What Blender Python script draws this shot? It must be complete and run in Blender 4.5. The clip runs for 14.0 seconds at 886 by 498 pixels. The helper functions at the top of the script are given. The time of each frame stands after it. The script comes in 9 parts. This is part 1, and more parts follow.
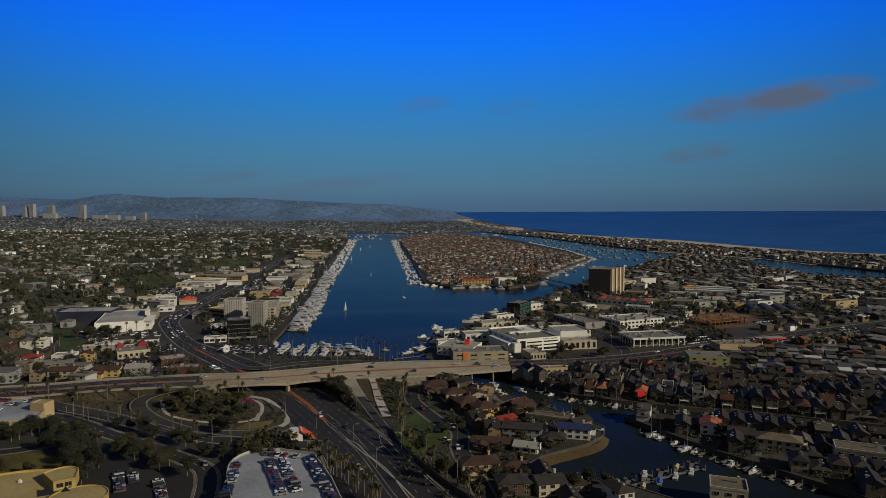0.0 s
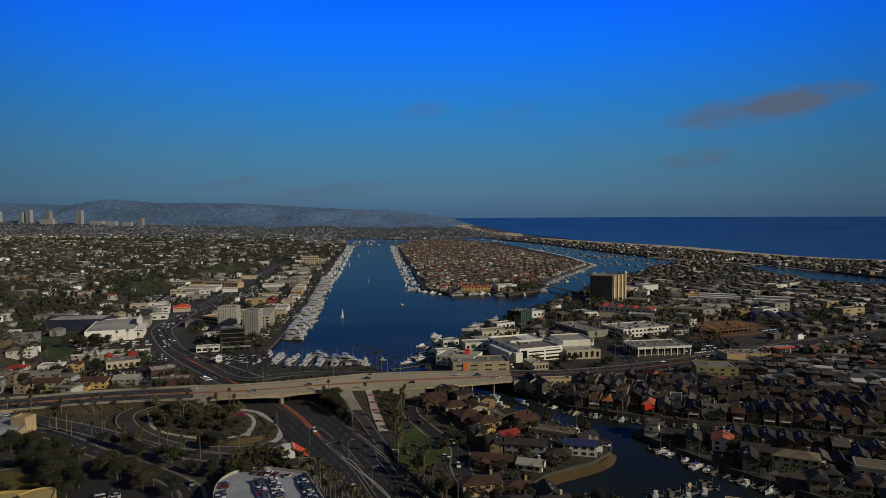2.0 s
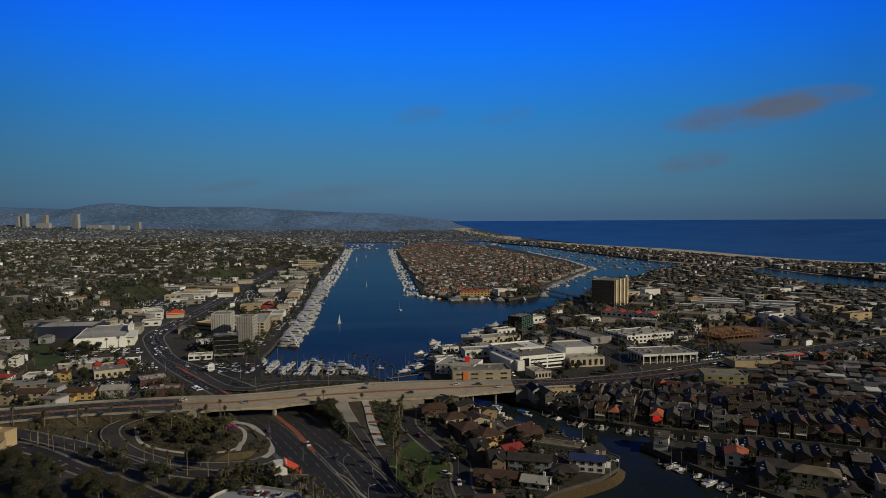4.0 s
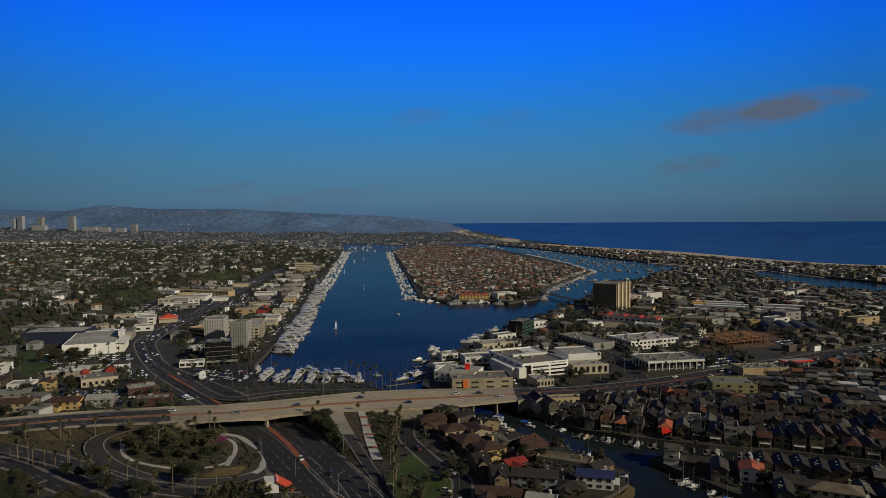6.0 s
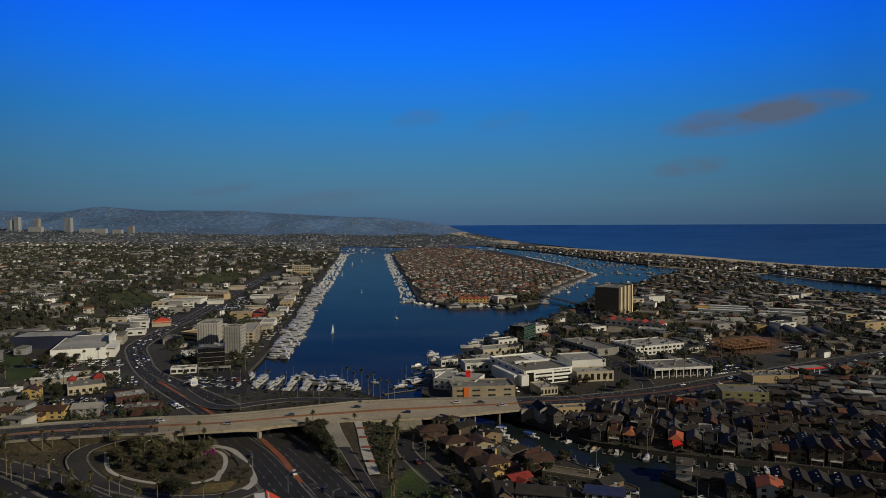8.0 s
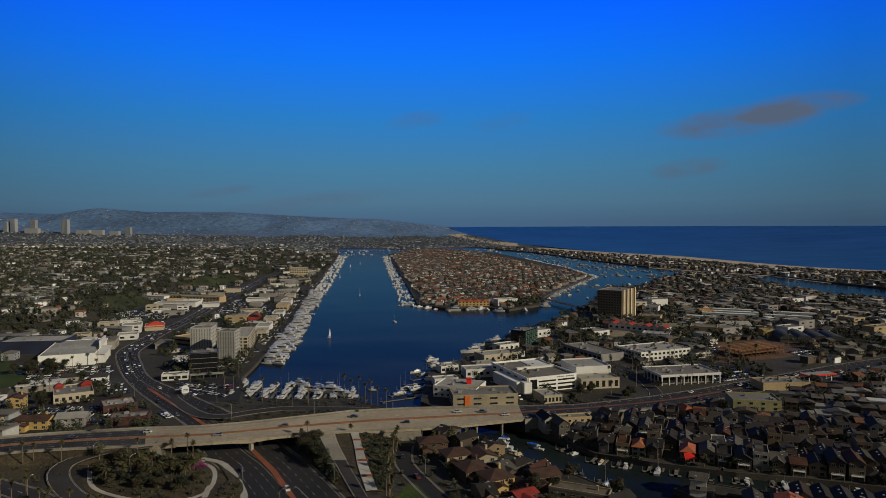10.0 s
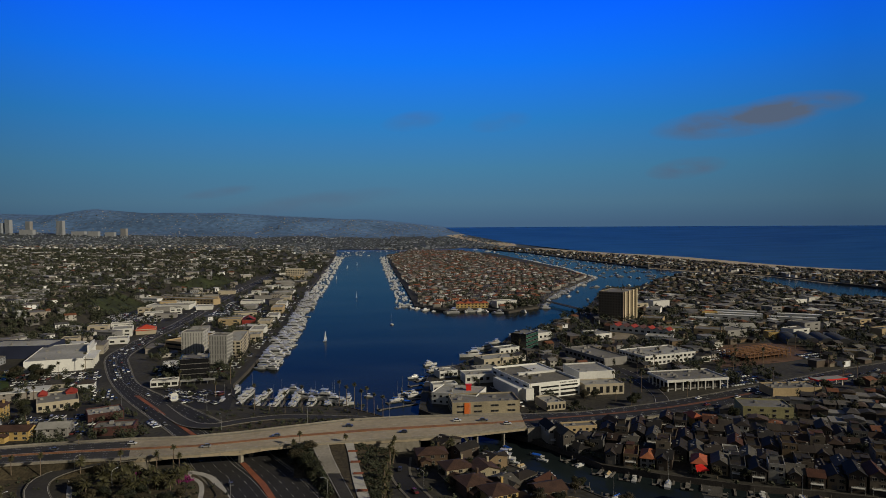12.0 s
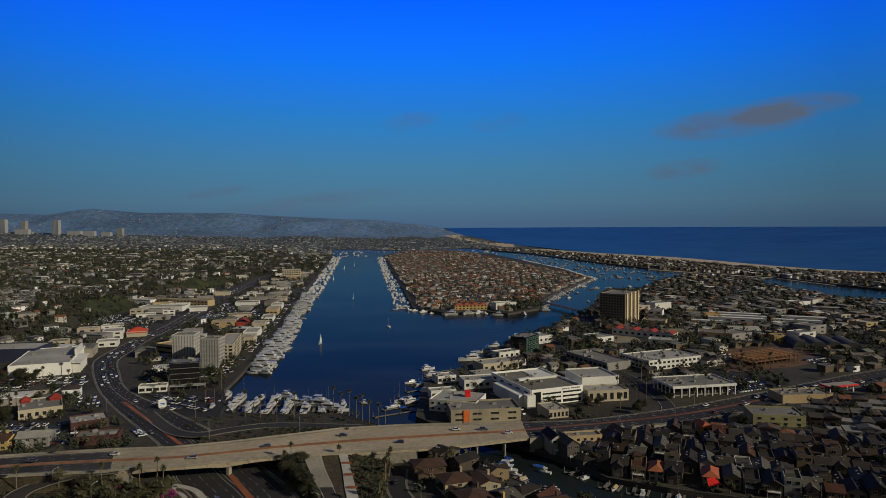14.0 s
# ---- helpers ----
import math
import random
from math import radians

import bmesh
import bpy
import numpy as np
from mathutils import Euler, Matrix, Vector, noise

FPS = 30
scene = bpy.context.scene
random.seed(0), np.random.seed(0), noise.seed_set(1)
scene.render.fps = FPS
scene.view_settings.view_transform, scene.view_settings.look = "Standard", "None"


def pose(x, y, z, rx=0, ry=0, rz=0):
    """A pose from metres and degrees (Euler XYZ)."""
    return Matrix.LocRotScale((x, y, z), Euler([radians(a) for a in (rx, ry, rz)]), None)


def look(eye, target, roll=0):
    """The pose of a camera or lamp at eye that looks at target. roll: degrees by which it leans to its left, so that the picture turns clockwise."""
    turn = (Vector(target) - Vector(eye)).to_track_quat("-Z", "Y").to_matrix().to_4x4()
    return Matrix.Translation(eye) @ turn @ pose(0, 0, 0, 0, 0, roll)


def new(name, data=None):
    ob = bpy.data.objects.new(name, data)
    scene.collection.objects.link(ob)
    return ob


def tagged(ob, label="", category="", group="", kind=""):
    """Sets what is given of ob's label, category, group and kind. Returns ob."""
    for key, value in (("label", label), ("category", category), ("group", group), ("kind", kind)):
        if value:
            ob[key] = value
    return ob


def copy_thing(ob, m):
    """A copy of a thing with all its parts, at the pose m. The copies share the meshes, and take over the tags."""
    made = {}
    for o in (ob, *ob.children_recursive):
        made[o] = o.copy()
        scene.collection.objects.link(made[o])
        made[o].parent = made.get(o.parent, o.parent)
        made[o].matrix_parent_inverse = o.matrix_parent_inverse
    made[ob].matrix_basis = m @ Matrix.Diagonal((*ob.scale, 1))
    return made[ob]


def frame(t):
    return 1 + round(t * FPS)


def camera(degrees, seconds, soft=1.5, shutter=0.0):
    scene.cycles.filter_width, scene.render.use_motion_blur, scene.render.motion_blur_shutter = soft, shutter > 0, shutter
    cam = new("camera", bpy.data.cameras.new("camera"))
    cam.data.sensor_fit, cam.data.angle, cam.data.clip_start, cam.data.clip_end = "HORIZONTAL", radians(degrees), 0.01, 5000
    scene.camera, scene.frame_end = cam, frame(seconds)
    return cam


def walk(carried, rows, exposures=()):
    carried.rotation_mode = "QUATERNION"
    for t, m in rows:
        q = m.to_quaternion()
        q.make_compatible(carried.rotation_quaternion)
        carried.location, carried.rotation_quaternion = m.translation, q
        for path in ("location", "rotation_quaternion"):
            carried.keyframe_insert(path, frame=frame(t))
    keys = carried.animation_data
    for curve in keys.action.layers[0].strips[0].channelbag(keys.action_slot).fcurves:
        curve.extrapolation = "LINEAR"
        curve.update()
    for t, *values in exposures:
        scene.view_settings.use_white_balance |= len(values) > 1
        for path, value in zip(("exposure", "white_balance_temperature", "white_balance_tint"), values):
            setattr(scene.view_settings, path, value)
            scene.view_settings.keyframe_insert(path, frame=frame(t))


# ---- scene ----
cam = camera(67.2, 14.0, soft=0.42)

PATH = [
    (0, (2.011, -3.587, 121.557), (2.005, -1.591, 121.434), -0.3),
    (0.5, (1.966, 0.176, 121.535), (1.96, 2.172, 121.417), -0.2),
    (1, (1.866, 3.975, 121.523), (1.862, 5.972, 121.41), -0.2),
    (1.5, (1.73, 7.816, 121.518), (1.726, 9.813, 121.408), -0.3),
    (2, (1.602, 11.694, 121.527), (1.6, 13.692, 121.421), -0.3),
    (2.5, (1.469, 15.587, 121.546), (1.468, 17.584, 121.443), -0.3),
    (3, (1.32, 19.517, 121.581), (1.32, 21.514, 121.481), -0.3),
    (5.5, (0.333, 39.381, 122.21), (0.34, 41.379, 122.118), -0.5),
    (6, (0.142, 43.371, 122.272), (0.151, 45.369, 122.182), -0.4),
    (6.5, (-0.079, 47.362, 122.323), (-0.07, 49.36, 122.234), -0.4),
    (7, (-0.371, 51.378, 122.357), (-0.36, 53.376, 122.27), -0.3),
    (7.5, (-0.708, 55.42, 122.381), (-0.695, 57.418, 122.296), -0.3),
    (8, (-1.025, 59.493, 122.405), (-1.011, 61.491, 122.321), -0.3),
    (10.5, (-2.125, 79.739, 122.591), (-2.104, 81.738, 122.512), -0.3),
    (11, (-2.302, 83.794, 122.613), (-2.278, 85.793, 122.534), -0.3),
    (11.5, (-2.42, 87.845, 122.637), (-2.395, 89.844, 122.558), -0.3),
    (12, (-2.474, 91.899, 122.662), (-2.448, 93.898, 122.584), -0.4),
    (12.5, (-2.475, 95.95, 122.671), (-2.448, 97.948, 122.593), -0.4),
    (13, (-2.51, 99.974, 122.671), (-2.481, 101.973, 122.594), -0.4),
    (13.5, (-2.549, 103.963, 122.67), (-2.52, 105.961, 122.593), -0.3),
    (14, (-2.572, 107.946, 122.672), (-2.54, 109.944, 122.595), -0.3),
]
walk(cam, [(t, look(eye, target, roll)) for t, eye, target, roll in PATH])

# ---------------------------------------------------------------- world, sun, exposure
SUN_EL, SUN_AZ = radians(25), math.atan2(0.88, -0.47)


def make_world():
    world = bpy.data.worlds.new("daylight")
    scene.world = world
    world.use_nodes = True
    nt = world.node_tree
    n, l = nt.nodes, nt.links
    n.clear()
    out, bg = n.new("ShaderNodeOutputWorld"), n.new("ShaderNodeBackground")
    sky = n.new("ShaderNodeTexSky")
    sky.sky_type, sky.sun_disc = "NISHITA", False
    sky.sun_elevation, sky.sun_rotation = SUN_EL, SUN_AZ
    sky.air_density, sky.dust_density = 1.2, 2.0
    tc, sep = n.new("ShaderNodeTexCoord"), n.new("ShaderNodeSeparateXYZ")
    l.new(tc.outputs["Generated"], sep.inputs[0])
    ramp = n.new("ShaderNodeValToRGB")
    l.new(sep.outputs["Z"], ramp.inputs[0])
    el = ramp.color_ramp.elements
    # last two stops, above the view, are dimmed to weaken the blue fill
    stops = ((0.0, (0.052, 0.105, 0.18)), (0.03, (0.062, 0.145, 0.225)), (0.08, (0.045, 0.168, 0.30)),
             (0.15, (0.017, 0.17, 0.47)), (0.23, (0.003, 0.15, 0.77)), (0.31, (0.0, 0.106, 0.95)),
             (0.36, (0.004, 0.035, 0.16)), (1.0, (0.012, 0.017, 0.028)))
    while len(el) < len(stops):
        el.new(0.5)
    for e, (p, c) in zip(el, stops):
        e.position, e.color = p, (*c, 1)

    def m(op, a, b=None, clamp=False):
        k = n.new("ShaderNodeMath")
        k.operation, k.use_clamp = op, clamp
        for i, v in enumerate((a, b)):
            if v is None:
                continue
            if isinstance(v, (int, float)):
                k.inputs[i].default_value = v
            else:
                l.new(v, k.inputs[i])
        return k.outputs[0]

    # thin brownish clouds low in the sky
    ys = m("MAXIMUM", sep.outputs["Y"], 0.05)
    u, v = m("DIVIDE", sep.outputs["X"], ys), m("DIVIDE", sep.outputs["Z"], ys)
    comb = n.new("ShaderNodeCombineXYZ")
    l.new(m("MULTIPLY", u, 9.0), comb.inputs[0])
    l.new(m("MULTIPLY", v, 26.0), comb.inputs[1])
    noise_tex = n.new("ShaderNodeTexNoise")
    noise_tex.inputs["Scale"].default_value = 1.6
    noise_tex.inputs["Detail"].default_value = 6
    l.new(comb.outputs[0], noise_tex.inputs["Vector"])
    total = None
    for cu, cv, wu, wv, amount in ((0.46, 0.15, 0.14, 0.026, 1.2), (0.545, 0.172, 0.11, 0.022, 1.1), (0.38, 0.080, 0.065, 0.017, 1.0), (-0.32, 0.048, 0.06, 0.009, 0.45),
                                   (-0.19, 0.031, 0.16, 0.016, 0.4), (-0.03, 0.152, 0.05, 0.016, 0.35), (0.10, 0.150, 0.05, 0.016, 0.3)):
        du, dv = m("DIVIDE", m("SUBTRACT", u, cu), wu), m("DIVIDE", m("SUBTRACT", v, m("ADD", m("MULTIPLY", m("SUBTRACT", u, cu), 0.12), cv)), wv)
        fall = m("SUBTRACT", 1.0, m("ADD", m("MULTIPLY", du, du), m("MULTIPLY", dv, dv)), True)
        puff = m("MULTIPLY", m("MULTIPLY", fall, m("SUBTRACT", m("MULTIPLY", noise_tex.outputs["Fac"], 2.6), 0.5), True), amount)
        total = puff if total is None else m("ADD", total, puff)
    # the sky colour is a little brighter straight ahead, dimmer to either side
    du = m("ADD", u, 0.05)
    lift = m("MAXIMUM", m("SUBTRACT", 1.19, m("MULTIPLY", m("MULTIPLY", du, du), 0.75)), 0.85)
    base = n.new("ShaderNodeVectorMath")
    base.operation = "SCALE"
    l.new(ramp.outputs[0], base.inputs[0])
    l.new(lift, base.inputs["Scale"])
    cloud = n.new("ShaderNodeMix")
    cloud.data_type = "RGBA"
    l.new(m("MULTIPLY", total, 0.8, True), cloud.inputs["Factor"])
    l.new(base.outputs[0], cloud.inputs["A"])
    cloud.inputs["B"].default_value = (0.085, 0.118, 0.185, 1)
    # the sky texture adds only a trace to the ramp's colours
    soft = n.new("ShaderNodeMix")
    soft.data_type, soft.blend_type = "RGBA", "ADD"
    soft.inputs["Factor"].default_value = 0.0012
    # towards the sun, behind the viewer, unseen pale sky is added as fill
    back_fill = n.new("ShaderNodeMix")
    back_fill.data_type = "RGBA"
    back = n.new("ShaderNodeMapRange")
    back.inputs["From Min"].default_value, back.inputs["From Max"].default_value = 0.6, 0.05
    l.new(sep.outputs["Y"], back.inputs[0])
    l.new(back.outputs[0], back_fill.inputs["Factor"])
    l.new(cloud.outputs["Result"], back_fill.inputs["A"])
    back_fill.inputs["B"].default_value = (0.068, 0.08, 0.105, 1)
    l.new(back_fill.outputs["Result"], soft.inputs["A"])
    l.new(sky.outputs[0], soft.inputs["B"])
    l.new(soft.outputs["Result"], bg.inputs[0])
    bg.inputs[1].default_value = 1.0
    l.new(bg.outputs[0], out.inputs[0])
    lamp = bpy.data.lights.new("sun", "SUN")
    lamp.energy, lamp.angle, lamp.color = 3.45, radians(0.6), (1.0, 0.9, 0.7)
    c = math.cos(SUN_EL)
    new("sun", lamp).matrix_world = look((300 * 0.88 * c, -300 * 0.47 * c, 300 * math.sin(SUN_EL)), (0, 0, 0))


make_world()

# ---------------------------------------------------------------- materials


def mat(name, base, rough=0.8, metal=0.0, var=0.2, size=3.0, bump=0.15, picks=(), island=False, emit=0.0, stain=0.25, spec=0.3):
    """A surface with grain and stains at real size; picks: colours chosen at random for each object or each loose piece."""
    ma = bpy.data.materials.new(name)
    ma.use_nodes = True
    nt = ma.node_tree
    n, l = nt.nodes, nt.links
    bs = n["Principled BSDF"]
    bs.inputs["Roughness"].default_value, bs.inputs["Metallic"].default_value = rough, metal
    bs.inputs["Specular IOR Level"].default_value = spec
    geo = n.new("ShaderNodeNewGeometry")
    fine, wide = n.new("ShaderNodeTexNoise"), n.new("ShaderNodeTexNoise")
    for k, s, d in ((fine, 1.0 / size * 3, 5), (wide, 1.0 / size / 5, 4)):
        k.inputs["Scale"].default_value, k.inputs["Detail"].default_value = s, d
        l.new(geo.outputs["Position"], k.inputs["Vector"])
    if picks:
        cr = n.new("ShaderNodeValToRGB")
        cr.color_ramp.interpolation = "CONSTANT"
        el = cr.color_ramp.elements
        while len(el) < len(picks):
            el.new(0.5)
        for i, (e, c) in enumerate(zip(el, picks)):
            e.position, e.color = i / len(picks), (*c, 1)
        if island:
            l.new(geo.outputs["Random Per Island"], cr.inputs[0])
        else:
            oi = n.new("ShaderNodeObjectInfo")
            l.new(oi.outputs["Random"], cr.inputs[0])
        colour = cr.outputs[0]
    else:
        rgb = n.new("ShaderNodeRGB")
        rgb.outputs[0].default_value = (*base, 1)
        colour = rgb.outputs[0]
    for k, amount, lo, hi in ((fine, var, 0.35, 0.65), (wide, stain, 0.3, 0.7)):
        if amount <= 0:
            continue
        mr = n.new("ShaderNodeMapRange")
        mr.inputs["From Min"].default_value, mr.inputs["From Max"].default_value = lo, hi
        mr.inputs["To Min"].default_value, mr.inputs["To Max"].default_value = 1 - amount, 1 + amount * 0.6
        l.new(k.outputs["Fac"], mr.inputs[0])
        mx = n.new("ShaderNodeMix")
        mx.data_type, mx.blend_type = "RGBA", "MULTIPLY"
        mx.inputs["Factor"].default_value = 1
        l.new(colour, mx.inputs["A"])
        l.new(mr.outputs[0], mx.inputs["B"])
        colour = mx.outputs["Result"]
    l.new(colour, bs.inputs["Base Color"])
    if bump:
        bp = n.new("ShaderNodeBump")
        bp.inputs["Strength"].default_value, bp.inputs["Distance"].default_value = bump, size * 0.1
        l.new(fine.outputs["Fac"], bp.inputs["Height"])
        l.new(bp.outputs[0], bs.inputs["Normal"])
    return ma


def water_mat(name, base, wave, rough, spec):
    ma = bpy.data.materials.new(name)
    ma.use_nodes = True
    nt = ma.node_tree
    n, l = nt.nodes, nt.links
    bs = n["Principled BSDF"]
    bs.inputs["Roughness"].default_value, bs.inputs["IOR"].default_value = rough, 1.33
    bs.inputs["Specular IOR Level"].default_value = spec
    geo = n.new("ShaderNodeNewGeometry")
    mp = n.new("ShaderNodeMapping")
    mp.inputs["Scale"].default_value = (1.0, 0.45, 1.0)
    l.new(geo.outputs["Position"], mp.inputs["Vector"])
    small, big = n.new("ShaderNodeTexNoise"), n.new("ShaderNodeTexNoise")
    small.inputs["Scale"].default_value, small.inputs["Detail"].default_value = 0.35, 4
    big.inputs["Scale"].default_value, big.inputs["Detail"].default_value = 0.012, 3
    l.new(mp.outputs[0], small.inputs["Vector"])
    streak = n.new("ShaderNodeMapping")
    streak.inputs["Scale"].default_value = (0.35, 1.0, 1.0)
    l.new(geo.outputs["Position"], streak.inputs["Vector"])
    l.new(streak.outputs[0], big.inputs["Vector"])
    cr = n.new("ShaderNodeMapRange")
    cr.inputs["From Min"].default_value, cr.inputs["From Max"].default_value = 0.35, 0.65
    cr.inputs["To Min"].default_value, cr.inputs["To Max"].default_value = 0.62, 1.4
    l.new(big.outputs["Fac"], cr.inputs[0])
    mx = n.new("ShaderNodeMix")
    mx.data_type, mx.blend_type = "RGBA", "MULTIPLY"
    mx.inputs["Factor"].default_value = 1
    mx.inputs["A"].default_value = (*base, 1)
    l.new(cr.outputs[0], mx.inputs["B"])
    l.new(mx.outputs["Result"], bs.inputs["Base Color"])
    bp = n.new("ShaderNodeBump")
    bp.inputs["Strength"].default_value, bp.inputs["Distance"].default_value = wave, 0.6
    l.new(small.outputs["Fac"], bp.inputs["Height"])
    l.new(bp.outputs[0], bs.inputs["Normal"])
    return ma


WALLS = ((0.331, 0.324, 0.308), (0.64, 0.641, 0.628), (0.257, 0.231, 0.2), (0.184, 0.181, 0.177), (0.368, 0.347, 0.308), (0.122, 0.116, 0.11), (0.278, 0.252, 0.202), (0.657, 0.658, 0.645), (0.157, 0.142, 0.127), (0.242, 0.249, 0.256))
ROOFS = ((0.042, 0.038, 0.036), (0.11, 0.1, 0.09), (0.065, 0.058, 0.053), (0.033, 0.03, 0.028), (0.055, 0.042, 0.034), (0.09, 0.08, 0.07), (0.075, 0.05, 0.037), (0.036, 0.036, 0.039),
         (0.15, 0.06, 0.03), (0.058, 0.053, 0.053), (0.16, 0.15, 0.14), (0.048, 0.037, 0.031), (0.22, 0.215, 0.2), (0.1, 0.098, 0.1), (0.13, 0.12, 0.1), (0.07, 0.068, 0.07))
# near palettes: own browns and greys, darkened to stand in for shade
ROOFS_NEAR_SHADED = ((0.022, 0.018, 0.015), (0.041, 0.033, 0.026), (0.03, 0.023, 0.019), (0.016, 0.014, 0.013), (0.037, 0.022, 0.015), (0.044, 0.038, 0.031), (0.027, 0.019, 0.016), (0.019, 0.018, 0.019),
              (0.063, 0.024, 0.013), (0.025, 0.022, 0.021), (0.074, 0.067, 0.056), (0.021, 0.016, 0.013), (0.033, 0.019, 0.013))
WALLS_NEAR_SHADED = ((0.117, 0.095, 0.072), (0.306, 0.288, 0.252), (0.099, 0.072, 0.05), (0.072, 0.063, 0.054), (0.198, 0.153, 0.099), (0.054, 0.045, 0.038), (0.153, 0.108, 0.063), (0.495, 0.477, 0.432), (0.063, 0.047, 0.036), (0.086, 0.083, 0.079),
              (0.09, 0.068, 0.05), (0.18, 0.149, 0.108))
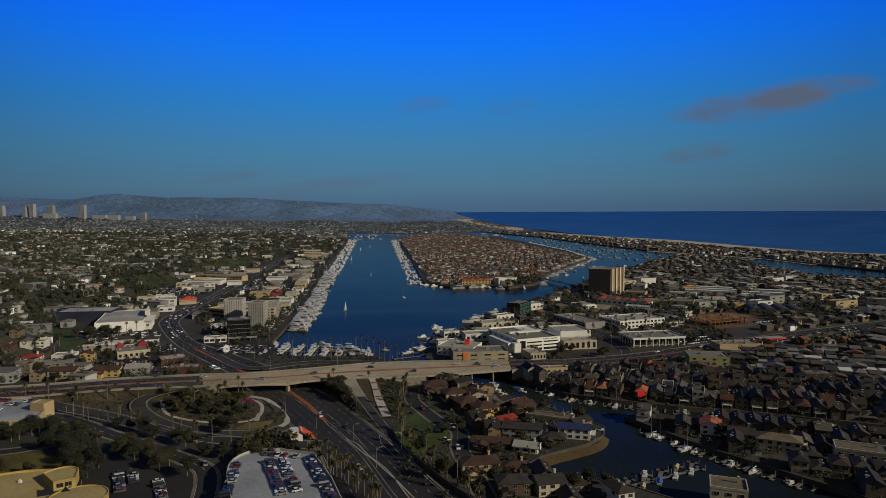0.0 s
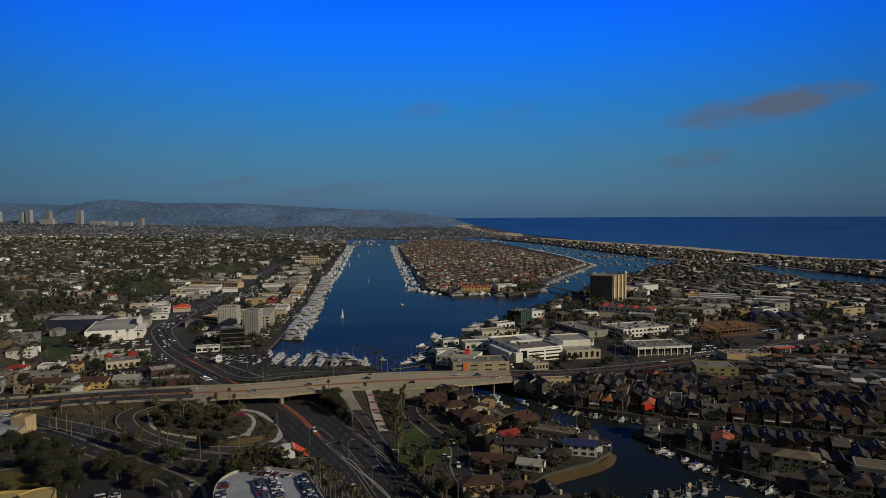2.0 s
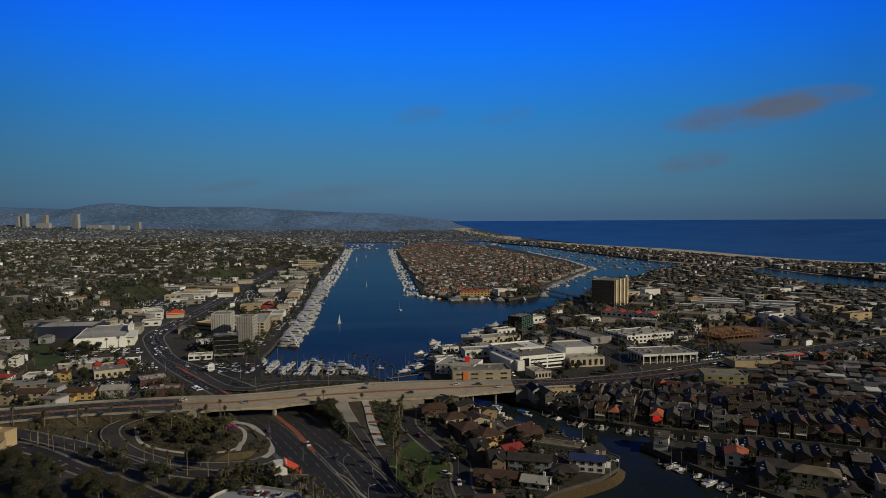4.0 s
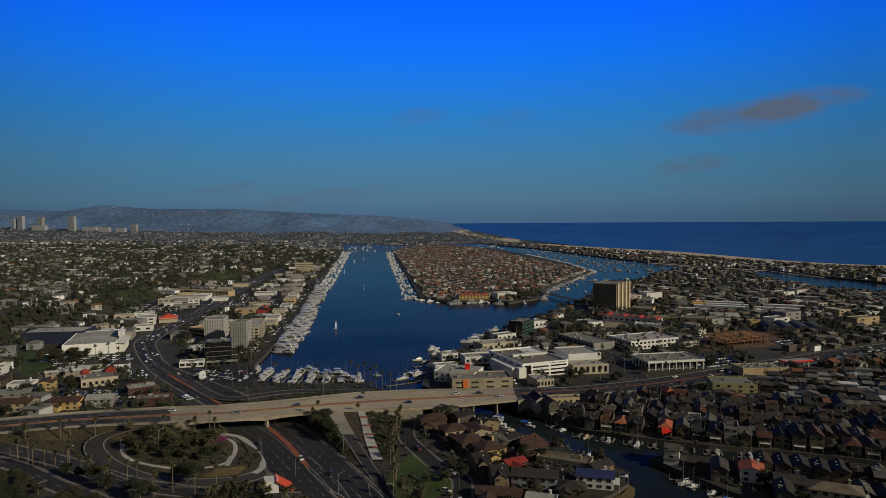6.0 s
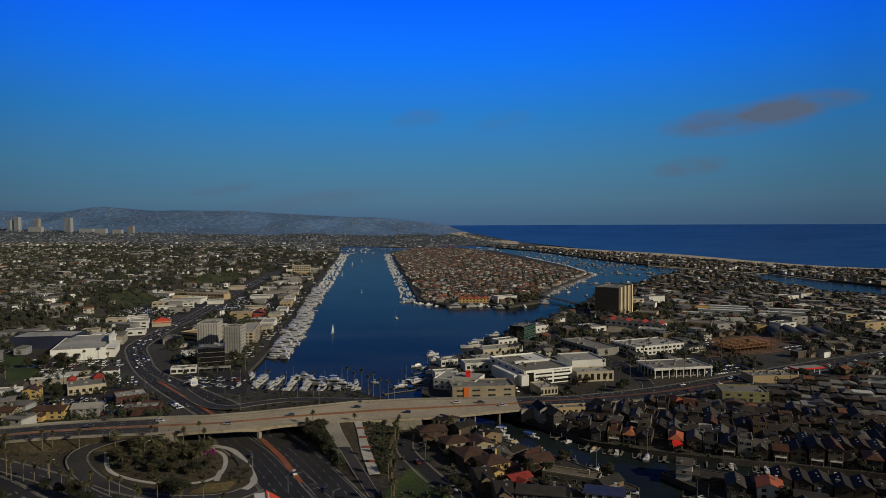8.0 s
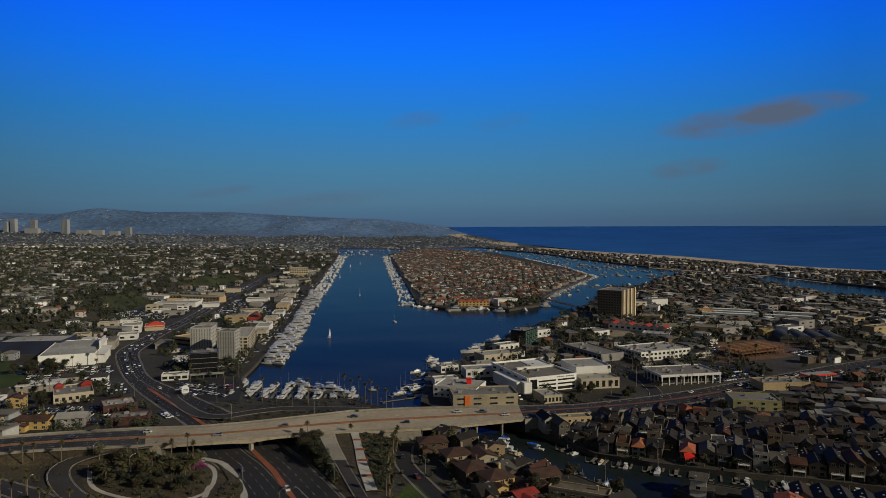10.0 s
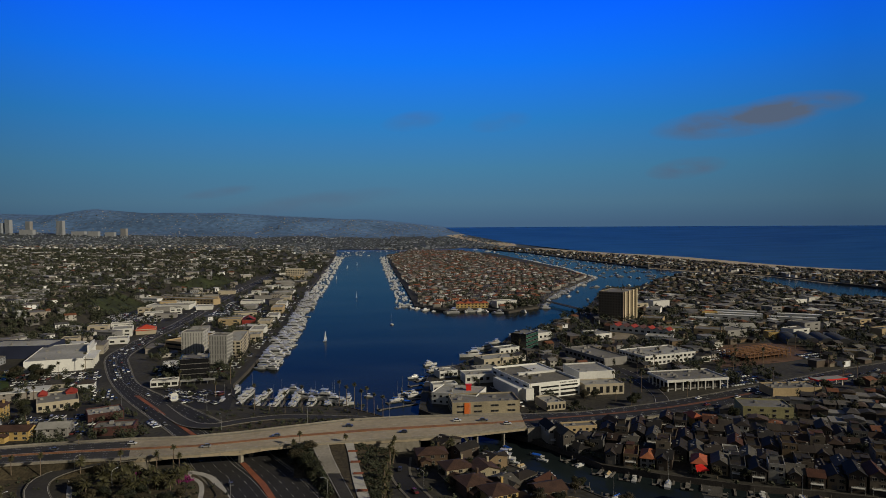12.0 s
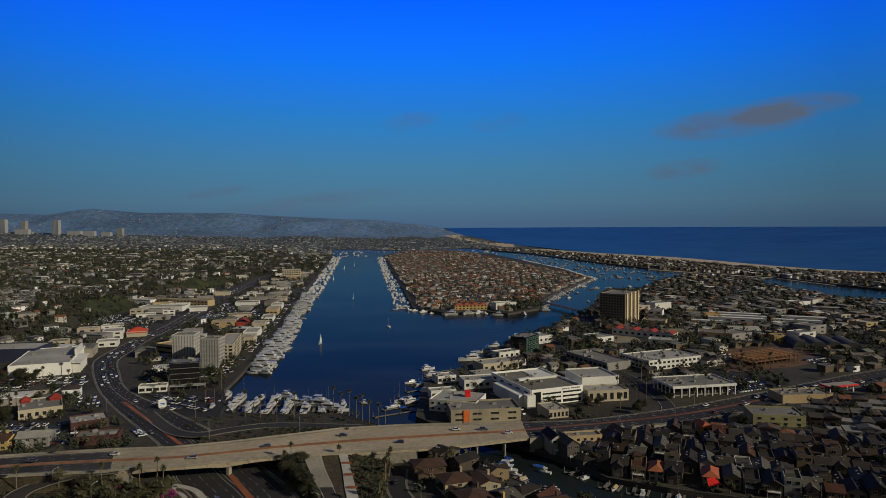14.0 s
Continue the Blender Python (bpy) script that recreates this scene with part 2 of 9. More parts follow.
M = {
    "ground": mat("ground_soil", (0.04, 0.036, 0.027), 0.95, size=8, var=0.4, stain=0.4),
    "asphalt": mat("asphalt", (0.019, 0.0175, 0.0165), 0.9, size=4, var=0.25, stain=0.35),
    "old_asphalt": mat("worn_asphalt", (0.034, 0.031, 0.027), 0.9, size=4, var=0.2, stain=0.35),
    "concrete": mat("concrete", (0.25, 0.225, 0.18), 0.85, size=5, var=0.16, stain=0.3),
    "deck_concrete": mat("bridge_concrete", (0.33, 0.275, 0.19), 0.85, size=9, var=0.14, stain=0.3),
    "kerb": mat("worn_kerb", (0.15, 0.135, 0.108), 0.9, size=2, var=0.2, stain=0.35),
    "paint": mat("road_paint", (0.42, 0.405, 0.37), 0.7, size=1.5, var=0.3, stain=0.35),
    "brick": mat("red_paving", (0.25, 0.08, 0.036), 0.85, size=1.2, var=0.3, stain=0.3),
    "grass": mat("grass", (0.034, 0.054, 0.009), 0.95, size=5, var=0.35, stain=0.4),
    "scrub": mat("dry_scrub", (0.055, 0.043, 0.024), 0.95, size=4, var=0.45, stain=0.4),
    "sand": mat("beach_sand", (0.42, 0.34, 0.24), 0.95, size=8, var=0.15, stain=0.25),
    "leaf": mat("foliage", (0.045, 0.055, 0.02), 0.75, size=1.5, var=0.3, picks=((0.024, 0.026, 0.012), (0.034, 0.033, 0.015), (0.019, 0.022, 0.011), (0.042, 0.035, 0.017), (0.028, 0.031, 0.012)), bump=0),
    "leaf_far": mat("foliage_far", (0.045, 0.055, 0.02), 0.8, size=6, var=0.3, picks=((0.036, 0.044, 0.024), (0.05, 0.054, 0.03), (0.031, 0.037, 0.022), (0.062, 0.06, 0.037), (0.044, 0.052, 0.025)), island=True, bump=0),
    "palm": mat("palm_leaf", (0.058, 0.054, 0.022), 0.7, size=1, var=0.3, bump=0),
    "bark": mat("bark", (0.16, 0.12, 0.085), 0.95, size=0.6, var=0.4),
    "wall": mat("stucco", (0.5, 0.48, 0.44), 0.9, size=2, var=0.1, picks=WALLS_NEAR_SHADED, stain=0.18),
    "roof": mat("shingle_roof", (0.12, 0.1, 0.09), 0.9, size=0.8, var=0.35, picks=ROOFS_NEAR_SHADED, stain=0.25, bump=0.3),
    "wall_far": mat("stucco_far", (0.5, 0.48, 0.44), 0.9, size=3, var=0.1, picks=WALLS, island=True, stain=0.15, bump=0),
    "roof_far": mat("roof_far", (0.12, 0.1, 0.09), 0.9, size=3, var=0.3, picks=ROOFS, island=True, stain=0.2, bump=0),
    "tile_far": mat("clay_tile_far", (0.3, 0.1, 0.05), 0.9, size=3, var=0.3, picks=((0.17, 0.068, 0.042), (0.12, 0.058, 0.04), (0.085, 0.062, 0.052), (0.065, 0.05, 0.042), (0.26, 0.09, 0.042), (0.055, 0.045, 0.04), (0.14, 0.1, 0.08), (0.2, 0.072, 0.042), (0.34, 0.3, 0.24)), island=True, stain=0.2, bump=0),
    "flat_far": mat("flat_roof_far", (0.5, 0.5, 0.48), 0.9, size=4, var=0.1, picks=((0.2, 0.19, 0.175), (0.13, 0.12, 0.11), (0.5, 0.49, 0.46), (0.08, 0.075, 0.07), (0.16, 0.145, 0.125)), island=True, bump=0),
    # distant houses carry haze in their colours: muted, greyed and bluish
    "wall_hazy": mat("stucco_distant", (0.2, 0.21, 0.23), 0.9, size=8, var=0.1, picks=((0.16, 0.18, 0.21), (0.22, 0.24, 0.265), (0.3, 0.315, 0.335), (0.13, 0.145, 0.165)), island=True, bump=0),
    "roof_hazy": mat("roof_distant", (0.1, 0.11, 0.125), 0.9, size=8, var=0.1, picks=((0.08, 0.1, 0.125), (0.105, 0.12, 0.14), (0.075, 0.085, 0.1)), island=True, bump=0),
    "tower_pale": mat("distant_concrete", (0.24, 0.25, 0.26), 0.85, size=20, var=0.06, stain=0.1, bump=0),
    "wall_pen": mat("stucco_peninsula", (0.3, 0.3, 0.3), 0.9, size=3, var=0.1, picks=WALLS_NEAR_SHADED + WALLS[:3], island=True, stain=0.15, bump=0),
    "white": mat("white_paint", (0.56, 0.55, 0.51), 0.7, size=4, var=0.06, stain=0.12),
    "cream": mat("cream_stucco", (0.38, 0.33, 0.24), 0.85, size=4, var=0.08, stain=0.15),
    "grey": mat("grey_plaster", (0.22, 0.21, 0.195), 0.85, size=4, var=0.1, stain=0.2),
    "flat_roof": mat("flat_roof", (0.16, 0.15, 0.13), 0.9, size=6, var=0.15, stain=0.3),
    "pale_roof": mat("pale_roof", (0.3, 0.29, 0.26), 0.9, size=6, var=0.12, stain=0.3),
    "tan": mat("tan_concrete", (0.36, 0.27, 0.15), 0.85, size=4, var=0.1, stain=0.15),
    "yellow": mat("ochre_stucco", (0.42, 0.29, 0.105), 0.85, size=3, var=0.12, stain=0.2),
    "black_glass": mat("dark_glass", (0.012, 0.012, 0.013), 0.22, size=6, var=0.1, stain=0.1, bump=0, spec=0.5),
    "glass": mat("window_glass", (0.02, 0.02, 0.02), 0.2, size=3, var=0.1, stain=0.1, bump=0, spec=0.12),
    "green_glass": mat("green_glass", (0.03, 0.085, 0.065), 0.2, size=3, var=0.15, stain=0.2, bump=0, spec=0.5),
    "pale_path": mat("pale_path", (0.36, 0.34, 0.3), 0.85, size=4, var=0.12, stain=0.2),
    "dull_red": mat("dull_red_tile", (0.24, 0.03, 0.022), 0.85, size=0.8, var=0.25, stain=0.25),
    "red": mat("red_paint", (0.62, 0.02, 0.012), 0.6, size=2, var=0.08, stain=0.1),
    "orange": mat("orange_paint", (0.55, 0.13, 0.025), 0.7, size=2, var=0.1, stain=0.15),
    "orange_red": mat("orange_red_awning", (0.5, 0.06, 0.025), 0.8, size=2, var=0.12, stain=0.15),
    "clay": mat("clay_tile", (0.34, 0.09, 0.04), 0.85, size=0.8, var=0.3, stain=0.25),
    "blue": mat("blue_canvas", (0.012, 0.11, 0.55), 0.8, size=1, var=0.12),
    "wood": mat("weathered_wood", (0.15, 0.135, 0.115), 0.9, size=0.8, var=0.25),
    "gelcoat": mat("gelcoat", (0.44, 0.435, 0.415), 0.35, size=3, var=0.03, stain=0.06, bump=0, spec=0.5),
    "metal": mat("grey_metal", (0.35, 0.35, 0.35), 0.5, 0.7, size=1, var=0.1, bump=0),
    "rubber": mat("rubber", (0.02, 0.02, 0.02), 0.9, size=0.5, var=0.1, bump=0),
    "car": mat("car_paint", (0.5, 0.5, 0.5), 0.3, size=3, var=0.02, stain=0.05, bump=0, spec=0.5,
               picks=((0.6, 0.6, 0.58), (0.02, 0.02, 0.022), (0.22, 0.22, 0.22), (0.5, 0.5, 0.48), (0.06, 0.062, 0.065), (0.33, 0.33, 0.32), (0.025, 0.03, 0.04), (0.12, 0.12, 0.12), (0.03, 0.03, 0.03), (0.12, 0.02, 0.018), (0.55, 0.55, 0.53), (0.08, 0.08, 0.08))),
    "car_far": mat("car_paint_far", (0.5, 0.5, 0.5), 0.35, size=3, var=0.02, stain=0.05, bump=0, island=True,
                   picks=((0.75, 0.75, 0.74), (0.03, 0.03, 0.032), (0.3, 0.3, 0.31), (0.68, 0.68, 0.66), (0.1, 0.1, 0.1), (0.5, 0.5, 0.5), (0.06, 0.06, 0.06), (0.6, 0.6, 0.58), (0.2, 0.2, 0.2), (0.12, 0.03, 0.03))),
    "bougainvillea": mat("bougainvillea", (0.2, 0.014, 0.12), 0.8, size=1, var=0.35, bump=0),
    "bay": water_mat("bay_water", (0.0125, 0.018, 0.0185), 0.25, 0.15, 0.014),
    "ocean": water_mat("ocean_water", (0.016, 0.044, 0.088), 0.3, 0.35, 0.1),
    # farthest foliage, its greens shifted to pale blue-grey as painted haze
    "leaf_hazed": mat("foliage_distant", (0.06, 0.065, 0.05), 0.85, size=30, var=0.2, picks=((0.05, 0.066, 0.085), (0.06, 0.077, 0.098), (0.045, 0.06, 0.078)), island=True, bump=0),
    "wet_sand": mat("wet_sand", (0.075, 0.05, 0.018), 0.85, size=4, var=0.2, stain=0.3),
    # haze is painted into the hill and plain colours, lifted and bluish
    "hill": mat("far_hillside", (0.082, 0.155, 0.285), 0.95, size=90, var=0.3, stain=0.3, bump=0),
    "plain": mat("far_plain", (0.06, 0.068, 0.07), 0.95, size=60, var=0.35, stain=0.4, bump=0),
    # foliage of the far plain, also with haze mixed into the colour
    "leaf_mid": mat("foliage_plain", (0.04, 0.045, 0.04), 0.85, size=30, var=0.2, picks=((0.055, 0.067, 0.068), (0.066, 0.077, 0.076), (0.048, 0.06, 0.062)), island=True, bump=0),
    "deck_paving": mat("orange_brown_paving", (0.27, 0.125, 0.055), 0.85, size=1.2, var=0.3, stain=0.35),
}

# ---------------------------------------------------------------- mesh helpers


class MB:
    """Collects faces of several materials for one mesh."""

    def __init__(self):
        self.v, self.f, self.m = [], [], []

    def add(self, verts, faces, mi=0):
        k = len(self.v)
        self.v.extend(verts)
        for f in faces:
            self.f.append(tuple(i + k for i in f))
            self.m.append(mi)

    def box(self, x0, y0, z0, x1, y1, z1, mi=0, rot=0.0, c=(0, 0), taper=0.0, bottom=False):
        t = taper
        p = [(x0, y0, z0), (x1, y0, z0), (x1, y1, z0), (x0, y1, z0), (x0 + t, y0 + t, z1), (x1 - t, y0 + t, z1), (x1 - t, y1 - t, z1), (x0 + t, y1 - t, z1)]
        if rot or c != (0, 0):
            cs, sn = math.cos(rot), math.sin(rot)
            p = [(c[0] + a * cs - b * sn, c[1] + a * sn + b * cs, z) for a, b, z in p]
        fs = [(4, 5, 6, 7), (0, 1, 5, 4), (1, 2, 6, 5), (2, 3, 7, 6), (3, 0, 4, 7)]
        self.add(p, fs + ([(3, 2, 1, 0)] if bottom else []), mi)

    def slab(self, poly, thick, mi=0):
        n = len(poly)
        low = [(x, y, z - thick) for x, y, z in poly]
        self.add(list(poly) + low, [tuple(range(n)), tuple(range(2 * n - 1, n - 1, -1))] + [(i, i + n, (i + 1) % n + n, (i + 1) % n) for i in range(n)], mi)

    def tube(self, a, b, r0, r1=None, n=6, mi=0, cap=True):
        r1 = r0 if r1 is None else r1
        a, b = Vector(a), Vector(b)
        q = (b - a).to_track_quat("Z", "Y")
        ring = [q @ Vector((math.cos(6.28319 * i / n), math.sin(6.28319 * i / n), 0)) for i in range(n)]
        vs = [tuple(a + k * r0) for k in ring] + [tuple(b + k * r1) for k in ring]
        fs = [(i, (i + 1) % n, (i + 1) % n + n, i + n) for i in range(n)]
        if cap:
            fs.append(tuple(range(n, 2 * n)))
        self.add(vs, fs, mi)

    def mesh(self, name, mats, weld=True):
        me = bpy.data.meshes.new(name)
        if weld and len(self.v) < 4000:
            seen, index, verts = {}, [], []
            for v in self.v:
                key = (round(v[0], 3), round(v[1], 3), round(v[2], 3))
                if key not in seen:
                    seen[key] = len(verts)
                    verts.append(v)
                index.append(seen[key])
            faces, keep = [], []
            for f, mi in zip(self.f, self.m):
                g = list(dict.fromkeys(index[i] for i in f))
                if len(g) > 2:
                    faces.append(g)
                    keep.append(mi)
            self.v, self.f, self.m = verts, faces, keep
        me.from_pydata(self.v, [], self.f)
        for ma in mats:
            me.materials.append(M[ma] if isinstance(ma, str) else ma)
        if len(mats) > 1:
            me.polygons.foreach_set("material_index", self.m)
        me.update()
        return me


def thing(name, label, category, x=0.0, y=0.0, z=0.0, rz=0.0, group="", kind=""):
    ob = new(name)
    ob.empty_display_size = 0.5
    ob.matrix_basis = Matrix.Translation((x, y, z)) @ Matrix.Rotation(rz, 4, "Z")
    return tagged(ob, label, category, group, kind)


def part(name, mb, mats, parent, label="", at=None, kind=""):
    """One mesh object under a thing or a part; mb may be a mesh that alike parts share."""
    me = mb.mesh(name, mats if isinstance(mats, (list, tuple)) else (mats,)) if isinstance(mb, MB) else mb
    ob = new(name, me)
    if at is not None:
        ob.matrix_basis = at
    ob.parent = parent
    return tagged(ob, label, kind=kind)


def solo(name, mb, mats, label, category, kind="", group=""):
    ob = new(name, mb.mesh(name, mats if isinstance(mats, (list, tuple)) else (mats,)))
    return tagged(ob, label, category, group, kind)


def inside(x, y, poly):
    hit, j = False, len(poly) - 1
    for i in range(len(poly)):
        (xi, yi), (xj, yj) = poly[i], poly[j]
        if (yi > y) != (yj > y) and x < (xj - xi) * (y - yi) / (yj - yi) + xi:
            hit = not hit
        j = i
    return hit


def near_line(x, y, line):
    best = 1e9
    for (ax, ay), (bx, by) in zip(line, line[1:]):
        dx, dy = bx - ax, by - ay
        t = max(0, min(1, ((x - ax) * dx + (y - ay) * dy) / (dx * dx + dy * dy)))
        best = min(best, math.hypot(x - ax - t * dx, y - ay - t * dy))
    return best


def smooth(a, b, v):
    t = max(0.0, min(1.0, (v - a) / (b - a)))
    return t * t * (3 - 2 * t)


def curve_pts(pts, step):
    """Points along a smooth line through pts, about step metres apart."""
    out = []
    n = len(pts)
    for i in range(n - 1):
        p0, p1, p2, p3 = pts[max(0, i - 1)], pts[i], pts[i + 1], pts[min(n - 1, i + 2)]
        k = max(1, int(math.dist(p1, p2) / step))
        for j in range(k):
            t = j / k
            out.append(tuple(0.5 * (2 * b + (c - a) * t + (2 * a - 5 * b + 4 * c - d) * t * t + (3 * b - a - 3 * c + d) * t ** 3) for a, b, c, d in zip(p0, p1, p2, p3)))
    return out + [tuple(pts[-1])]


def offset(line, d):
    """A line shifted d metres to its right; keeps a third coordinate."""
    out = []
    for i, p in enumerate(line):
        a, b = line[max(0, i - 1)], line[min(len(line) - 1, i + 1)]
        dx, dy = b[0] - a[0], b[1] - a[1]
        k = math.hypot(dx, dy) or 1
        out.append((p[0] + dy / k * d, p[1] - dx / k * d, *p[2:]))
    return out


def ribbon(mb, left, right, z=None, mi=0, thick=0.0):
    n = len(left)
    vs = []
    for a, b in zip(left, right):
        za, zb = (a[2], b[2]) if z is None else (z, z)
        vs += [(a[0], a[1], za), (b[0], b[1], zb)]
    fs = [(2 * i, 2 * i + 1, 2 * i + 3, 2 * i + 2) for i in range(n - 1)]
    mb.add(vs, fs, mi)
    if thick:
        for s in (0, 1):
            k = [vs[2 * i + s] for i in range(n)]
            low = [(x, y, zz - thick) for x, y, zz in k]
            mb.add(k + low, [(i, i + n, i + n + 1, i + 1) if s == 0 else (i + 1, i + n + 1, i + n, i) for i in range(n - 1)], mi)


# ---------------------------------------------------------------- the plan of land and water
BAY = [(-45, 512), (-62, 527), (-104, 526), (-131, 532), (-148, 564), (-154, 588), (-157, 642), (-177, 858), (-218, 1182), (-281, 1771), (-368, 2566),
       (-435, 3020), (-450, 3180), (-300, 3150), (-150, 3090), (0, 3150), (120, 3220), (202, 3200), (378, 2728), (475, 2203), (563, 1821), (655, 1662), (741, 1544),
       (769, 1360), (808, 1213), (900, 1100), (1100, 960), (1000, 900), (712, 1067), (667, 1094), (637, 1141), (630, 1245), (663, 1516), (634, 1600),
       (567, 1610), (449, 1450), (386, 1316), (300, 1285), (238, 1096), (205, 1010), (165, 930), (120, 848), (79, 801), (60, 738), (26, 668), (-8, 610),
       (-12, 561), (-13, 519), (0, 500), (30, 475), (52, 456), (60, 446), (70, 432), (80, 416), (104, 403), (140, 388), (170, 380), (200, 369), (240, 352),
       (300, 330), (430, 290), (600, 200), (600, 60), (110, 60), (110, 240), (95, 262), (80, 276), (60, 286), (42, 292), (40, 300), (48, 310), (61, 318),
       (72, 325), (84, 338), (88, 352), (76, 370), (60, 391), (45, 405), (32, 420), (20, 436), (10, 447), (-12, 480)]
LIDO = [(-33, 1083), (-32, 1059), (12, 1004), (65, 1017), (97, 987), (145, 1036), (162, 1118), (196, 1213), (303, 1459), (339, 1537), (334, 1839), (280, 2294),
        (215, 2750), (60, 2960), (-120, 2900), (-176, 2546), (-114, 1874), (-58, 1341)]
ISLET = [(104, 370), (120, 376), (140, 366), (175, 352), (210, 342), (250, 326), (420, 262), (420, 120), (250, 130), (200, 215), (172, 266), (159, 283), (145, 302),
         (131, 320), (115, 350)]
COAST = [(4500, -300), (3000, 300), (2200, 760), (1400, 1330), (1084, 1632), (983, 1743), (919, 1920), (827, 2356), (618, 2809), (400, 3500), (180, 4200), (60, 4950)]
LAND = COAST + [(-5000, 4950), (-5000, -900), (4500, -900)]
BLUFF = [(-300, 430), (-318, 560), (-350, 600), (-425, 635), (-440, 740), (-415, 900), (-430, 1080), (-425, 1290), (-395, 1513), (-400, 1700), (-500, 2600), (-620, 3400)]
SKYLINE = [(-1.2, 190), (-0.664, 187), (-0.58, 194), (-0.495, 234), (-0.41, 210), (-0.31, 206), (-0.24, 176), (-0.156, 160), (-0.07, 138), (0.0, 100), (0.06, 60), (0.2, 20)]
GROUND = 2.5


def is_land(x, y):
    if not inside(x, y, LAND):
        return False
    if inside(x, y, BAY):
        return inside(x, y, LIDO) or inside(x, y, ISLET)
    return True


def bluff_x(y):
    for (ax, ay), (bx, by) in zip(BLUFF, BLUFF[1:]):
        if ay <= y <= by:
            return ax + (bx - ax) * (y - ay) / (by - ay)
    return BLUFF[0][0] if y < BLUFF[0][1] else BLUFF[-1][0]


def sea_level(r):
    """The sea sheet lifts far out, to the height of the true horizon."""
    return -0.4 + 90 * max(0, (r - 3000) / 1900) ** 1.5


def elev(x, y):
    z = GROUND
    if y > 400:
        z += 19 * smooth(8, 62, bluff_x(y) - x) * smooth(405, 560, y)
        z += 10 * smooth(200, 900, bluff_x(y) - x)
    if y > 3400:
        u, top = x / y, SKYLINE[-1][1]
        for (a, ha), (b, hb) in zip(SKYLINE, SKYLINE[1:]):
            if a <= u <= b:
                top = ha + (hb - ha) * (u - a) / (b - a)
        t = max(0, min(1, (y - 3400) / 900))
        z = z + (min(top, 62) - z) * t ** 1.5
        if top > 62:
            z += (top - 62) * smooth(4150, 4800, y) * (1 + 0.12 * noise.noise((x / 420, y / 420, 3)))
            z -= 30 * max(0, 0.2 + noise.noise((x / 230, y / 420, 9))) * smooth(4150, 4450, y) * (1 - smooth(4600, 4780, y))
    if y > 2900:
        z = max(z, sea_level(math.hypot(x, y)) + 2.0)
    return z

M["median_dark"] = mat("dull_red_paving", (0.12, 0.05, 0.03), 0.9, size=2, var=0.3, stain=0.35)
M["lot_sand"] = mat("bare_lot_earth", (0.2, 0.165, 0.115), 0.95, size=6, var=0.2, stain=0.35)
M["park_grass"] = mat("park_grass", (0.04, 0.062, 0.008), 0.95, size=4, var=0.3, stain=0.35)
M["dry_row"] = mat("dry_planting", (0.11, 0.085, 0.035), 0.95, size=0.6, var=0.4, stain=0.3)
M["dry_lawn"] = mat("olive_lawn", (0.085, 0.07, 0.013), 0.95, size=5, var=0.3, stain=0.35)
M["slope_grass"] = mat("slope_grass", (0.034, 0.042, 0.014), 0.95, size=6, var=0.4, stain=0.5)
M["grey_wall"] = mat("seawall_concrete", (0.06, 0.052, 0.044), 0.9, size=2, var=0.25, stain=0.3)


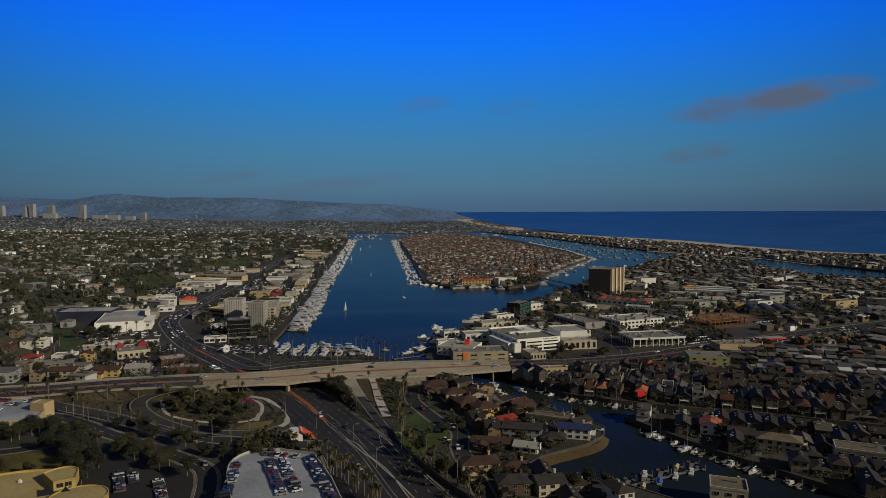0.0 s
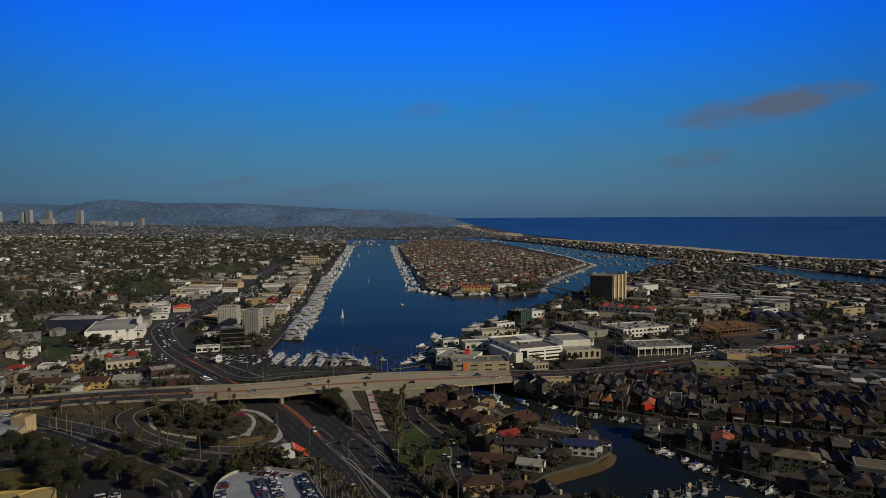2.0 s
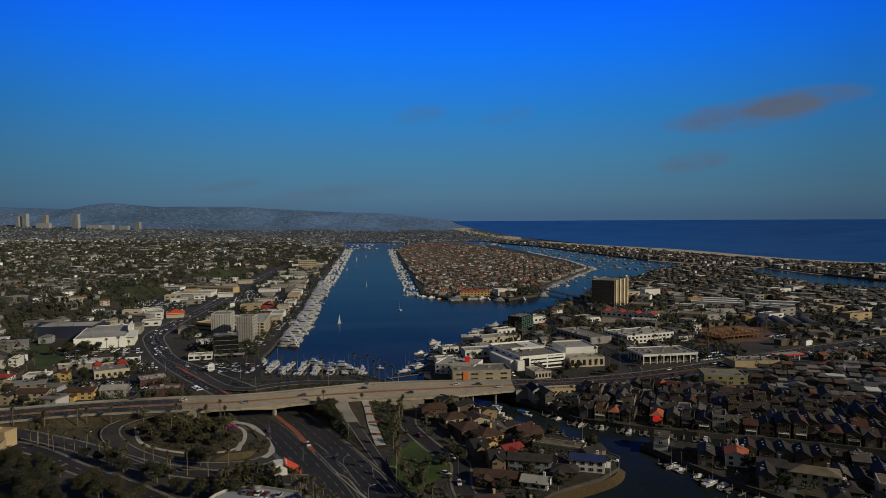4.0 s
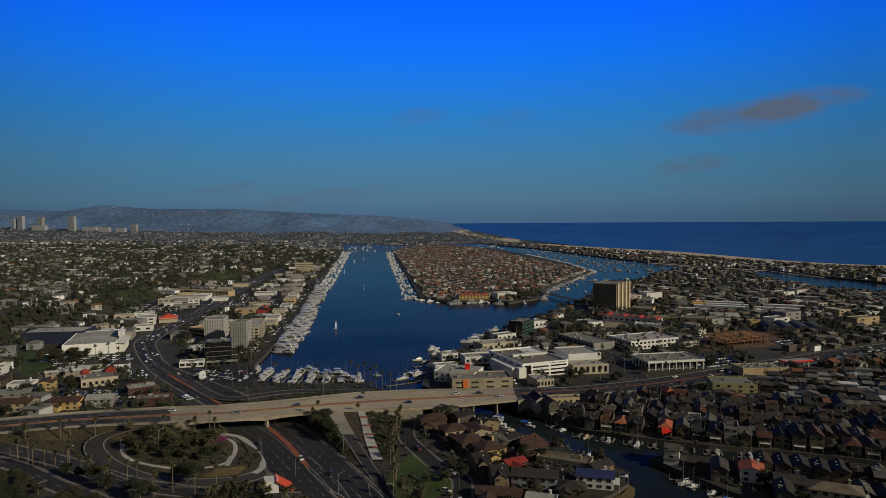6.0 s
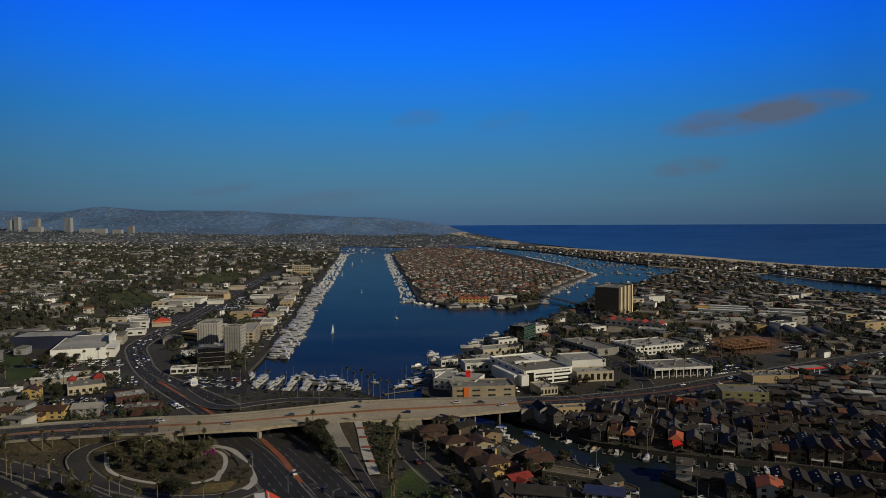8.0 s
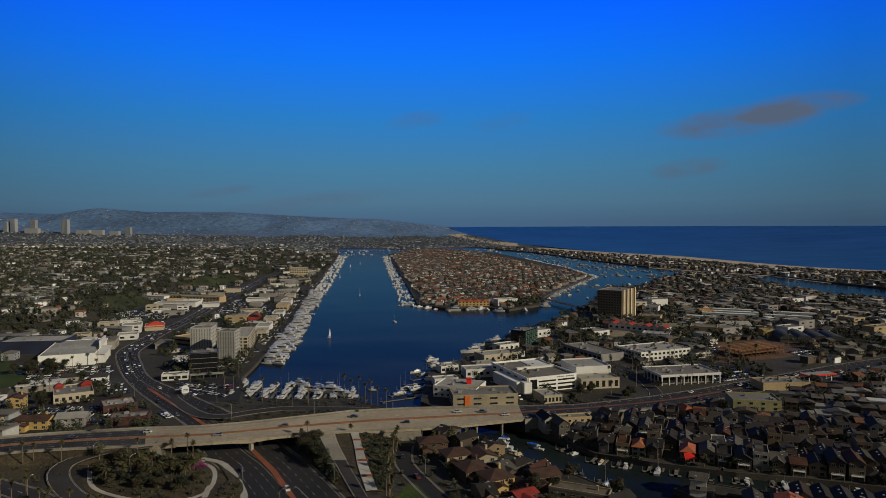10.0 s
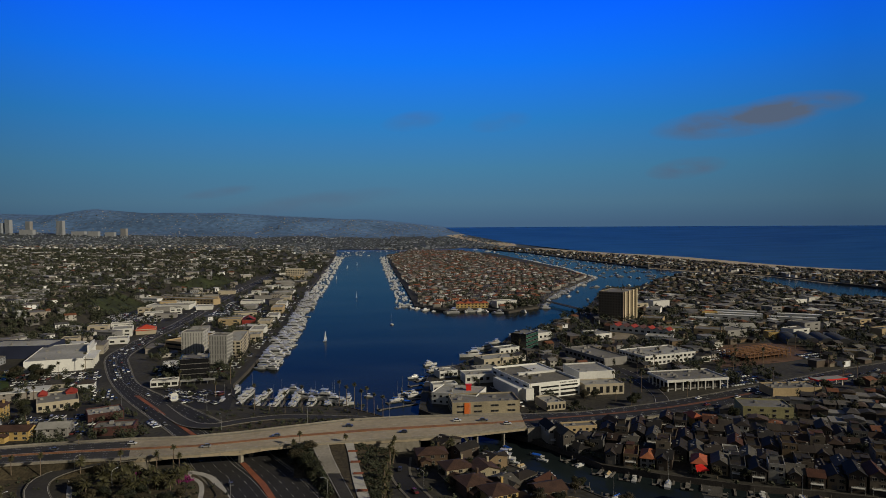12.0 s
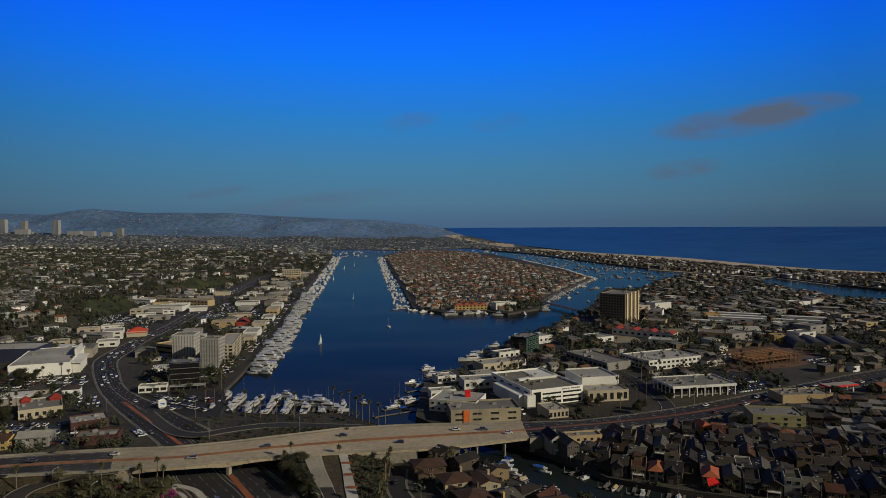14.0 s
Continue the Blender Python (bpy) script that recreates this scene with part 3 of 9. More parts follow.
def build_land():
    from mathutils.geometry import delaunay_2d_cdt
    pts, edges = [], []

    def loop(poly):
        k = len(pts)
        pts.extend(Vector(p) for p in poly)
        edges.extend((k + i, k + (i + 1) % len(poly)) for i in range(len(poly)))

    for poly in (LAND, BAY, LIDO, ISLET):
        loop(poly)
    for d in (0, 16, 32, 48, 64):
        pts.extend(Vector((x - d, y)) for x, y in curve_pts(BLUFF, 30))
    rng = random.Random(5)
    for s, x0, x1, y0, y1 in ((70, -1400, -280, 380, 2400), (160, -4000, 600, 2400, 4900), (80, -3500, 500, 4080, 4940), (400, -4900, 4400, -800, 4900)):
        for i in range(int((x1 - x0) / s)):
            for j in range(int((y1 - y0) / s)):
                pts.append(Vector((x0 + (i + rng.random()) * s, y0 + (j + rng.random()) * s)))
    vs, _, fs, _, _, _ = delaunay_2d_cdt(pts, edges, [], 0, 0.01)
    mb = MB()
    keep = []
    for f in fs:
        cx, cy = sum(vs[i].x for i in f) / 3, sum(vs[i].y for i in f) / 3
        if is_land(cx, cy):
            a, b, c = (vs[i] for i in f)
            f = list(f) if (b - a).cross(c - a) > 0 else [f[0], f[2], f[1]]
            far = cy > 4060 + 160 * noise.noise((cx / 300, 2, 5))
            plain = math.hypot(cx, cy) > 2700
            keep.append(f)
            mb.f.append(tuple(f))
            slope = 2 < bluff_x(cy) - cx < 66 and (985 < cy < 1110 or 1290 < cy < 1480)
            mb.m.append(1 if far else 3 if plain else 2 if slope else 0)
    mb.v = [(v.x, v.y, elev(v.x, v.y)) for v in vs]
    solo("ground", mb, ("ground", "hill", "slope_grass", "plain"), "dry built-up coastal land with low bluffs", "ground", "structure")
    for name, poly, sign in (("seawall", BAY, 1), ("seawall", LIDO, -1), ("seawall", ISLET, -1)):
        wall = MB()
        n = len(poly)
        for i in range(n):
            (ax, ay), (bx, by) = poly[i], poly[(i + 1) % n]
            za, zb = elev(ax, ay) + 0.35, elev(bx, by) + 0.35
            d = Vector((bx - ax, by - ay)).normalized()
            nx, ny = d.y * 0.35, -d.x * 0.35
            wall.add([(ax - nx, ay - ny, -2), (bx - nx, by - ny, -2), (bx - nx, by - ny, zb), (ax - nx, ay - ny, za),
                      (ax + nx, ay + ny, -2), (bx + nx, by + ny, -2), (bx + nx, by + ny, zb), (ax + nx, ay + ny, za)],
                     [(0, 1, 2, 3), (5, 4, 7, 6), (3, 2, 6, 7)])
        solo(name, wall, "grey_wall", "grey concrete seawall along the water", "seawall", "structure")





def build_water():
    mb = MB()
    ccw = sum(BAY[i][0] * BAY[(i + 1) % len(BAY)][1] - BAY[(i + 1) % len(BAY)][0] * BAY[i][1] for i in range(len(BAY))) > 0
    mb.add([(x, y, 0.0) for x, y in (BAY if ccw else BAY[::-1])], [tuple(range(len(BAY)))])
    solo("harbour_water", mb, "bay", "calm dark blue harbour water", "water", "structure")
    # the ocean sheet, which lifts with distance to the height of the horizon
    mb = MB()
    rings = [300, 1200, 2000, 2600, 3000] + [3000 + 1900 * i / 24 for i in range(1, 25)]
    az = [radians(-12 + 110 * i / 60) for i in range(61)]
    for r in rings:
        mb.v.extend((r * math.sin(a), r * math.cos(a), sea_level(r)) for a in az)
    for i in range(len(rings) - 1):
        for j in range(60):
            mb.f.append((i * 61 + j, i * 61 + j + 1, (i + 1) * 61 + j + 1, (i + 1) * 61 + j)[::-1])
            mb.m.append(0)
    solo("ocean", mb, "ocean", "deep blue open ocean reaching the horizon", "water", "structure")


build_land()
build_water()

# ---------------------------------------------------------------- roads
PCH_L = [(-20, 210), (-42, 264), (-60, 316), (-74, 341), (-103, 391), (-124, 420), (-147, 463), (-180, 505), (-214, 548), (-246, 594), (-279, 651), (-302, 700), (-310, 750), (-316, 812),
         (-322, 920), (-352, 1160), (-372, 1396), (-390, 1641)]
PCH_R = [(30, 210), (4, 264), (-13, 300), (-24, 326), (-64, 400), (-87, 434), (-112, 470), (-140, 503), (-178, 543), (-226, 594), (-258, 650), (-282, 700), (-291, 750), (-300, 812),
         (-308, 920), (-336, 1160), (-358, 1396), (-376, 1641)]
BLVD_N = [(-700, 330), (-450, 385), (-285, 400), (-213, 412), (-152, 414), (-119, 419), (-101, 424.5), (-76, 431), (-24, 438), (7, 443), (48, 456)]
BLVD_F = [(-712, 362), (-462, 414), (-297, 428), (-222, 440), (-164, 444), (-136, 446), (-110, 453), (-89, 461), (-55, 474), (-20, 479.5), (48, 483)]
DECK = 9.0
WEST_Z = (3.4, 3.6, 5.0, 7.2, DECK)


def lane_lines(parent, left, right, fractions, z, dash=0.0, gap=0.0, width=0.17, name="lane_marking", mats="paint"):
    """Painted lines between the two edges of a road, solid or dashed."""
    mb = MB()
    for fr in fractions:
        line = [tuple(a * (1 - fr) + b * fr for a, b in zip(p, q)) for p, q in zip(left, right)]
        zs = [p[2] + 0.03 if len(p) > 2 else z for p in line]
        acc = 0.0
        for i in range(len(line) - 1):
            (ax, ay), (bx, by) = line[i][:2], line[i + 1][:2]
            d = math.hypot(bx - ax, by - ay)
            if dash and (acc % (dash + gap)) > dash:
                acc += d
                continue
            acc += d
            nx, ny = (by - ay) / d * width / 2, -(bx - ax) / d * width / 2
            mb.add([(ax - nx, ay - ny, zs[i]), (ax + nx, ay + ny, zs[i]), (bx + nx, by + ny, zs[i + 1]), (bx - nx, by - ny, zs[i + 1])], [(0, 1, 2, 3)])
    part(name, mb, mats, parent, kind="stuff")


def road(name, label, left, right, surface="asphalt", z=GROUND + 0.06, step=3.0, dashes=(), solids=(), kerb=0.0):
    lp, rp = [], []
    n = len(left)
    for i in range(n - 1):
        k = max(1, int(max(math.dist(left[i], left[i + 1]), math.dist(right[i], right[i + 1])) / step))
        for lst, out in ((left, lp), (right, rp)):
            seg = [lst[max(0, i - 1)], lst[i], lst[i + 1], lst[min(n - 1, i + 2)]]
            for j in range(k):
                t = j / k
                out.append(tuple(0.5 * (2 * b + (c - a) * t + (2 * a - 5 * b + 4 * c - d) * t * t + (3 * b - a - 3 * c + d) * t ** 3) for a, b, c, d in zip(*seg)))
    lp.append(tuple(left[-1]))
    rp.append(tuple(right[-1]))
    mb = MB()
    three = len(left[0]) > 2
    ribbon(mb, lp, rp, None if three else z, thick=0.5 if three else 0)
    ob = solo(name, mb, surface, label, "road", "structure")
    if dashes:
        lane_lines(ob, lp, rp, dashes, z + 0.02, 3.0, 6.0)
    if solids:
        lane_lines(ob, lp, rp, solids, z + 0.02)
    if kerb:
        for edge, s in ((lp, -1), (rp, 1)):
            kb = MB()
            e = [(p[0], p[1], (p[2] if three else z) + 0.12) for p in edge]
            o = [(p[0], p[1], p[2]) for p in offset(e, s * kerb)]
            ribbon(kb, e if s > 0 else o, o if s > 0 else e, None, thick=0.3)
            part("pavement", kb, "kerb", ob)
    return ob, lp, rp


pch, PL, PR = road("coast_highway", "wide dark asphalt highway with painted lanes", PCH_L, PCH_R, dashes=(0.14, 0.26, 0.38, 0.62, 0.74, 0.86), solids=(0.02, 0.47, 0.52, 0.98), kerb=1.0)


def centre_line(pts, w0, w1=None):
    w1 = w1 or w0
    n = len(pts)
    a = [offset(pts, -(w0 + (w1 - w0) * i / (n - 1)) / 2)[i] for i in range(n)]
    b = [offset(pts, (w0 + (w1 - w0) * i / (n - 1)) / 2)[i] for i in range(n)]
    return a, b


def lane(name, label, pts, w, surface="asphalt", step=3.0, dashes=(), solids=(0.03, 0.97), kerb=0.0, z=GROUND + 0.06):
    c = curve_pts(pts, 4)
    a, b = centre_line(c, w)
    return road(name, label, a, b, surface, z, step, dashes, solids, kerb)


# boulevard: approach from the west, the deck, and the far approach
road("boulevard_west", "worn asphalt approach road on an embankment", [(x, y, z) for (x, y), z in zip(BLVD_F, WEST_Z)], [(x, y, z) for (x, y), z in zip(BLVD_N, WEST_Z)], "old_asphalt", DECK, dashes=(0.2, 0.33, 0.67, 0.8), solids=(0.12, 0.44, 0.58, 0.88))
# low concrete parapets and a paved median on the approach
west_l, west_r = curve_pts([(x, y, z) for (x, y), z in zip(BLVD_F, WEST_Z)], 6), curve_pts([(x, y, z) for (x, y), z in zip(BLVD_N, WEST_Z)], 6)
for edge, s in ((west_l, -1), (west_r, 1)):
    mb = MB()
    e = [(x, y, z + 0.85) for x, y, z in edge]
    o = offset(e, s * 0.45)
    ribbon(mb, e if s > 0 else o, o if s > 0 else e, None, thick=1.3)
    part("parapet", mb, "concrete", bpy.data.objects["boulevard_west"], "pale concrete parapet")
    mb = MB()
    e = [(x, y, z + 0.16) for x, y, z in edge]
    o = offset(e, -s * 2.4)
    ribbon(mb, o if s > 0 else e, e if s > 0 else o, None, thick=0.2)
    part("footway", mb, "concrete", bpy.data.objects["boulevard_west"], "pale concrete footway")
n_w = min(len(west_l), len(west_r))
west_l, west_r = [[e[int(i * (len(e) - 1) / (n_w - 1))] for i in range(n_w)] for e in (west_l, west_r)]
mb = MB()
ribbon(mb, *[[tuple(a * (1 - f) + b * f + (0.18 if k == 2 else 0) for k, (a, b) in enumerate(zip(p, q))) for p, q in zip(west_l, west_r)] for f in (0.46, 0.56)], None, thick=0.2)
part("median_strip", mb, "deck_paving", bpy.data.objects["boulevard_west"], "orange-brown paved median strip")
BLVD_E_L = [(48, 483, 9), (73, 490, 7.5), (93, 500, 5.5), (150, 528, 3.2), (223, 566, 2.6), (322, 619, 2.6), (395, 653, 2.6), (560, 728, 2.6), (900, 860, 2.6)]
BLVD_E_R = [(48, 456, 9), (80, 472, 7.5), (104, 484, 5.5), (160, 506, 3.2), (233, 543, 2.6), (332, 597, 2.6), (405, 631, 2.6), (570, 706, 2.6), (910, 838, 2.6)]
road("boulevard_east", "asphalt boulevard running into the peninsula", BLVD_E_L, BLVD_E_R, "asphalt", 2.6, dashes=(0.15, 0.3, 0.7, 0.85), solids=(0.04, 0.96), kerb=1.0)
mb = MB()
ribbon(mb, *[[tuple(a * (1 - f) + b * f + (0.2 if k == 2 else 0) for k, (a, b) in enumerate(zip(p, q))) for p, q in zip(curve_pts(BLVD_E_L[:6], 12), curve_pts(BLVD_E_R[:6], 12))] for f in (0.44, 0.54)], None, thick=0.25)
part("median_strip", mb, "median_dark", bpy.data.objects["boulevard_east"], "dull red paved median strip")
mb = MB()
ret = curve_pts(BLVD_E_R[:4], 6)
ribbon(mb, [(x + 0.2, y - 0.7, z - 0.1) for x, y, z in ret], [(x + 0.3, y - 1.1, z - 0.1) for x, y, z in ret], None)
mb.add([(x + 0.3, y - 1.1, z - 0.1) for x, y, z in ret] + [(x + 0.3, y - 1.1, 1.5) for x, y, z in ret], [(i + len(ret), i + 1 + len(ret), i + 1, i) for i in range(len(ret) - 1)])
solo("retaining_wall", mb, "concrete", "tan concrete retaining wall below the boulevard", "wall", "structure")


# ---------------------------------------------------------------- bridge and interchange
def build_bridge():
    near, far = [], []
    for src, out in ((BLVD_N[4:], near), (BLVD_F[4:], far)):
        out.extend(src)
    # both edges sampled alike
    ln, lf = [], []
    for i in range(len(near) - 1):
        k = max(2, int(math.dist(near[i], near[i + 1]) / 3))
        for j in range(k):
            t = j / k
            ln.append(tuple(a + (b - a) * t for a, b in zip(near[i], near[i + 1])))
            lf.append(tuple(a + (b - a) * t for a, b in zip(far[i], far[i + 1])))
    ln.append(near[-1])
    lf.append(far[-1])
    bridge = thing("road_bridge", "pale concrete road bridge with low parapets and red median", "bridge")

    def soffit(x):
        if x < -60:
            return 1.3 + 1.3 * max(0, 1 - abs(x + 102) / 16) ** 1.6 + 0.8 * max(0, 1 - abs(x + 145) / 12)
        return 1.3

    n = len(ln)
    mb = MB()
    top = [(x, y, DECK) for x, y in ln] + [(x, y, DECK) for x, y in lf]
    low = [(x, y, DECK - soffit(x)) for x, y in ln] + [(x, y, DECK - soffit(x)) for x, y in lf]
    mb.add(top + low, [(i, i + 1, n + i + 1, n + i) for i in range(n - 1)] + [(2 * n + i + 1, 2 * n + i, 3 * n + i, 3 * n + i + 1) for i in range(n - 1)] +
           [(i + 1, i, 2 * n + i, 2 * n + i + 1) for i in range(n - 1)] + [(n + i, n + i + 1, 3 * n + i + 1, 3 * n + i) for i in range(n - 1)])
    part("deck", mb, "deck_concrete", bridge)
    for e, s in ((ln, 1), (lf, -1)):
        rail = MB()
        a = [(x, y, DECK + 0.95) for x, y in e]
        b = offset(a, -s * 0.4)
        ribbon(rail, b if s > 0 else a, a if s > 0 else b, None, thick=1.1)
        ob = part("parapet", rail, "concrete", bridge)
        walk_mb = MB()
        c = [(x, y, DECK + 0.16) for x, y, _ in offset(a, -s * 0.4)]
        d = offset(c, -s * 2.0)
        ribbon(walk_mb, d if s > 0 else c, c if s > 0 else d, None, thick=0.2)
        part("footway", walk_mb, "concrete", bridge)
    # lighter brackets along the near face
    stud = MB()
    stud.box(-0.3, -0.15, -0.35, 0.3, 0.15, 0.35, bottom=True)
    me = stud.mesh("bracket", ("concrete",))
    for i in range(2, n - 1, 3):
        if ln[i][0] < -62:
            part("bracket", me, None, bridge, at=Matrix.Translation((ln[i][0], ln[i][1] - 0.14, DECK - 0.75)))
    strip = MB()
    ribbon(strip, *[[(a[0] * (1 - f) + b[0] * f, a[1] * (1 - f) + b[1] * f, DECK + 0.17) for a, b in zip(ln, lf)] for f in (0.53, 0.435)], None, thick=0.2)
    part("median_strip", strip, "deck_paving", bridge, "red paved median strip")
    lane_lines(bridge, [(*p, DECK) for p in lf], [(*p, DECK) for p in ln], (0.12, 0.88), DECK + 0.03)
    lane_lines(bridge, [(*p, DECK) for p in lf], [(*p, DECK) for p in ln], (0.22, 0.34, 0.66, 0.78), DECK + 0.03, 3, 6)
    # piers in the highway's middle
    pier = MB()
    pier.box(-0.7, -1.2, 0, 0.7, 1.2, DECK - GROUND - 2.4)
    pm = pier.mesh("pier", ("concrete",))
    for f in (0.04, 0.27, 0.5, 0.73, 0.96):
        a, b = Vector((-101.5, 424.5)), Vector((-89, 460.5))
        p = a + (b - a) * f
        part("pier", pm, "concrete", bridge, at=Matrix.Translation((p.x, p.y, GROUND)) @ Matrix.Rotation(-0.3, 4, "Z"))
    pile = MB()
    pile.tube((0, 0, -2), (0, 0, DECK - 1.2), 0.6, n=8)
    pm = pile.mesh("channel_pile", ("concrete",))
    for x, y0, y1 in ((5, 446, 478), (20, 449, 479), (35, 454, 480)):
        for k in range(4):
            part("channel_pile", pm, "concrete", bridge, at=Matrix.Translation((x, y0 + (y1 - y0) * k / 3, 0)))
    # solid abutments and banks carrying the road
    for x0, x1 in ((-164, -141), (-73, -8), (47, 52)):
        bank = MB()
        a = [(x, y) for x, y in curve_pts(BLVD_N, 6) if x0 <= x <= x1]
        b = [(x, y) for x, y in curve_pts(BLVD_F, 6) if x0 <= x <= x1]
        k = min(len(a), len(b))
        if k < 2:
            continue
        a = [a[int(i * (len(a) - 1) / (k - 1))] for i in range(k)]
        b = [b[int(i * (len(b) - 1) / (k - 1))] for i in range(k)]
        for line, s in ((a, 1), (b, -1)):
            up, dn = [(x, y + 0.6 * s, DECK - 0.6) for x, y in line], [(x, y - 0.2 * s, GROUND - 1) for x, y in line]
            f = [(i, i + 1, i + 1 + k, i + k) for i in range(k - 1)]
            bank.add(dn + up, f if s > 0 else [q[::-1] for q in f])
        for i in (0, k - 1):
            q = [(*a[i], GROUND - 1), (*b[i], GROUND - 1), (*b[i], DECK - 0.6), (*a[i], DECK - 0.6)]
            bank.add(q, [(0, 1, 2, 3), (3, 2, 1, 0)])
        part("abutment", bank, "concrete", bridge)


build_bridge()


def flat_poly(name, poly, z, mats, label, category, thick=0.3, kind="structure", mound=0.0):
    c = curve_pts(list(poly) + [poly[0]], 4)[:-1]
    mb = MB()
    if mound:
        cx, cy = sum(p[0] for p in c) / len(c), sum(p[1] for p in c) / len(c)
        rings = [(1.0, 0.0), (0.85, 0.55), (0.55, 0.9), (0.25, 1.0)]
        n = len(c)
        for s, h in rings:
            mb.v.extend((cx + (x - cx) * s, cy + (y - cy) * s, z + mound * h) for x, y in c)
        for r in range(3):
            for i in range(n):
                mb.f.append((r * n + i, r * n + (i + 1) % n, (r + 1) * n + (i + 1) % n, (r + 1) * n + i))
                mb.m.append(0)
        mb.f.append(tuple(range(3 * n, 4 * n)))
        mb.m.append(0)
        area = sum(c[i][0] * c[(i + 1) % n][1] - c[(i + 1) % n][0] * c[i][1] for i in range(n))
        if area < 0:
            mb.f = [f[::-1] for f in mb.f]
    else:
        area = sum(c[i][0] * c[(i + 1) % len(c)][1] - c[(i + 1) % len(c)][0] * c[i][1] for i in range(len(c)))
        mb.slab([(x, y, z) for x, y in (c if area > 0 else c[::-1])], thick)
    return solo(name, mb, mats, label, category, kind)


def slope_bank(name, top, foot, mats, label):
    mb = MB()
    a, b = curve_pts(top, 5), curve_pts(foot, 5)
    k = min(len(a), len(b))
    a = [a[int(i * (len(a) - 1) / (k - 1))] for i in range(k)]
    b = [b[int(i * (len(b) - 1) / (k - 1))] for i in range(k)]
    mb.add(b + a, [(i, i + 1, i + 1 + k, i + k) for i in range(k - 1)])
    return solo(name, mb, mats, label, "bank", "structure")


LOOP_ISLE = [(-174, 405), (-158, 377), (-131, 363), (-110, 365), (-107, 380), (-116, 402), (-140, 411), (-165, 413)]
TRI_ISLE = [(-113, 407), (-95, 385), (-88.5, 370), (-90, 361), (-96, 361), (-100.5, 369), (-99.5, 382), (-107, 397)]
lane("loop_ramp", "curved asphalt slip road round a planted island", [(-84, 357, 2.6), (-92, 347, 2.6), (-108, 343.5, 2.6), (-126, 345, 2.6), (-143, 352, 2.6), (-166, 370, 2.7), (-182, 389, 3.2), (-186, 402, 4.2), (-178, 411, 5.8), (-164, 415, 7.8), (-148, 417, 9.04)], 9.5, "old_asphalt", kerb=0.35)
lane("frontage_road", "asphalt frontage road passing below the loop", [(-330, 438), (-294, 424), (-227, 391), (-191, 373), (-148, 347), (-113, 334), (-82, 328), (-62, 326)], 11, "old_asphalt", dashes=(0.5,), kerb=0.8, z=GROUND + 0.09)
lane("side_street", "dark asphalt side street beside car parks", [(-300, 400), (-221, 373), (-176, 343), (-143, 322), (-120, 305), (-106, 290), (-96, 255), (-92, 220)], 9, "asphalt", dashes=(0.5,), kerb=1.2, z=GROUND + 0.05)
lane("cul_de_sac", "residential asphalt street with pale kerbs", [(-20, 430), (-19, 405), (-10, 380), (0, 358), (9, 345), (9, 318), (14, 290), (22, 240)], 8, "asphalt", solids=(), kerb=1.2)
RAMP = [(-186, 534, 2.7), (-165, 506, 2.8), (-149, 489, 3.2), (-134, 483, 4.0), (-119, 489, 4.8), (-101, 493.5, 5.6), (-81, 489, 7.0), (-62, 482, 8.4), (-44, 477, 9.06)]
lane("back_ramp", "curved asphalt ramp rising to the bridge", RAMP, 8.5, "old_asphalt", kerb=0.5)
bed = MB()
c = curve_pts(RAMP[3:], 5)
for off, drop in ((4.9, 0.1), (-4.9, 0.1)):
    e = offset(c, off)
    low = [(x, y, 1.5) for x, y, z in e]
    top = [(x, y, z - drop) for x, y, z in e]
    f = [(i, i + 1, i + 1 + len(e), i + len(e)) for i in range(len(e) - 1)]
    bed.add(low + top, f if off > 0 else [q[::-1] for q in f])
solo("ramp_wall", bed, "concrete", "concrete retaining walls under the ramp", "wall", "structure")
bed = MB()
inner = offset(c, 4.9)
outer = [(-128 + 76 * i / (len(c) - 1), 449 + 30.5 * (i / (len(c) - 1)) ** 0.7, z - 0.3) for i, (_, _, z) in enumerate(c)]
ribbon(bed, [(x, y, z - 0.15) for x, y, z in inner], outer, None)
c_bed = list(zip([(x, y, z - 0.15) for x, y, z in inner], outer))
solo("ramp_bed", bed, "scrub", "planted bed between the ramp and the bridge", "planting", "structure")
lane("village_street", "asphalt street between shops", [(140, 512, 3.3), (152, 545, 2.7), (150, 618, 2.7), (128, 690, 2.7), (120, 780, 2.7), (170, 860, 2.7), (200, 960, 3.2), (190, 1010, 4.5), (160, 1110, 4.5), (150, 1180, 3.0)], 9, "asphalt")
road("cycle_ramp", "pale concrete ramp descending from the bridge", [(-68, 437, 9), (-62, 420, 7.8), (-54, 400, 6.05)], [(-59, 438, 9), (-54, 420, 7.8), (-46.8, 400, 6.05)], "concrete", solids=(0.06, 0.94))
road("cycle_ramp", "asphalt foot of a ramp with painted edges", [(-54, 400, 6.05), (-40, 365, 3.4), (-31, 342, 2.7)], [(-46.8, 400, 6.05), (-34, 367, 3.4), (-26, 345, 2.7)], "old_asphalt", solids=(0.08, 0.92))
road("foot_ramp", "pale concrete footpath with red bands", [(-50.5, 438, 9), (-46, 420, 7.8), (-41, 395, 5.6), (-34, 368, 3.5)], [(-46, 439, 9), (-42, 420, 7.8), (-36, 395, 5.6), (-29, 369, 3.5)], "pale_path")
bank = MB()
bl = [(-68, 436.5, 8.8), (-62, 420, 7.6), (-52, 395, 5.4), (-40, 365, 3.2), (-31, 342, 2.6)]
ribbon(bank, [(x - 3 - (z - 2.4) * 1.1, y - (z - 2.4) * 0.4, GROUND - 0.1) for x, y, z in bl], bl, None)
solo("ramp_bank", bank, "scrub", "dry planted bank below the ramp", "bank", "structure")
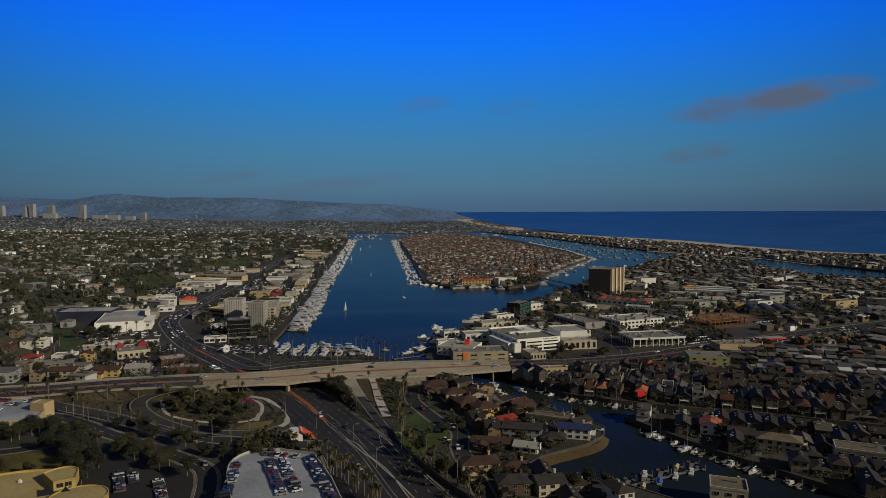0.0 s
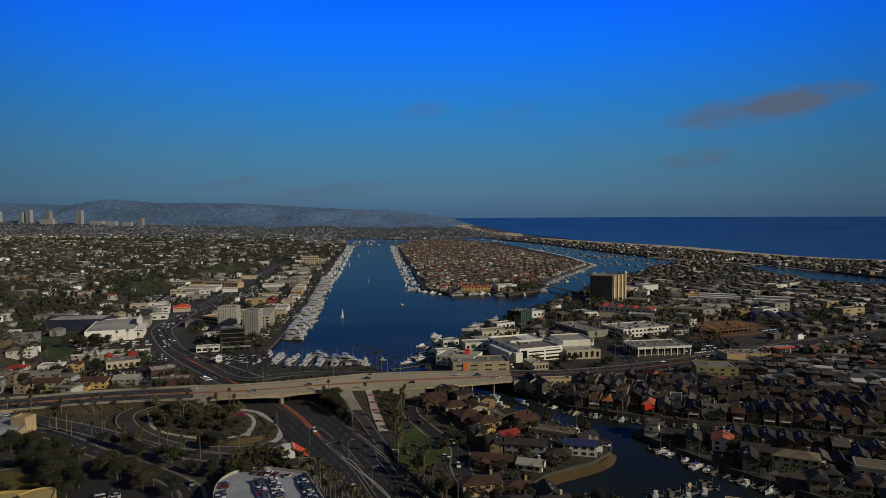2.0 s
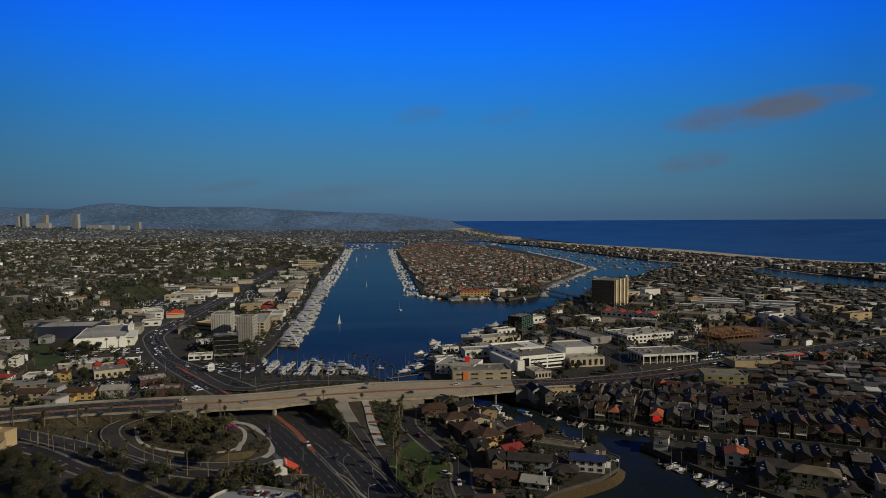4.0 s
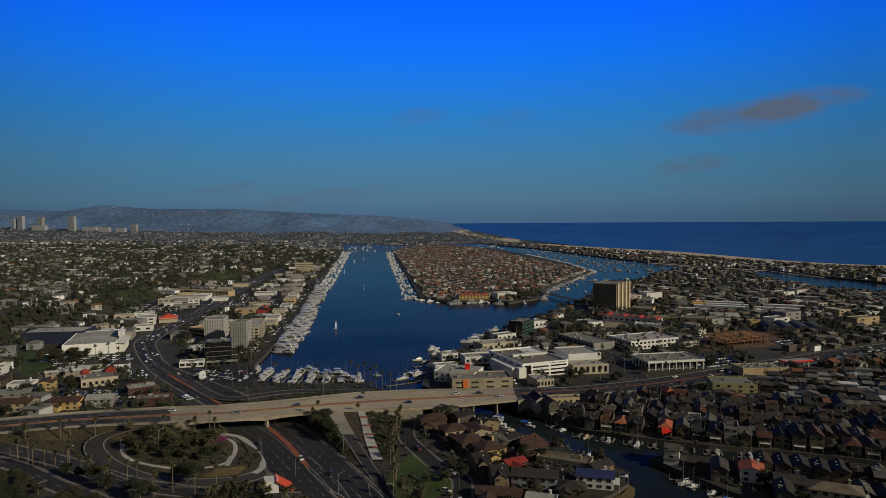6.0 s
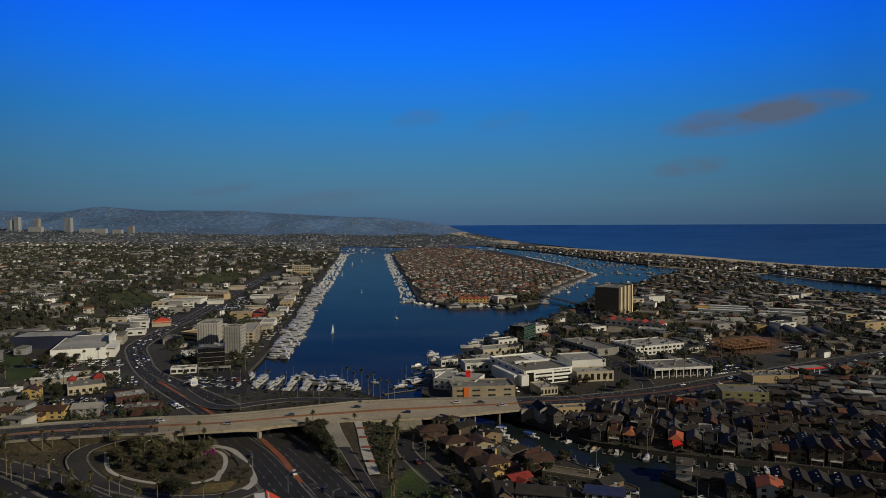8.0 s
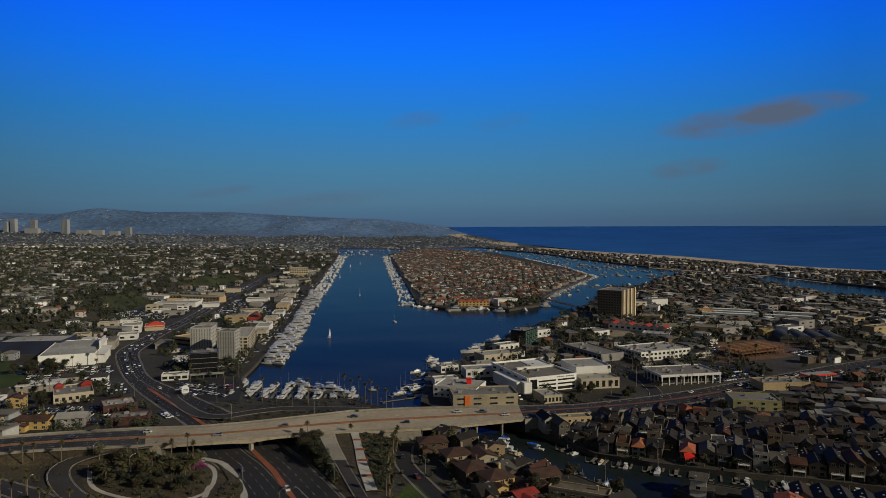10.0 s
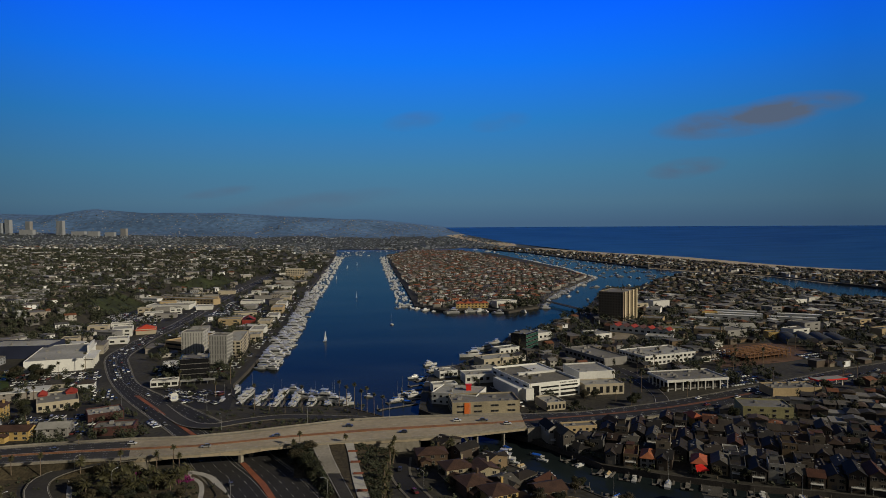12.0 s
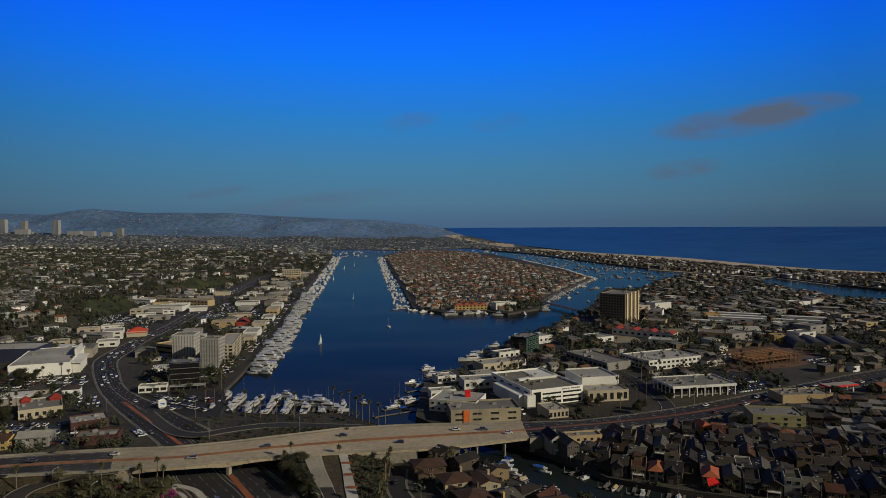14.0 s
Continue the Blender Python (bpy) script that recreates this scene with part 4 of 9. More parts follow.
bands = MB()
for f in (0.2, 0.38, 0.56, 0.8):
    x, y, z = -47.5 + 15.5 * f, 438 - 69 * f, 9 - 5.5 * f ** 1.1
    bands.slab([(x - 2.2, y - 0.9, z + 0.25), (x + 2.4, y - 0.9, z + 0.25), (x + 2.4, y + 0.9, z + 0.35), (x - 2.2, y + 0.9, z + 0.35)], 0.3)
part("red_band", bands, "brick", bpy.data.objects["foot_ramp"], "red paved band")
flat_poly("island_bed", [(-176, 404), (-163, 376), (-138, 359), (-118, 353), (-97, 353), (-86, 358), (-90, 375), (-100, 392), (-113, 409), (-140, 411), (-165, 410)], GROUND + 0.09, "scrub", "terraced brown ground cover round the island", "planting", 0.05)
for line, w in (([(-123, 413), (-111, 407), (-100, 391.5), (-90, 372), (-86.6, 362), (-88.5, 354)], 3.2), ([(-104.5, 364), (-106.5, 375), (-114, 383), (-119, 397), (-121.5, 412)], 2.4)):
    mb = MB()
    c = curve_pts(line, 4)
    ribbon(mb, [(x, y, GROUND + 0.3) for x, y in offset(c, -w / 2)], [(x, y, GROUND + 0.3) for x, y in offset(c, w / 2)], None, thick=0.25)
    solo("island_path", mb, "pale_path", "pale paved path between planted islands", "path", "structure")
# low clipped rows of planting on the terraces
rows_mb = MB()
for r in range(7):
    c = curve_pts([(-112 + r * 0.6, 350.8 + r * 1.5), (-103, 351.5 + r * 1.5), (-96 + r * 0.3, 354 + r * 1.7)], 1.2)
    ribbon(rows_mb, [(x, y, GROUND + 0.55) for x, y in offset(c, -0.3)], [(x, y, GROUND + 0.55) for x, y in offset(c, 0.3)], None, thick=0.5)
solo("hedge_rows", rows_mb, "dry_row", "low clipped rows of dry planting", "hedge", "structure")
flat_poly("verge", [(-326, 414), (-294, 413), (-240, 413), (-186, 415), (-196, 400), (-190, 384), (-230, 400), (-290, 410)], GROUND + 0.04, "scrub", "brown planted verge between roads", "verge", 0.03)
flat_poly("planted_island", LOOP_ISLE, GROUND + 0.15, "scrub", "mulched planted island ringed by the loop ramp", "planting", mound=1.6)
flat_poly("planted_island", TRI_ISLE, GROUND + 0.15, "scrub", "triangular planted island of dry shrubs", "planting", mound=0.5)
for isle, w in ((LOOP_ISLE, 2.1),):
    c = curve_pts(isle + [isle[0]], 4)
    o = offset(c, w if sum(c[i][0] * c[i + 1][1] - c[i + 1][0] * c[i][1] for i in range(len(c) - 1)) > 0 else -w)
    mb = MB()
    ribbon(mb, [(x, y, GROUND + 0.24) for x, y in c], [(x, y, GROUND + 0.24) for x, y in o], None, thick=0.25)
    if mb.f and (Vector(mb.v[mb.f[0][1]]) - Vector(mb.v[mb.f[0][0]])).cross(Vector(mb.v[mb.f[0][2]]) - Vector(mb.v[mb.f[0][0]])).z < 0:
        mb.f = [f[::-1] for f in mb.f]
    solo("island_kerb", mb, "pale_path", "pale concrete kerb round the planting", "kerb", "structure")
flat_poly("sandy_lot", [(164, 770), (205, 768), (206, 812), (186, 820), (174, 804)], GROUND + 0.1, "lot_sand", "bare sandy building lot", "lot")
flat_poly("verge_lawn", [(-226, 312), (-200, 316), (-181, 307), (-178, 299), (-188, 292), (-210, 286)], GROUND + 0.12, "dry_lawn", "olive green lawn beside a yellow building", "lawn")
lane("access_road", "dark asphalt access road with pale kerbs", [(-262, 298), (-228, 313), (-208, 322), (-195, 334), (-187, 350)], 8, "asphalt", kerb=1.0, z=GROUND + 0.07)
flat_poly("park_lawn", [(-21, 324), (-25, 349), (-20, 364), (-14, 379), (-8, 368), (3, 345), (4, 335), (-3, 323.5), (-8, 315), (-14, 312)], GROUND + 0.12, "park_grass", "small green lawn beside a residential street", "lawn")
mb = MB()
c = curve_pts([(36, 290), (40, 299), (48, 309), (60, 317), (72, 324), (80, 331), (85, 340)], 3)
o = [(x + 3 + 3 * math.sin(3.14 * i / (len(c) - 1)), y - 4 * math.sin(3.14 * i / (len(c) - 1)) - 1, -0.25) for i, (x, y) in enumerate(c)]
ribbon(mb, [(x, y, 1.5) for x, y in c], o, None)
solo("sand_spit", mb, "wet_sand", "narrow dark sandy beach by the canal", "beach", "structure")
for name, poly, lab in (("car_park", [(-282, 651), (-340, 634), (-330, 598), (-255, 590)], "asphalt car park before a warehouse"),
                        ("car_park", [(-212, 575), (-170, 528), (-136, 520), (-148, 578), (-180, 600)], "asphalt marina car park"),
                        ("car_park", [(-225, 535), (-172, 475), (-205, 460), (-262, 470), (-270, 530)], "asphalt car park round low shops"),
                        ("car_park", [(-165, 330), (-110, 290), (-100, 258), (-180, 258), (-185, 300)], "shaded asphalt car park"),
                        ("car_park", [(205, 565), (262, 592), (250, 640), (215, 640)], "asphalt car park beside an office"),
                        ("car_park", [(-300, 940), (-240, 930), (-250, 1180), (-325, 1190)], "large asphalt car park along the highway"),
                        ("car_park", [(-430, 900), (-330, 930), (-350, 1120), (-430, 1060)], "large asphalt car park below a bluff")):
    mb = MB()
    area = sum(poly[i][0] * poly[(i + 1) % len(poly)][1] - poly[(i + 1) % len(poly)][0] * poly[i][1] for i in range(len(poly)))
    mb.slab([(x, y, GROUND + 0.03) for x, y in (poly if area > 0 else poly[::-1])], 0.2)
    solo(name, mb, "asphalt", lab, "car park", "structure")
slope_bank("road_bank", [(x, y + 0.4, z - 0.4) for (x, y), z in zip(BLVD_N, WEST_Z)], [(x + 2, y - (z - 2) * 1.3, 2.4) for (x, y), z in zip(BLVD_N, WEST_Z)], "scrub", "dry planted bank below the road")
slope_bank("road_bank", [(x - 2, y + (z - 2) * 1.3, 2.4) for (x, y), z in zip(BLVD_F, WEST_Z)], [(x, y - 0.4, z - 0.4) for (x, y), z in zip(BLVD_F, WEST_Z)], "scrub", "dry planted bank above the road")
slope_bank("road_bank", [(-74, 431, 8.2), (-69, 432, 8.2)], [(-70, 404, 2.5), (-58, 402, 3)], "scrub", "planted bank at the bridge end")
slope_bank("ramp_bank", [(-59, 437, 8.7), (-54, 420, 7.4), (-45, 395, 5.2), (-34, 367, 3.0)], [(-50, 438, 8.7), (-46, 420, 7.4), (-41, 395, 5.2), (-34, 368, 3.0)], "scrub", "dry planted strip between ramps")
slope_bank("ramp_bank", [(-46, 438, 8.6), (-42, 420, 7.4), (-36, 395, 5.2), (-29, 369, 3.0)], [(-24, 437, 4), (-24, 420, 3), (-24, 395, 2.6), (-24, 369, 2.5)], "scrub", "dry planted slope beside a footpath")
strip = MB()
ribbon(strip, [(-101, 424, GROUND + 0.25), (-84, 396, GROUND + 0.25), (-66, 362, GROUND + 0.25)], [(-98.6, 425, GROUND + 0.25), (-81, 397, GROUND + 0.25), (-63, 361, GROUND + 0.25)], None, thick=0.3)
ribbon(strip, [(-214.5, 560, GROUND + 0.25), (-178, 515, GROUND + 0.25), (-142, 470, GROUND + 0.25)], [(-211, 560, GROUND + 0.25), (-174, 513, GROUND + 0.25), (-138, 469, GROUND + 0.25)], None, thick=0.3)
strip.f = [f if (Vector(strip.v[f[1]]) - Vector(strip.v[f[0]])).cross(Vector(strip.v[f[2]]) - Vector(strip.v[f[0]])).z >= 0 else f[::-1] for f in strip.f]
solo("median", strip, "brick", "red paved central median of the highway", "median", "structure")
# painted turn bays and hatching on the highway
hatch = MB()
for k in range(13):
    f = k / 12
    x, y = -50 - 27 * f, 372 + 44 * f
    hatch.add([(x, y, GROUND + 0.1), (x + 0.2, y + 0.1, GROUND + 0.1), (x + 4.8, y + 0.4, GROUND + 0.1), (x + 4.6, y + 0.1, GROUND + 0.1)], [(0, 1, 2, 3)])
for line in ([(-60, 352), (-44, 326), (-38, 322), (-47, 343), (-56, 356), (-60, 352)], [(-33, 340), (-28, 332), (-20, 312), (-23, 311), (-31, 328), (-33, 340)], [(-72, 372), (-63, 358), (-57, 360), (-66, 375), (-72, 372)]):
    for p, q in zip(line, line[1:]):
        d = Vector((q[0] - p[0], q[1] - p[1])).normalized()
        nx, ny = d.y * 0.1, -d.x * 0.1
        hatch.add([(p[0] - nx, p[1] - ny, GROUND + 0.11), (p[0] + nx, p[1] + ny, GROUND + 0.11), (q[0] + nx, q[1] + ny, GROUND + 0.11), (q[0] - nx, q[1] - ny, GROUND + 0.11)], [(0, 1, 2, 3)])
part("turn_marking", hatch, "paint", bpy.data.objects["coast_highway"], kind="stuff")
# planted medians and painted areas nearer the camera
MED = [(-49, 333), (-43, 327), (-36, 312), (-26, 295), (-17, 275), (-5, 250), (-8, 250), (-20, 282), (-32, 305), (-39, 316)]
flat_poly("planted_median", MED, GROUND + 0.2, "scrub", "narrow planted median of the highway", "planting")
mb = MB()
c = MED + [MED[0]]
ribbon(mb, [(x, y, GROUND + 0.32) for x, y in offset(c, 0.0)], [(x, y, GROUND + 0.32) for x, y in offset(c, -0.45)], None, thick=0.3)
mb.f = [f if (Vector(mb.v[f[1]]) - Vector(mb.v[f[0]])).cross(Vector(mb.v[f[2]]) - Vector(mb.v[f[0]])).z >= 0 else f[::-1] for f in mb.f]
solo("median_kerb", mb, "pale_path", "pale concrete kerb round the median", "kerb", "structure")
# wall and footway along the east side of the highway
EAST_WALL = [(-27, 349), (-24, 335), (-19, 319), (-10, 300), (0, 281), (12, 260), (24, 238)]
mb = MB()
c = curve_pts(EAST_WALL, 5)
ribbon(mb, [(x, y, GROUND + 2.0) for x, y in offset(c, -0.15)], [(x, y, GROUND + 2.0) for x, y in offset(c, 0.15)], None, thick=2.4)
solo("garden_wall", mb, "grey_wall", "dark low wall beside the highway", "wall", "structure")
# beach along the ocean
mb = MB()
c = curve_pts(COAST[2:11], 60)
ribbon(mb, [(x, y, elev(x, y) + 0.35) for x, y in offset(c, -12)], [(x, y, elev(x, y) + 0.3) for x, y in offset(c, 0)], None)
inner = offset(c, -118)
ribbon(mb, [(x, y, max(elev(x, y), 2.5) + 0.3) for x, y in inner], [(x, y, elev(x, y) + 0.35) for x, y in offset(c, -12)], None)
mb.f = [f if (Vector(mb.v[f[1]]) - Vector(mb.v[f[0]])).cross(Vector(mb.v[f[2]]) - Vector(mb.v[f[0]])).z >= 0 else f[::-1] for f in mb.f]
solo("ocean_beach", mb, "sand", "long pale sandy ocean beach", "beach", "structure")
mb = MB()
ribbon(mb, [(560, 1835, 2.9), (655, 1676, 2.9), (748, 1556, 2.9), (780, 1365, 2.9)], [(556, 1820, 0.2), (650, 1655, 0.2), (735, 1540, 0.2), (762, 1360, 0.2)], None)
mb.f = [f if (Vector(mb.v[f[1]]) - Vector(mb.v[f[0]])).cross(Vector(mb.v[f[2]]) - Vector(mb.v[f[0]])).z >= 0 else f[::-1] for f in mb.f]
solo("bay_beach", mb, "sand", "pale sandy bay beach", "beach", "structure")
SLOPE = [(-326, 552), (-304, 557), (-318, 585), (-332, 606), (-354, 638), (-390, 662), (-376, 622), (-348, 585)]
for poly in (SLOPE,):
    mb = MB()
    c = curve_pts(poly + [poly[0]], 8)[:-1]
    cx, cy = sum(p[0] for p in c) / len(c), sum(p[1] for p in c) / len(c)
    v = [(cx, cy, elev(cx, cy) + 0.5)] + [(cx + (x - cx) * s, cy + (y - cy) * s, elev(cx + (x - cx) * s, cy + (y - cy) * s) + 0.5) for s in (0.33, 0.66, 1.0) for x, y in c]
    n = len(c)
    f = [(0, 1 + i, 1 + (i + 1) % n) for i in range(n)] + [(1 + r * n + i, 1 + (r + 1) * n + i, 1 + (r + 1) * n + (i + 1) % n, 1 + r * n + (i + 1) % n) for r in (0, 1) for i in range(n)]
    mb.add(v, f)
    mb.f = [q if (Vector(mb.v[q[1]]) - Vector(mb.v[q[0]])).cross(Vector(mb.v[q[2]]) - Vector(mb.v[q[0]])).z >= 0 else q[::-1] for q in mb.f]
    solo("grass_slope", mb, "grass", "green grassy bluff slope", "slope", "structure")

# ---------------------------------------------------------------- kinds of things
PROTO = {}


M["trim"] = mat("window_trim", (0.26, 0.245, 0.215), 0.8, size=1, var=0.15, bump=0)
M["navy_tile"] = mat("navy_roof", (0.02, 0.03, 0.1), 0.8, size=0.8, var=0.25, stain=0.25)
M["clay_orange"] = mat("orange_clay_tile", (0.29, 0.1, 0.042), 0.85, size=0.8, var=0.3, stain=0.3)


def place(key, build, x, y, z, rz, variant=0):
    """Builds a kind of thing at its first place and copies it to the others."""
    m = Matrix.Translation((x, y, z)) @ Matrix.Rotation(rz, 4, "Z")
    if (key, variant) in PROTO:
        return copy_thing(PROTO[key, variant], m)
    ob = build(variant)
    ob.matrix_basis = m
    PROTO[key, variant] = ob
    return ob


def window_mesh(w, h):
    if ("window", w, h) not in PROTO:
        mb = MB()
        mb.box(-w / 2, -0.05, 0, w / 2, 0.05, h, 1, bottom=True)
        e = 0.07
        for x0, z0, x1, z1 in ((-w / 2 - e, -e, -w / 2, h + e), (w / 2, -e, w / 2 + e, h + e), (-w / 2, -e, w / 2, 0), (-w / 2, h, w / 2, h + e), (-0.04, 0, 0.04, h)):
            mb.box(x0, -0.1, z0, x1, 0.06, z1, 0, bottom=True)
        PROTO["window", w, h] = mb.mesh("window", ("trim", "glass"))
    return PROTO["window", w, h]


def gable(mb, x0, y0, x1, y1, z, rise, over, axis="y", mi=0, thick=0.22):
    """Two roof slabs with eaves; the ridge runs along axis."""
    if axis == "y":
        xm = (x0 + x1) / 2
        s = rise / (xm - x0)
        for xa, xb in ((x0 - over, xm), (x1 + over, xm)):
            zl = z - over * s
            q = [(xa, y0 - over, zl), (xm, y0 - over, z + rise), (xm, y1 + over, z + rise), (xa, y1 + over, zl)]
            mb.slab(q[::-1] if xa < xm else q, thick, mi)
    else:
        ym = (y0 + y1) / 2
        s = rise / (ym - y0)
        for ya in (y0 - over, y1 + over):
            zl = z - over * s
            q = [(x0 - over, ya, zl), (x1 + over, ya, zl), (x1 + over, ym, z + rise), (x0 - over, ym, z + rise)]
            mb.slab(q if ya < ym else q[::-1], thick, mi)


def hip(mb, x0, y0, x1, y1, z, rise, over, mi=0, thick=0.22):
    w, d = x1 - x0, y1 - y0
    x0, x1, y0, y1, z = x0 - over, x1 + over, y0 - over, y1 + over, z - over * rise / (min(w, d) / 2)
    k = min(w, d) / 2 + over
    rise = rise + over * rise / (min(w, d) / 2)
    if d >= w:
        a, b = ((x0 + x1) / 2, y0 + k, z + rise), ((x0 + x1) / 2, y1 - k, z + rise)
        if d - w < 0.1:
            b = a
        mb.slab([(x0, y0, z), (x1, y0, z), a], thick, mi)
        mb.slab([(x1, y1, z), (x0, y1, z), b], thick, mi)
        mb.slab([(x1, y0, z), (x1, y1, z), b, a], thick, mi)
        mb.slab([(x0, y1, z), (x0, y0, z), a, b], thick, mi)
    else:
        a, b = (x0 + k, (y0 + y1) / 2, z + rise), (x1 - k, (y0 + y1) / 2, z + rise)
        mb.slab([(x0, y1, z), (x0, y0, z), a], thick, mi)
        mb.slab([(x1, y0, z), (x1, y1, z), b], thick, mi)
        mb.slab([(x0, y0, z), (x1, y0, z), b, a], thick, mi)
        mb.slab([(x1, y1, z), (x0, y1, z), a, b], thick, mi)


def gable_ends(mb, x0, y0, x1, y1, z, rise, axis, mi=0):
    if axis == "y":
        xm = (x0 + x1) / 2
        mb.add([(x0, y0, z), (x1, y0, z), (xm, y0, z + rise)], [(0, 1, 2)], mi)
        mb.add([(x0, y1, z), (x1, y1, z), (xm, y1, z + rise)], [(0, 2, 1)], mi)
    else:
        ym = (y0 + y1) / 2
        mb.add([(x0, y0, z), (x0, y1, z), (x0, ym, z + rise)], [(0, 2, 1)], mi)
        mb.add([(x1, y0, z), (x1, y1, z), (x1, ym, z + rise)], [(0, 1, 2)], mi)


HOUSES = [  # width, depth, storeys, roof, words
    (7.0, 14.5, 2, "gable_y", "two-storey stucco house with a dark gabled roof"),
    (7.2, 13.0, 2, "hip", "two-storey stucco house with a hipped shingle roof"),
    (6.9, 15.0, 2, "flat", "boxy two-storey house with a flat roof deck"),
    (7.4, 13.5, 2, "cross", "two-storey house with crossing gabled roofs"),
    (6.8, 14.0, 2, "gable_y", "two-storey house with its gable towards the water"),
    (7.4, 13.0, 1, "hip", "single-storey cottage with a hipped roof"),
    (6.8, 14.0, 3, "gable_y", "tall narrow house with a steep shingle roof"),
    (6.9, 13.5, 3, "flat", "three-storey boxy house with a roof deck"),
    (7.4, 12.5, 1, "gable_y", "low cottage with a plain gabled roof"),
    (7.1, 14.0, 2, "cross", "two-storey gabled house with a projecting bay"),
    (6.8, 15.0, 2, "step", "narrow stepped house with a roof terrace"),
    (7.3, 13.0, 2, "gable_y", "two-storey shingle house with a front gable"),
]


def build_house(i):
    w, d, n, roof, words = HOUSES[i % len(HOUSES)]
    ob = thing("house", words, "house", group="waterside houses")
    h = 2.75 * n + 0.2
    x0, x1, y0, y1 = -w / 2, w / 2, -d / 2, d / 2
    wall, top = MB(), MB()
    if roof == "step":
        wall.box(x0, y0, -0.6, x1, y1 - 5, h)
        wall.box(x0, y1 - 5, -0.6, x1, y1, h - 2.9)
        gable_ends(wall, x0, y0, x1, y1 - 5, h, 1.9, "x")
        gable(top, x0, y0, x1, y1 - 5, h, 1.9, 0.5, "x")
        top.slab([(x0 - 0.2, y1 - 5, h - 2.8), (x1 + 0.2, y1 - 5, h - 2.8), (x1 + 0.2, y1 + 0.3, h - 2.8), (x0 - 0.2, y1 + 0.3, h - 2.8)], 0.2)
    else:
        wall.box(x0, y0, -0.6, x1, y1, h)
    if roof == "gable_y":
        r = 2.3 if n > 2 else 1.95
        gable_ends(wall, x0, y0, x1, y1, h, r, "y")
        gable(top, x0, y0, x1, y1, h, r, 0.5, "y")
    elif roof == "gable_x":
        gable_ends(wall, x0, y0, x1, y1, h, 1.8, "x")
        gable(top, x0, y0, x1, y1, h, 1.8, 0.4, "x")
    elif roof == "hip":
        hip(top, x0, y0, x1, y1, h, 1.5, 0.45)
    elif roof == "cross":
        gable_ends(wall, x0, y0, x1, y1, h, 2.2, "x")
        gable(top, x0, y0, x1, y1, h, 2.2, 0.5, "x")
        wall.box(x0 + 0.6, y0 - 1.8, -0.6, x0 + 5.4, y0 + 1, h - 0.2)
        gable_ends(wall, x0 + 0.6, y0 - 1.8, x0 + 5.4, y0 + 3, h - 0.2, 1.5, "y")
        gable(top, x0 + 0.6, y0 - 1.8, x0 + 5.4, y0 + 3, h - 0.2, 1.5, 0.4, "y")
    elif roof == "flat":
        top.slab([(x0 + 0.25, y0 + 0.25, h - 0.3), (x1 - 0.25, y0 + 0.25, h - 0.3), (x1 - 0.25, y1 - 0.25, h - 0.3), (x0 + 0.25, y1 - 0.25, h - 0.3)], 0.15)
        wall = MB()
        wall.box(x0, y0, -0.6, x1, y1, h - 0.4)
        for a, b, c, e in ((x0, y0, x1, y0 + 0.25), (x0, y1 - 0.25, x1, y1), (x0, y0 + 0.25, x0 + 0.25, y1 - 0.25), (x1 - 0.25, y0 + 0.25, x1, y1 - 0.25)):
            wall.box(a, b, h - 0.4, c, e, h + 0.5)
        wall.box(x0 + 1, y1 - 5.5, h - 0.3, x0 + 4.6, y1 - 1, h + 2.1)
        top.slab([(x0 + 0.8, y1 - 5.7, h + 2.25), (x0 + 4.8, y1 - 5.7, h + 2.25), (x0 + 4.8, y1 - 0.8, h + 2.25), (x0 + 0.8, y1 - 0.8, h + 2.25)], 0.15)
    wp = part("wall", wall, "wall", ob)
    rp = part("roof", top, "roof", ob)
    wm = window_mesh(1.7, 1.3)
    zs = [0.7 + 2.75 * k for k in range(n)]
    yf = y0 - 1.8 if roof == "cross" else y0
    for k, z in enumerate(zs[-2:]):
        for x in ((-w * 0.25, w * 0.25) if k or n == 1 else (w * 0.25,)):
            part("window", wm, None, wp, at=Matrix.Translation((x, (yf if x < 0 else y0) - 0.02, z)))
    for z in zs[-1:]:
        part("window", wm, None, wp, at=Matrix.Translation((x0 - 0.02, -d * 0.2, z)) @ Matrix.Rotation(-math.pi / 2, 4, "Z"))
        part("window", wm, None, wp, at=Matrix.Translation((0, y1 + 0.02, z)) @ Matrix.Rotation(math.pi, 4, "Z"))
    if i % 2:
        door = MB()
        door.box(-1.0 - w * 0.15, yf - 0.06, -0.3, 1.2 - w * 0.15, yf + 0.05, 1.95)
        part("door", door, "wood", wp)
    if roof != "flat":
        # small skylights and vents on the roof
        sky_mb = MB()
        for k in range(2):
            yy = y0 + d * (0.3 + 0.3 * k)
            zz = h + 0.95 if roof == "gable_y" else h + 1.0
            sky_mb.box(w * 0.12, yy, zz - 0.4, w * 0.12 + 0.8, yy + 1.0, zz + (0.55 if roof == "gable_y" else 0.75), bottom=True)
        part("skylight", sky_mb, "trim", rp)
    if i % 3 == 0:
        ch = MB()
        ch.box(x1 - 1.6, d * 0.15, h - 1, x1 - 0.7, d * 0.15 + 0.9, h + 1.7)
        ch.box(x1 - 1.7, d * 0.15 - 0.1, h + 1.7, x1 - 0.6, d * 0.15 + 1.0, h + 1.9)
        part("chimney", ch, "grey", rp)
    if n > 1 and i % 2 == 0:
        bal = MB()
        bal.box(-w * 0.38, y0 - 1.7, 2.45, w * 0.38, y0 - 0.05, 2.65, bottom=True)
